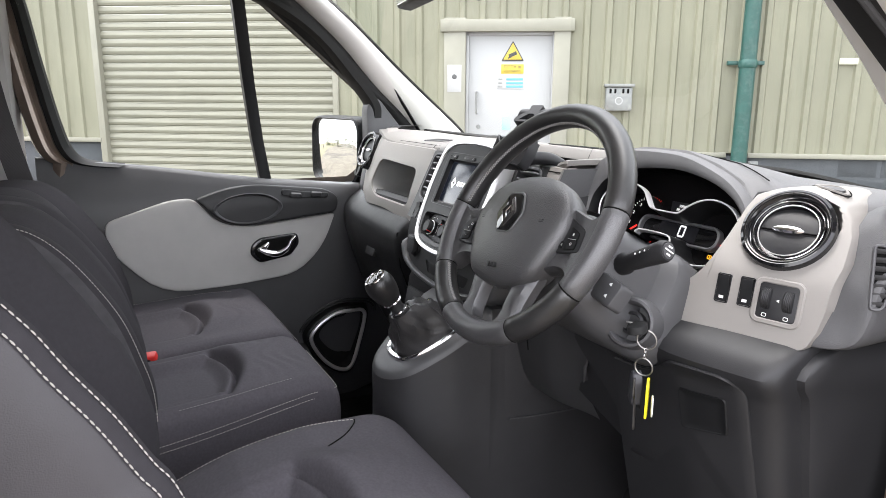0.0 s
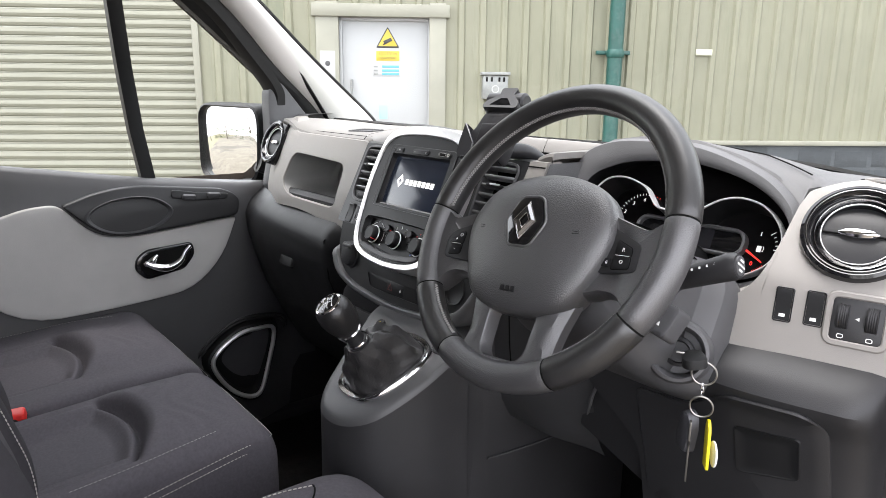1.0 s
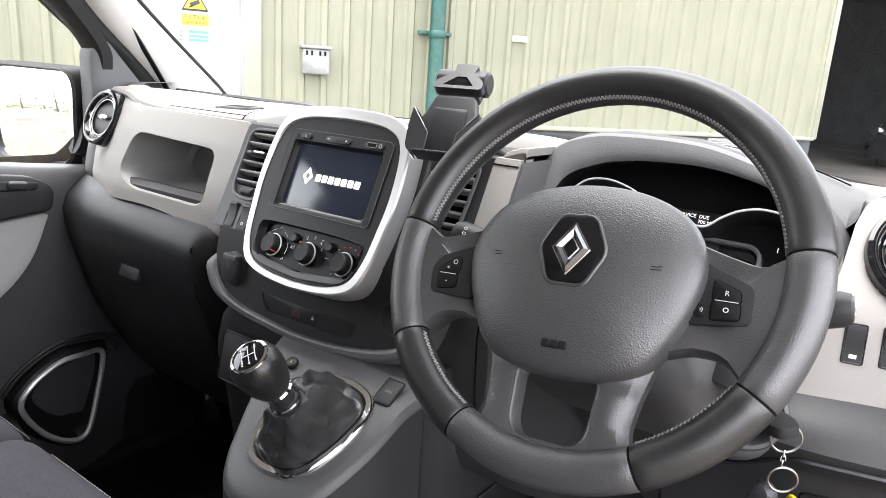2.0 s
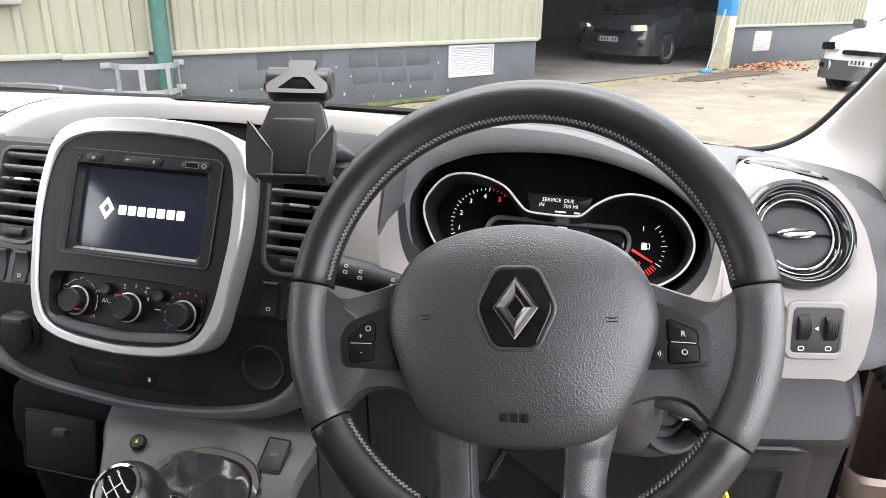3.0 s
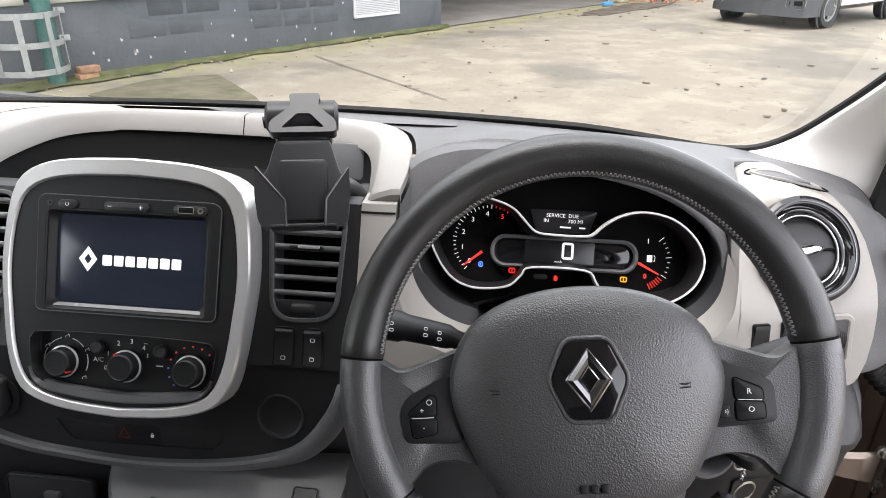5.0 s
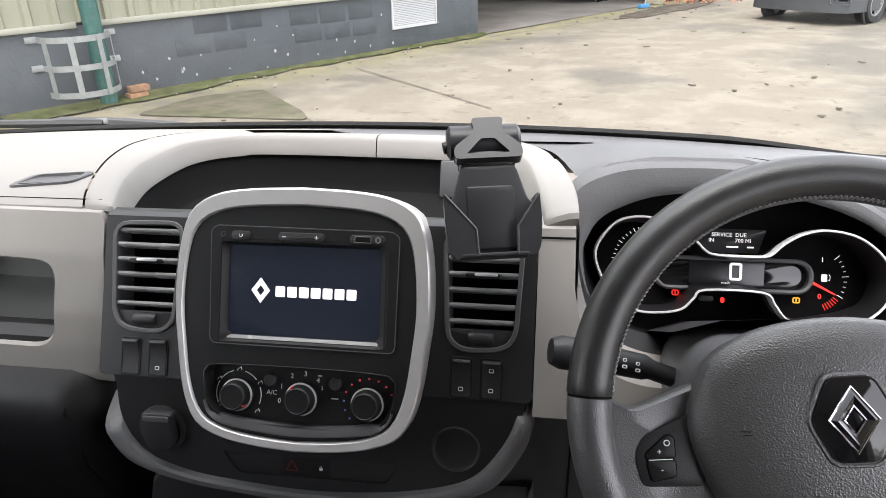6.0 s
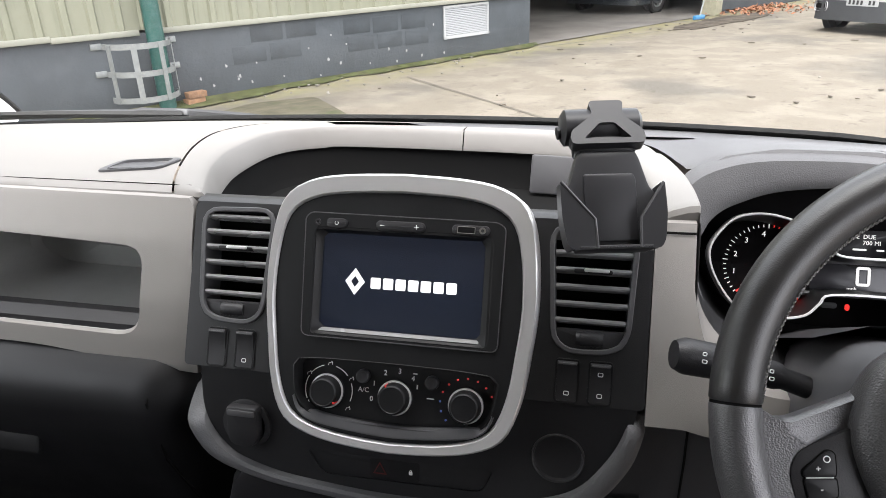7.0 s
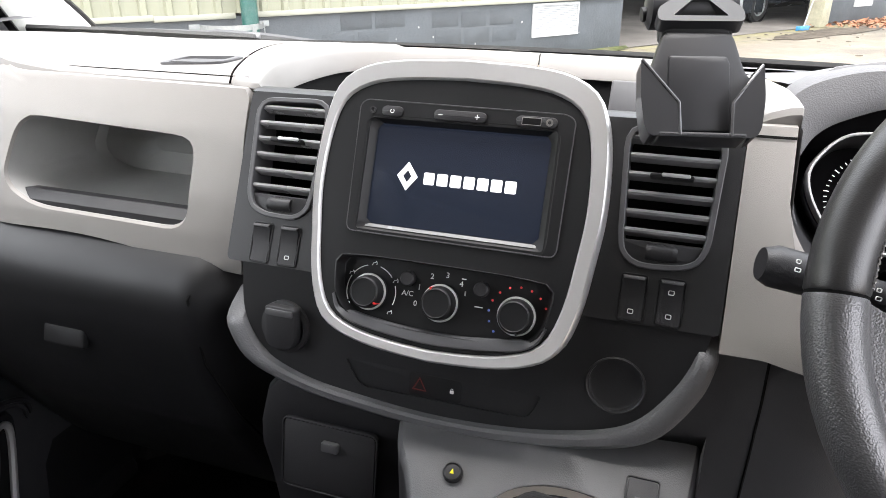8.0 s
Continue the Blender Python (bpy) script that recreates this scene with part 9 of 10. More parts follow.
# spokes
def spoke(sx):
    o = [(0.060, 0.036), (0.090, 0.025), (0.118, 0.015), (0.136, 0.010), (0.147, 0.014), (0.153, 0.022), (0.164, 0.026), (0.165, 0.0), (0.160, -0.05), (0.144, -0.084), (0.134, -0.080), (0.125, -0.068), (0.112, -0.061), (0.095, -0.060), (0.060, -0.060)]
    o = curve_pts([(sx * x, y) for x, y in (o if sx < 0 else o)], 4)
    if sx > 0:
        o = o[::-1]
    c = (sx * 0.11, -0.02)
    q = by_angle(o, 72, *c)
    g = G()
    rr = []
    for t, d in ((0.9, -0.024), (1.0, -0.012), (1.0, -0.002), (0.97, 0.004), (0.93, 0.0065), (0.5, 0.004), (0.05, 0.002)):
        rr.append([WF @ Vector((c[0] + (x - c[0]) * t, c[1] + (y - c[1]) * t, d - 0.006 + 0.006 * smooth_step(0.10, 0.165, abs(x)))) for x, y in q])
    g.rows(rr, True, True, True)
    return part("spoke", g, WHEEL_SKIN, wheel, "dark grey wheel spoke")


for sx in (-1, 1):
    sp = spoke(sx)
    # flush button pod with two keys and a printed line between them
    f = WF @ Matrix.Translation((sx * 0.11, 0, 0.0030)) @ Matrix.Rotation(-sx * 0.075, 4, "Y") @ Matrix.Translation((-sx * 0.11, 0, 0))
    if sx < 0:
        o = rpoly([(-0.134, -0.0440), (-0.090, -0.0456), (-0.090, 0.0075), (-0.131, -0.0095), (-0.1375, -0.0215)], 0.006)
        keys_ = [(rpoly([(-0.1295, -0.0252), (-0.1100, -0.0252), (-0.1097, -0.0110), (-0.1142, -0.0090), (-0.1300, -0.0215)], 0.0026), "+", (-0.1205, -0.0205)), (rpoly([(-0.1274, -0.0401), (-0.1100, -0.0375), (-0.1100, -0.0262), (-0.1295, -0.0262)], 0.0026), "-", (-0.1195, -0.0325))]
        rule = (-0.1200, -0.0257)
    else:
        o = rpoly([(0.088, -0.0400), (0.1335, -0.0365), (0.1325, -0.0080), (0.122, -0.0025), (0.088, 0.0130)], 0.006)
        keys_ = [(rpoly([(0.1050, -0.0198), (0.1245, -0.0209), (0.1238, -0.0125), (0.1048, -0.0042)], 0.0026), "R", (0.1148, -0.0145)), (rpoly([(0.1050, -0.0348), (0.1249, -0.0334), (0.1246, -0.0219), (0.1050, -0.0208)], 0.0026), "O", (0.1155, -0.0272))]
        rule = (0.1150, -0.0204)
    g = G()
    g.plate(f, o, -0.008, 0.0, 0.0008)
    pod = part("button_pod", g, BLACK, sp, "black button pod")
    g = G()
    for ko, _, _ in keys_:
        g.plate(f, inset(ko, -0.0009), -0.001, 0.0003, 0.0001)
    part("button_gap", g, VOID, pod)
    for ko, mk, (kx, ky) in keys_:
        g = G()
        g.plate(f, ko, -0.001, 0.0014, 0.0005)
        bt = part("button", g, DARK, pod, "black wheel button")
        lettering(mk, 0.0056, f @ Matrix.Translation((kx, ky, 0.0015)), WHITE_MARK, bt)
    g = G()
    g.box(f @ Matrix.Translation((rule[0], rule[1], 0.0014)) @ Matrix.Rotation(-0.05 * (sx > 0), 4, "Z"), 0.0165, 0.0005, 0.0004, 0.0001)
    part("printed_line", g, WHITE_MARK, pod)
    if sx > 0:
        g = G()
        g.plate(f, rrect(0.0082, 0.0095, 0.002, cx=0.0968, cy=-0.0284), -0.001, 0.0014, 0.0005)
        bt = part("voice_button", g, DARK, pod)
        g = G()
        for r in (0.0012, 0.0026):
            g.tube([f @ Vector((0.0968 + r * math.cos(a), -0.0284 + r * math.sin(a), 0.0016)) for a in span(-0.8, 0.8, 5)], 0.0003, 4)
        part("symbol", g, WHITE_MARK, bt)
    else:
        g = G()
        o2 = disc(0.0022, 16)
        g.ring(f @ Matrix.Translation((-0.1149, -0.0145, 0.0014)), o2, inset(o2, 0.0006), 0, 0.0003, 0.0001)
        part("symbol", g, WHITE_MARK, pod)
# lower twin spoke with an opening
ou = by_angle(rpoly([(-0.074, -0.066), (0.074, -0.066), (0.064, -0.102), (0.060, -0.130), (0.074, -0.156), (0.060, -0.160), (-0.060, -0.160), (-0.074, -0.156), (-0.060, -0.130), (-0.064, -0.102)][::-1], 0.010), 84, 0, -0.122)
ii = by_angle(rpoly([(-0.032, -0.094), (0.032, -0.094), (0.0295, -0.136), (0.022, -0.147), (-0.022, -0.147), (-0.0295, -0.136)][::-1], 0.007), 84, 0, -0.122)
g = G()
rr = []
for t, d in ((0.0, -0.020), (0.0, -0.008), (0.25, 0.000), (0.7, 0.002), (0.93, 0.000), (1.0, -0.004), (1.0, -0.018)):
    rr.append([WF @ Vector((a[0] + (b[0] - a[0]) * t, a[1] + (b[1] - a[1]) * t, d)) for a, b in zip(ou, ii)])
g.rows(rr, True, False, False, True)
ls = part("lower_spoke", g, WHEEL_SKIN, wheel, "dark grey split lower spoke")
g = G()
g.tube([WF @ Vector((x * 1.1, -0.122 + (y + 0.122) * 1.06, -0.001)) for x, y in ii], 0.0016, 6, True)
part("spoke_seam", g, WHEEL_SKIN, ls)
# airbag cover
pad = curve_pts([(0.0, 0.066), (0.045, 0.060), (0.080, 0.042), (0.097, 0.012), (0.098, -0.015), (0.086, -0.050), (0.066, -0.082), (0.035, -0.095), (0.0, -0.098), (-0.035, -0.095), (-0.066, -0.082), (-0.086, -0.050), (-0.098, -0.015), (-0.097, 0.012), (-0.080, 0.042), (-0.045, 0.060)][::-1], 5)
pad = by_angle(pad, 80, 0, -0.012)
g = G()
rr = []
for t, d in ((0.93, -0.03), (1.0, -0.012), (1.005, 0.000), (0.985, 0.008), (0.95, 0.0120), (0.88, 0.0160), (0.78, 0.0197), (0.62, 0.0237), (0.42, 0.0266), (0.2, 0.0279), (0.02, 0.0282)):
    rr.append([WF @ Vector((x * t, -0.012 + (y + 0.012) * t, d)) for x, y in pad])
g.rows(rr, True, False, True)
ab = part("airbag_cover", g, PAD_SKIN, wheel, "grained dark grey airbag cover")
hexo = rpoly([(-0.014, 0.027), (0.014, 0.027), (0.0265, 0.0), (0.014, -0.0275), (-0.014, -0.0275), (-0.0265, 0.0)][::-1], 0.006)
g = G()
g.ring(WF @ Matrix.Translation((0, 0, 0.0265)), inset(hexo, -0.0035), hexo, 0, 0.0022, 0.0012)
part("badge_rim", g, PAD_SKIN, ab)
g = G()
g.plate(WF @ Matrix.Translation((0, 0, 0.0268)), hexo, 0, 0.0026, 0.0012)
bd = part("badge_plate", g, PIANO, ab, "gloss black badge plate")
g = G()
dmd = [(0, -0.0215), (0.0155, 0), (0, 0.0215), (-0.0155, 0)]
dmi = [(0, -0.009), (0.0065, 0), (0, 0.009), (-0.0065, 0)]
f = WF @ Matrix.Translation((0, 0, 0.0292))
rr = [[f @ Vector((x, y, 0)) for x, y in dmd], [f @ Vector((a[0] * 0.55 + b[0] * 0.45, a[1] * 0.55 + b[1] * 0.45, 0.0038)) for a, b in zip(dmd, dmi)], [f @ Vector((x, y, 0.0008)) for x, y in dmi]]
g.rows(rr, True)
bg_ = part("badge", g, DARK_CHROME, bd, "plain dark chrome lozenge badge", 10)
for ring_, hz in ((dmd, 0.0004), (dmi, 0.0012)):
    g = G()
    g.tube([f @ Vector((a[0] + (b[0] - a[0]) * t, a[1] + (b[1] - a[1]) * t, hz)) for a, b in zip(ring_, ring_[1:] + ring_[:1]) for t in (0.0, 0.5)], 0.0007, 6, True)
    part("badge_edge", g, CHROME, bg_, "bright chrome edge")
g = G()
for i in range(3):
    g.box(WF @ Matrix.Translation((-0.0072 + 0.0072 * i, -0.0755, 0.0210)), 0.0054, 0.0062, 0.0024, 0.0004)
part("embossed_bars", g, DARK, ab)
for sx in (-1, 1):
    g = G()
    g.tube([WF @ Vector((sx * 0.065 + x, -0.007 + y, 0.0232)) for x, y in ((-0.004, 0.0015), (0.002, 0.001), (0.005, 0.002), (0.005, -0.001), (-0.003, -0.0015))], 0.0005, 4)
    part("horn_mark", g, DARK, ab)

col = thing("steering_column", "dark grey column shroud with stalks and ignition lock", "steering column", tuple(WC + Vector((0, 0.1, -0.1))))


def ring_sec(d, hw, h1, h0, r=0.04, cx=0.0):
    o = rpoly([(-hw + cx, -h0), (hw + cx, -h0), (hw * 0.92 + cx, h1), (-hw * 0.92 + cx, h1)], r, 6)
    return [W0 @ Vector((x, y, -d)) for x, y in o]


g = G()
g.rows([ring_sec(0.028, 0.055, 0.030, 0.040, 0.03), ring_sec(0.036, 0.078, 0.040, 0.062, 0.035, 0.004), ring_sec(0.055, 0.096, 0.046, 0.082, 0.04, 0.010), ring_sec(0.11, 0.105, 0.052, 0.098, 0.045, 0.015), ring_sec(0.150, 0.108, 0.055, 0.101, 0.045, 0.018), ring_sec(0.162, 0.120, 0.056, 0.102, 0.045, 0.028), ring_sec(0.180, 0.124, 0.056, 0.102, 0.045, 0.031), ring_sec(0.27, 0.110, 0.055, 0.100, 0.045, 0.025)], True, True, True)
part("shroud", g, GREY, col, "dark grey column shroud")
g = G()
g.rows([[W0 @ Vector((x, y, -d)) for x, y in ((-0.09, 0.050), (-0.05, 0.062), (0.0, 0.066), (0.05, 0.062), (0.10, 0.050))] for d in (0.10, 0.2, 0.30)], False)
part("gap_cover", g, BLACK, col)


def stalk(pts, rs, label):
    s = G()
    s.tube([W0 @ Vector(p) for p in pts], rs, 14)
    return part("stalk", s, BLACK, col, label)


s1 = stalk([(0.095, 0.000, -0.100), (0.118, 0.005, -0.092), (0.124, 0.0065, -0.090), (0.150, 0.016, -0.083), (0.183, 0.029, -0.0755), (0.189, 0.0305, -0.075)], [0.0150, 0.0145, 0.0115, 0.0125, 0.0142, 0.0118], "black wiper stalk")
f = axes(W0 @ Vector((0.1892, 0.0306, -0.075)), W0.to_3x3() @ Vector((0, 0, 1)), W0.to_3x3() @ Vector((-0.2, 1, 0)))
if f.to_3x3().col[2].dot(W0.to_3x3() @ Vector((1, 0, 0))) < 0:
    f = axes(W0 @ Vector((0.1892, 0.0306, -0.075)), W0.to_3x3() @ Vector((0, 0, -1)), W0.to_3x3() @ Vector((-0.2, 1, 0)))
g = G()
g.spin(f, [(0.0100, -0.001), (0.0098, 0.0012), (0.0, 0.0014)], 22)
e1 = part("end_button", g, GREY, s1)
g = G()
g.box(f @ Matrix.Translation((0, 0, 0.0018)), 0.016, 0.0018, 0.0008, 0.0002)
g.box(f @ Matrix.Translation((0, 0.005, 0.0018)), 0.007, 0.0022, 0.0008, 0.0002)
g.box(f @ Matrix.Translation((0, -0.005, 0.0018)), 0.007, 0.0022, 0.0008, 0.0002)
part("mark", g, WHITE_MARK, e1)
g = G()
for k in range(4):
    g.plate(axes(W0 @ Vector((0.146 + 0.008 * k, 0.0150 + 0.0032 * k, -0.0708 + 0.0018 * k)), W0.to_3x3() @ Vector((1, 0.25, 0)), W0.to_3x3() @ Vector((-0.25, 1, 0))), rrect(0.0022, 0.0026, 0.0008), 0, 0.0006, 0.0001)
part("symbols", g, WHITE_MARK, s1)
s2 = stalk([(-0.085, 0.010, -0.128), (-0.105, 0.016, -0.122), (-0.112, 0.018, -0.120), (-0.150, 0.024, -0.108), (-0.155, 0.0245, -0.107), (-0.185, 0.0275, -0.098), (-0.193, 0.028, -0.096)], [0.009, 0.009, 0.0115, 0.0125, 0.0145, 0.0150, 0.0115], "black lamp stalk")
g = G()
for k, x in enumerate((-0.118, -0.130, -0.160, -0.172)):
    for dy_, w_ in ((-0.0035, 0.0042), (0.0022, 0.0034)):
        o = rrect(w_, 0.0030, 0.0010)
        g.ring(axes(W0 @ Vector((x, 0.019 + 0.003 * k + dy_, -0.104 + 0.0075 * k)), W0.to_3x3() @ Vector((1, -0.12, -0.25)), W0.to_3x3() @ Vector((0.1, 1, 0.2))), o, inset(o, 0.0006), 0, 0.0008, 0.0001)
part("symbols", g, WHITE_MARK, s2)
g = G()
g.box(W0 @ Matrix.Translation((0.127, -0.040, -0.082)) @ Matrix.Rotation(radians(-12), 4, "Z"), 0.045, 0.036, 0.024, 0.004)
au = part("audio_pod", g, GREY, col, "grey audio control pod")
g = G()
for y in (-0.032, -0.048):
    g.plate(W0 @ Matrix.Translation((0.134, y, -0.0698)), [(-0.0026, -0.0008), (0.0016, -0.0024), (0.0016, 0.0024), (-0.0026, 0.0008)], 0, 0.0006, 0.0001)
part("symbol", g, WHITE_MARK, au)
# ignition lock
LK = axes((0.559, 0.932, 1.131), (0.90, 0.44, 0.0), (-0.14, 0.30, 0.94))
g = G()
g.spin(LK, [(0.036, -0.03), (0.0345, 0.004), (0.0320, 0.0085), (0.0285, 0.0095), (0.0260, 0.007), (0.0240, -0.002), (0.0235, -0.014), (0.0, -0.015)], 40)
lk = part("ignition_lock", g, GREY, col, "round ignition lock")
g = G()
g.spin(LK, [(0.0165, -0.015), (0.016, -0.002), (0.0125, 0.0), (0.011, -0.004), (0.0, -0.004)], 28)
part("lock_barrel", g, BLACK, lk)

keys = thing("key_bunch", "bunch of keys with a yellow tag hanging in the ignition", "keys", (0.59, 0.925, 1.0))
g = G()
g.box(LK @ Matrix.Translation((0.004, 0, 0.004)), 0.009, 0.0024, 0.030, 0.0006)
part("key_blade", g, STEEL, keys)
g = G()
kf = axes(LK @ Vector((0.018, -0.004, 0.022)), LK.to_3x3() @ Vector((0.2, -0.3, 1)), LK.to_3x3() @ Vector((1, 0.2, 0)))
g.plate(kf, rpoly([(-0.016, -0.009), (0.010, -0.013), (0.022, -0.008), (0.022, 0.008), (0.010, 0.013), (-0.016, 0.009)], 0.006), -0.005, 0.005, 0.003)
part("key_head", g, RUBBER, keys, "black plastic key head")
r1 = Vector((0.594, 0.927, 1.119))


def ring_part(c, r, u, w, name="split_ring"):
    g = G()
    f = axes(c, u, w)
    g.tube([f @ Vector((r * math.cos(a), r * math.sin(a), 0)) for a in span(0, 2 * math.pi * 31 / 32, 32)], 0.0011, 6, True)
    return part(name, g, STEEL, keys, "steel split ring")


ring_part(r1, 0.0125, (0.87, 0.49, 0), Z)
ring_part(r1 + Vector((0.004, -0.006, -0.034)), 0.0115, (0.87, 0.40, 0), (0.1, 0, 1))
g = G()
for k in range(3):
    c = r1 + Vector((0.001, -0.002, -0.013 - 0.0045 * k))
    f = axes(c, (1, 0, 0) if k % 2 else (0, 1, 0), Z)
    g.tube([f @ Vector((0.0018 * math.cos(a), 0.0034 * math.sin(a), 0)) for a in span(0, 5.9, 12)], 0.0006, 5, True)
part("chain", g, CHROME, keys)
c2 = r1 + Vector((0.003, -0.007, -0.045))


def hung(name, mat, o, tilt, off, th, label, yaw=10):
    g = G()
    f = axes(c2 + Vector(off), (math.cos(radians(yaw)), -math.sin(radians(yaw)), 0), Z) @ Matrix.Rotation(radians(tilt), 4, "Z")
    g.plate(f, o, -th / 2, th / 2, th * 0.3)
    return part(name, g, mat, keys, label)


hung("remote_fob", material("dark fob plastic", (0.04, 0.04, 0.045), 0.45, vary=(60, 0.2)), rpoly([(-0.011, -0.044), (0.010, -0.045), (0.012, -0.01), (0.006, 0.002), (-0.006, 0.002), (-0.012, -0.012)], 0.006), -8, (-0.010, 0, 0), 0.012, "dark remote fob", 30)
hung("key_tag", YELLOW_PLASTIC, rpoly([(-0.009, -0.050), (0.009, -0.050), (0.010, -0.008), (0.004, 0.002), (-0.004, 0.002), (-0.010, -0.008)], 0.003), 6, (0.011, 0.001, -0.002), 0.003, "yellow plastic tag", 50)
hung("spare_key", STEEL, rpoly([(-0.003, -0.075), (0.003, -0.075), (0.0035, -0.030), (0.010, -0.022), (0.008, 0.0), (-0.008, 0.0), (-0.010, -0.022), (-0.0035, -0.030)], 0.002), -3, (-0.006, -0.004, -0.004), 0.002, "steel key", 60)
hung("black_key", RUBBER, rpoly([(-0.003, -0.060), (0.004, -0.060), (0.005, -0.028), (0.010, -0.020), (0.008, 0.0), (-0.008, 0.0), (-0.010, -0.020)], 0.002), -20, (-0.014, 0.004, -0.002), 0.003, "black key", 70)
hung("trolley_coin", WHITE_MARK, disc(0.0105, 20, 0, -0.036, 0.014), 4, (0.017, 0.004, 0.0), 0.002, "white round token", 42)

# ---- phone holder ----
HOLDER = material("black holder plastic", (0.021, 0.021, 0.0228), 0.36, bump=(1500, 0.10), vary=(8, 0.06), spec=0.28)
ph = thing("phone_holder", "empty black phone holder clamped above the vent", "phone holder", (0.18, 1.02, 1.30))
HF = axes((0.1815, 0.9935, 1.338), (0.975, 0.215, 0.0), (-0.05, 0.53, 0.85))
bp_ = rpoly([(-0.029, -0.042), (0.029, -0.042), (0.036, -0.037), (0.0385, 0.003), (0.033, 0.010), (0.026, 0.035), (0.0225, 0.041), (-0.0225, 0.041), (-0.026, 0.036), (-0.033, 0.013), (-0.0385, 0.006), (-0.036, -0.037)], 0.0035)
g = G()
g.plate(HF, bp_, -0.014, 0.0, 0.0035)
bk = part("back_plate", g, HOLDER, ph, "black cradle plate")
g = G()
g.plate(HF, rpoly([(-0.0215, -0.036), (0.0215, -0.036), (0.0215, 0.015), (0.0195, 0.0205), (-0.0205, 0.0205), (-0.0215, 0.017)], 0.0025), -0.001, 0.0022, 0.0016)
part("raised_panel", g, HOLDER, bk, "raised panel of the cradle")
for o in ([(-0.0415, 0.0120), (-0.0158, -0.0190), (-0.0148, -0.0425), (-0.0350, -0.0425), (-0.0385, -0.0360), (-0.0412, -0.0150)], [(0.0405, 0.0095), (0.0412, -0.0150), (0.0385, -0.0360), (0.0350, -0.0425), (0.0195, -0.0425), (0.0207, -0.0185)]):
    # pocket-like grip: a thin slanting front and the outer wall that carries it
    g = G()
    if o[0][0] < 0:
        wall = [o[0], o[5], o[4], o[3]]
    else:
        wall = [o[0], o[1], o[2], o[3]]
    g.plate(HF, rpoly(o, [0.002, 0.003, 0.001, 0.003, 0.003, 0.006] if o[0][0] < 0 else [0.002, 0.006, 0.003, 0.003, 0.001, 0.003]), 0.0098, 0.0126, 0.0009)
    rr = []
    for x, y in curve_pts(wall, 5, False):
        q = x * 0.945
        rr.append([HF @ Vector(v_) for v_ in ((x, y, -0.012), (x * 1.004, y, 0.002), (x, y, 0.0112), (q, y, 0.0112), (q, y, -0.012))])
    g.rows(rr, True, True, True)
    sw_ = part("side_wing", g, HOLDER, bk, "slanting side grip")
    # added bead, lighter than the holder, imitates the highlight along the grip's edge
    g = G()
    e_ = [o[0], o[1], o[2]] if o[0][0] < 0 else [o[0], o[5], o[4]]
    g.tube([HF @ Vector((x, y, 0.0124)) for x, y in [e_[0], (e_[0][0] * 0.5 + e_[1][0] * 0.5, e_[0][1] * 0.5 + e_[1][1] * 0.5), e_[1], e_[2]]], 0.0013, 8)
    part("wing_glint", g, EDGE_GLINT, sw_, "added glossy bead imitating the grip's edge highlight")
g = G()
g.box(HF @ Matrix.Translation((0, -0.0420, 0.002)), 0.060, 0.004, 0.022, 0.0015)
part("foot_ledge", g, HOLDER, bk)
# spring clamp on top
CF = axes(HF @ Vector((-0.002, 0.057, -0.010)), HF.to_3x3() @ Vector((1, 0, 0)), (0, 0.75, 0.66))
g = G()
g.box(HF @ Matrix.Translation((0, 0.045, -0.010)), 0.046, 0.018, 0.016, 0.004)
part("neck", g, HOLDER, ph)
g = G()
g.tube([CF @ Vector((x, 0.010, -0.004)) for x in (-0.033, -0.030, -0.0, 0.031, 0.034)], [0.011, 0.0155, 0.0155, 0.0155, 0.012], 24)
part("pivot_barrel", g, HOLDER, ph, "black pivot barrel")
g = G()
o = rpoly([(-0.030, -0.016), (0.031, -0.016), (0.031, -0.004), (0.014, 0.012), (0.017, 0.026), (-0.013, 0.026), (-0.010, 0.012), (-0.030, -0.004)], 0.005)
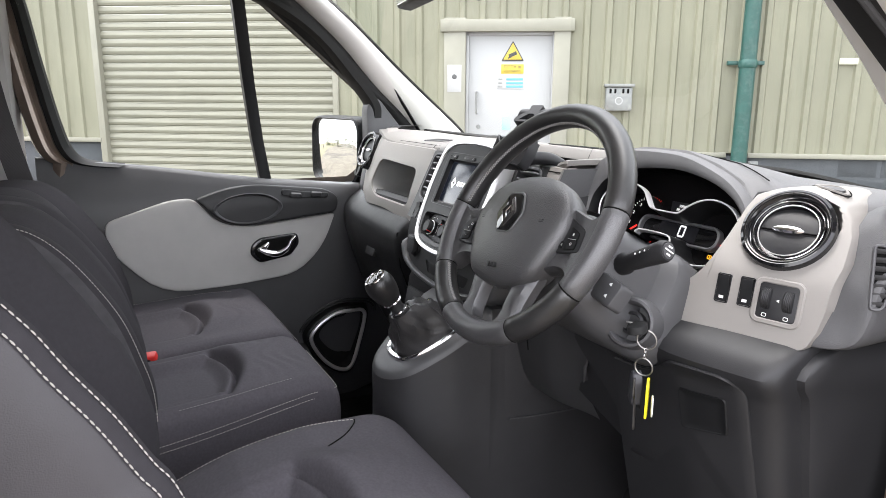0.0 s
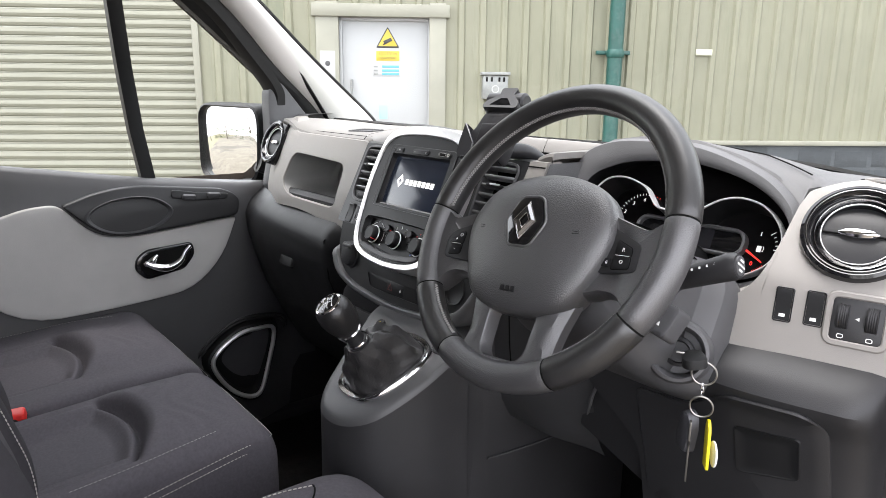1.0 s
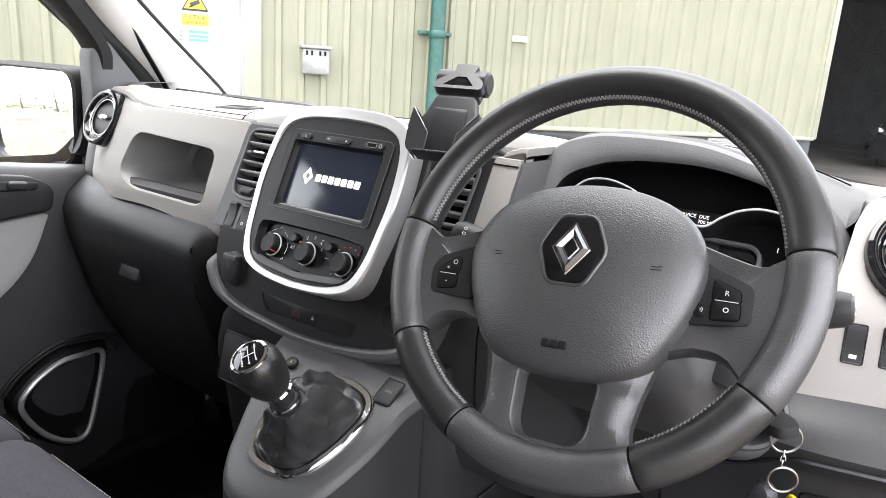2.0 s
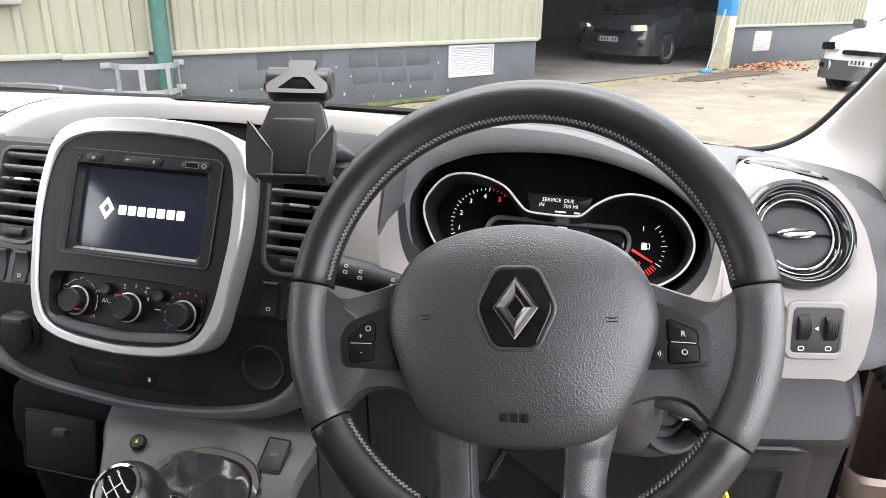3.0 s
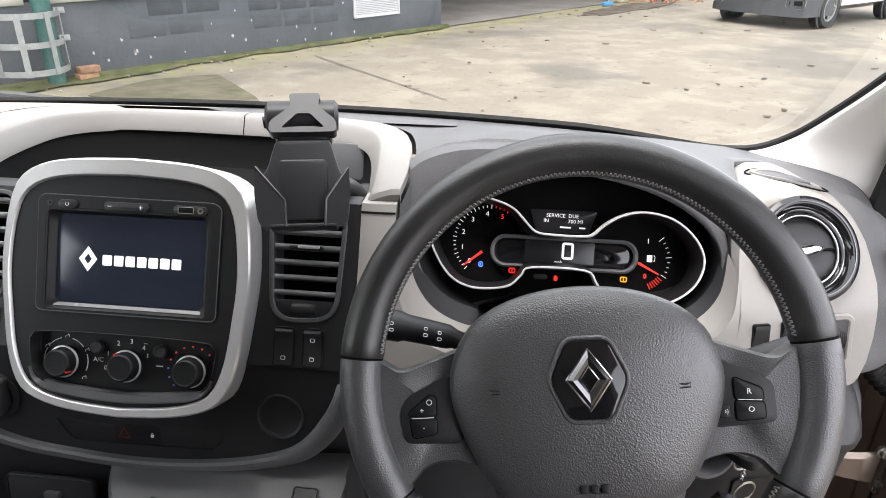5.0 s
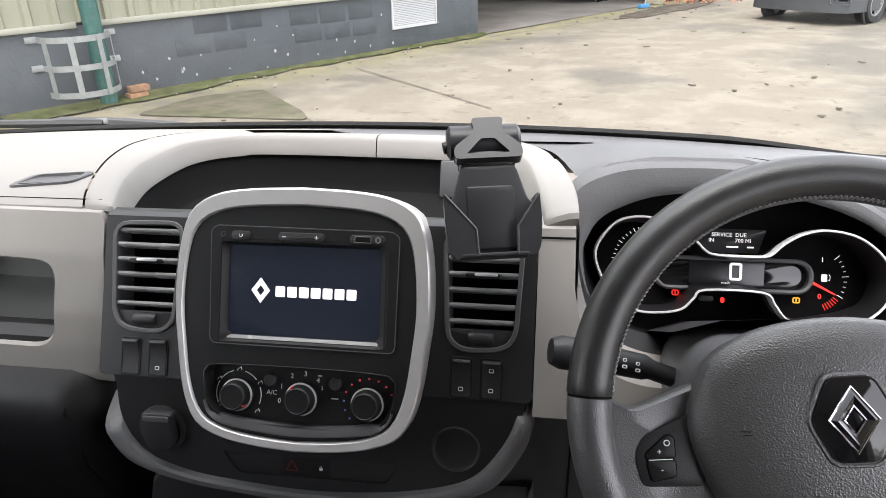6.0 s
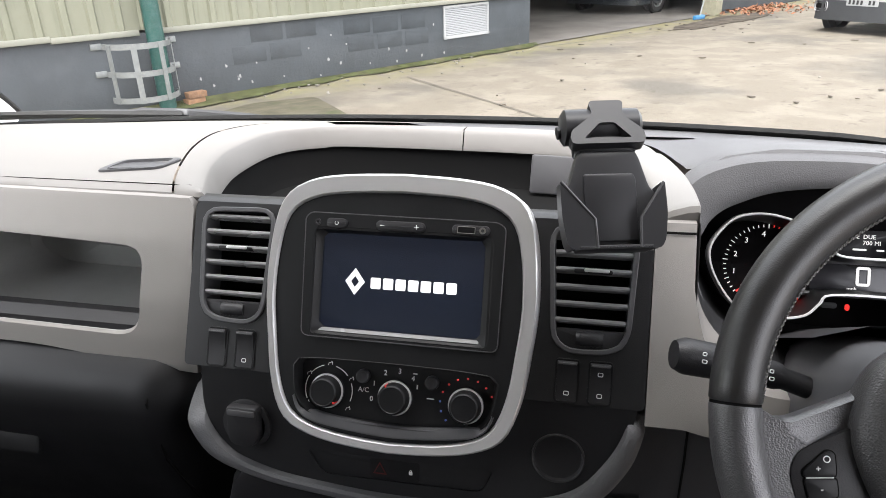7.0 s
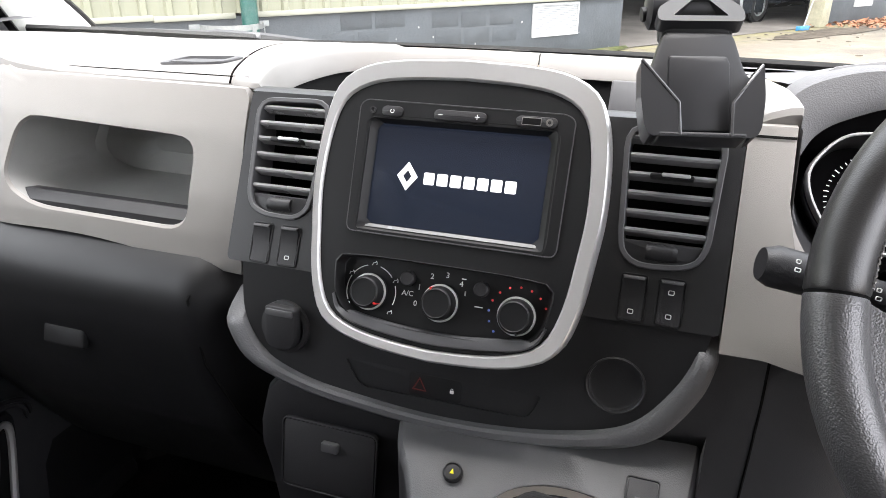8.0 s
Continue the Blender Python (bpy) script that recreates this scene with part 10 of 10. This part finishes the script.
q = rpoly([(-0.019, -0.011), (0.020, -0.011), (0.007, 0.004), (-0.005, 0.004)], 0.002)
g.holed(CF @ Matrix.Translation((0.002, 0.0, 0.0)), o, [q], 0.0, 0.012)
part("clamp_jaw", g, HOLDER, ph, "black clamp jaw")
g = G()
g.plate(CF @ Matrix.Translation((0.002, 0.0, 0.0)), rrect(0.052, 0.016, 0.005, cy=-0.010), -0.012, 0.002, 0.002)
part("jaw_block", g, HOLDER, ph)
g = G()
g.tube([CF @ Vector((-0.036, 0.006, -0.006)), CF @ Vector((-0.030, 0.007, -0.006))], 0.0055, 12)
part("knob", g, DARK, ph)
g = G()
st_ = curve_pts([HF @ Vector((0.0, 0.0, -0.012)), HF @ Vector((0.006, -0.004, -0.035)), (0.196, 1.055, 1.312), (0.202, 1.088, 1.294), (0.204, 1.125, 1.268)], 6, False)
g.tube(st_, [0.014] * 8 + [0.012] * (len(st_) - 8), 14)
part("mount_arm", g, HOLDER, ph, "black mounting arm")
g = G()
g.spin(axes((0.205, 1.145, 1.245), X, Y), [(0.034, 0.0), (0.034, 0.012), (0.026, 0.022), (0.012, 0.034), (0.0, 0.036)], 28)
part("suction_base", g, DARK, ph)

# floor mats and pedals, dim in the footwell
mat_ = thing("floor_mat", "worn black floor mat in the driver's footwell", "mat", (0.45, 0.95, FLOOR))
g = G()
g.plate(Matrix.Translation((0.46, 0.98, FLOOR)), rrect(0.40, 0.52, 0.05), 0.001, 0.012, 0.004)
part("mat", g, CARPET, mat_)
for x, w in ((0.34, 0.05), (0.44, 0.05), (0.55, 0.045)):
    p = thing("pedal", "black rubber pedal in the footwell", "pedal", (x, 1.2, FLOOR), "pedals")
    g = G()
    g.plate(axes((x, 1.17, 0.66), X, (0, 0.5, 0.85)), rrect(w, 0.07, 0.008), -0.006, 0.004, 0.002)
    part("pad", g, RUBBER, p)
    g = G()
    g.tube([(x, 1.172, 0.66), (x, 1.25, 0.72), (x, 1.29, 0.86)], 0.008, 8)
    part("arm", g, STEEL, p)
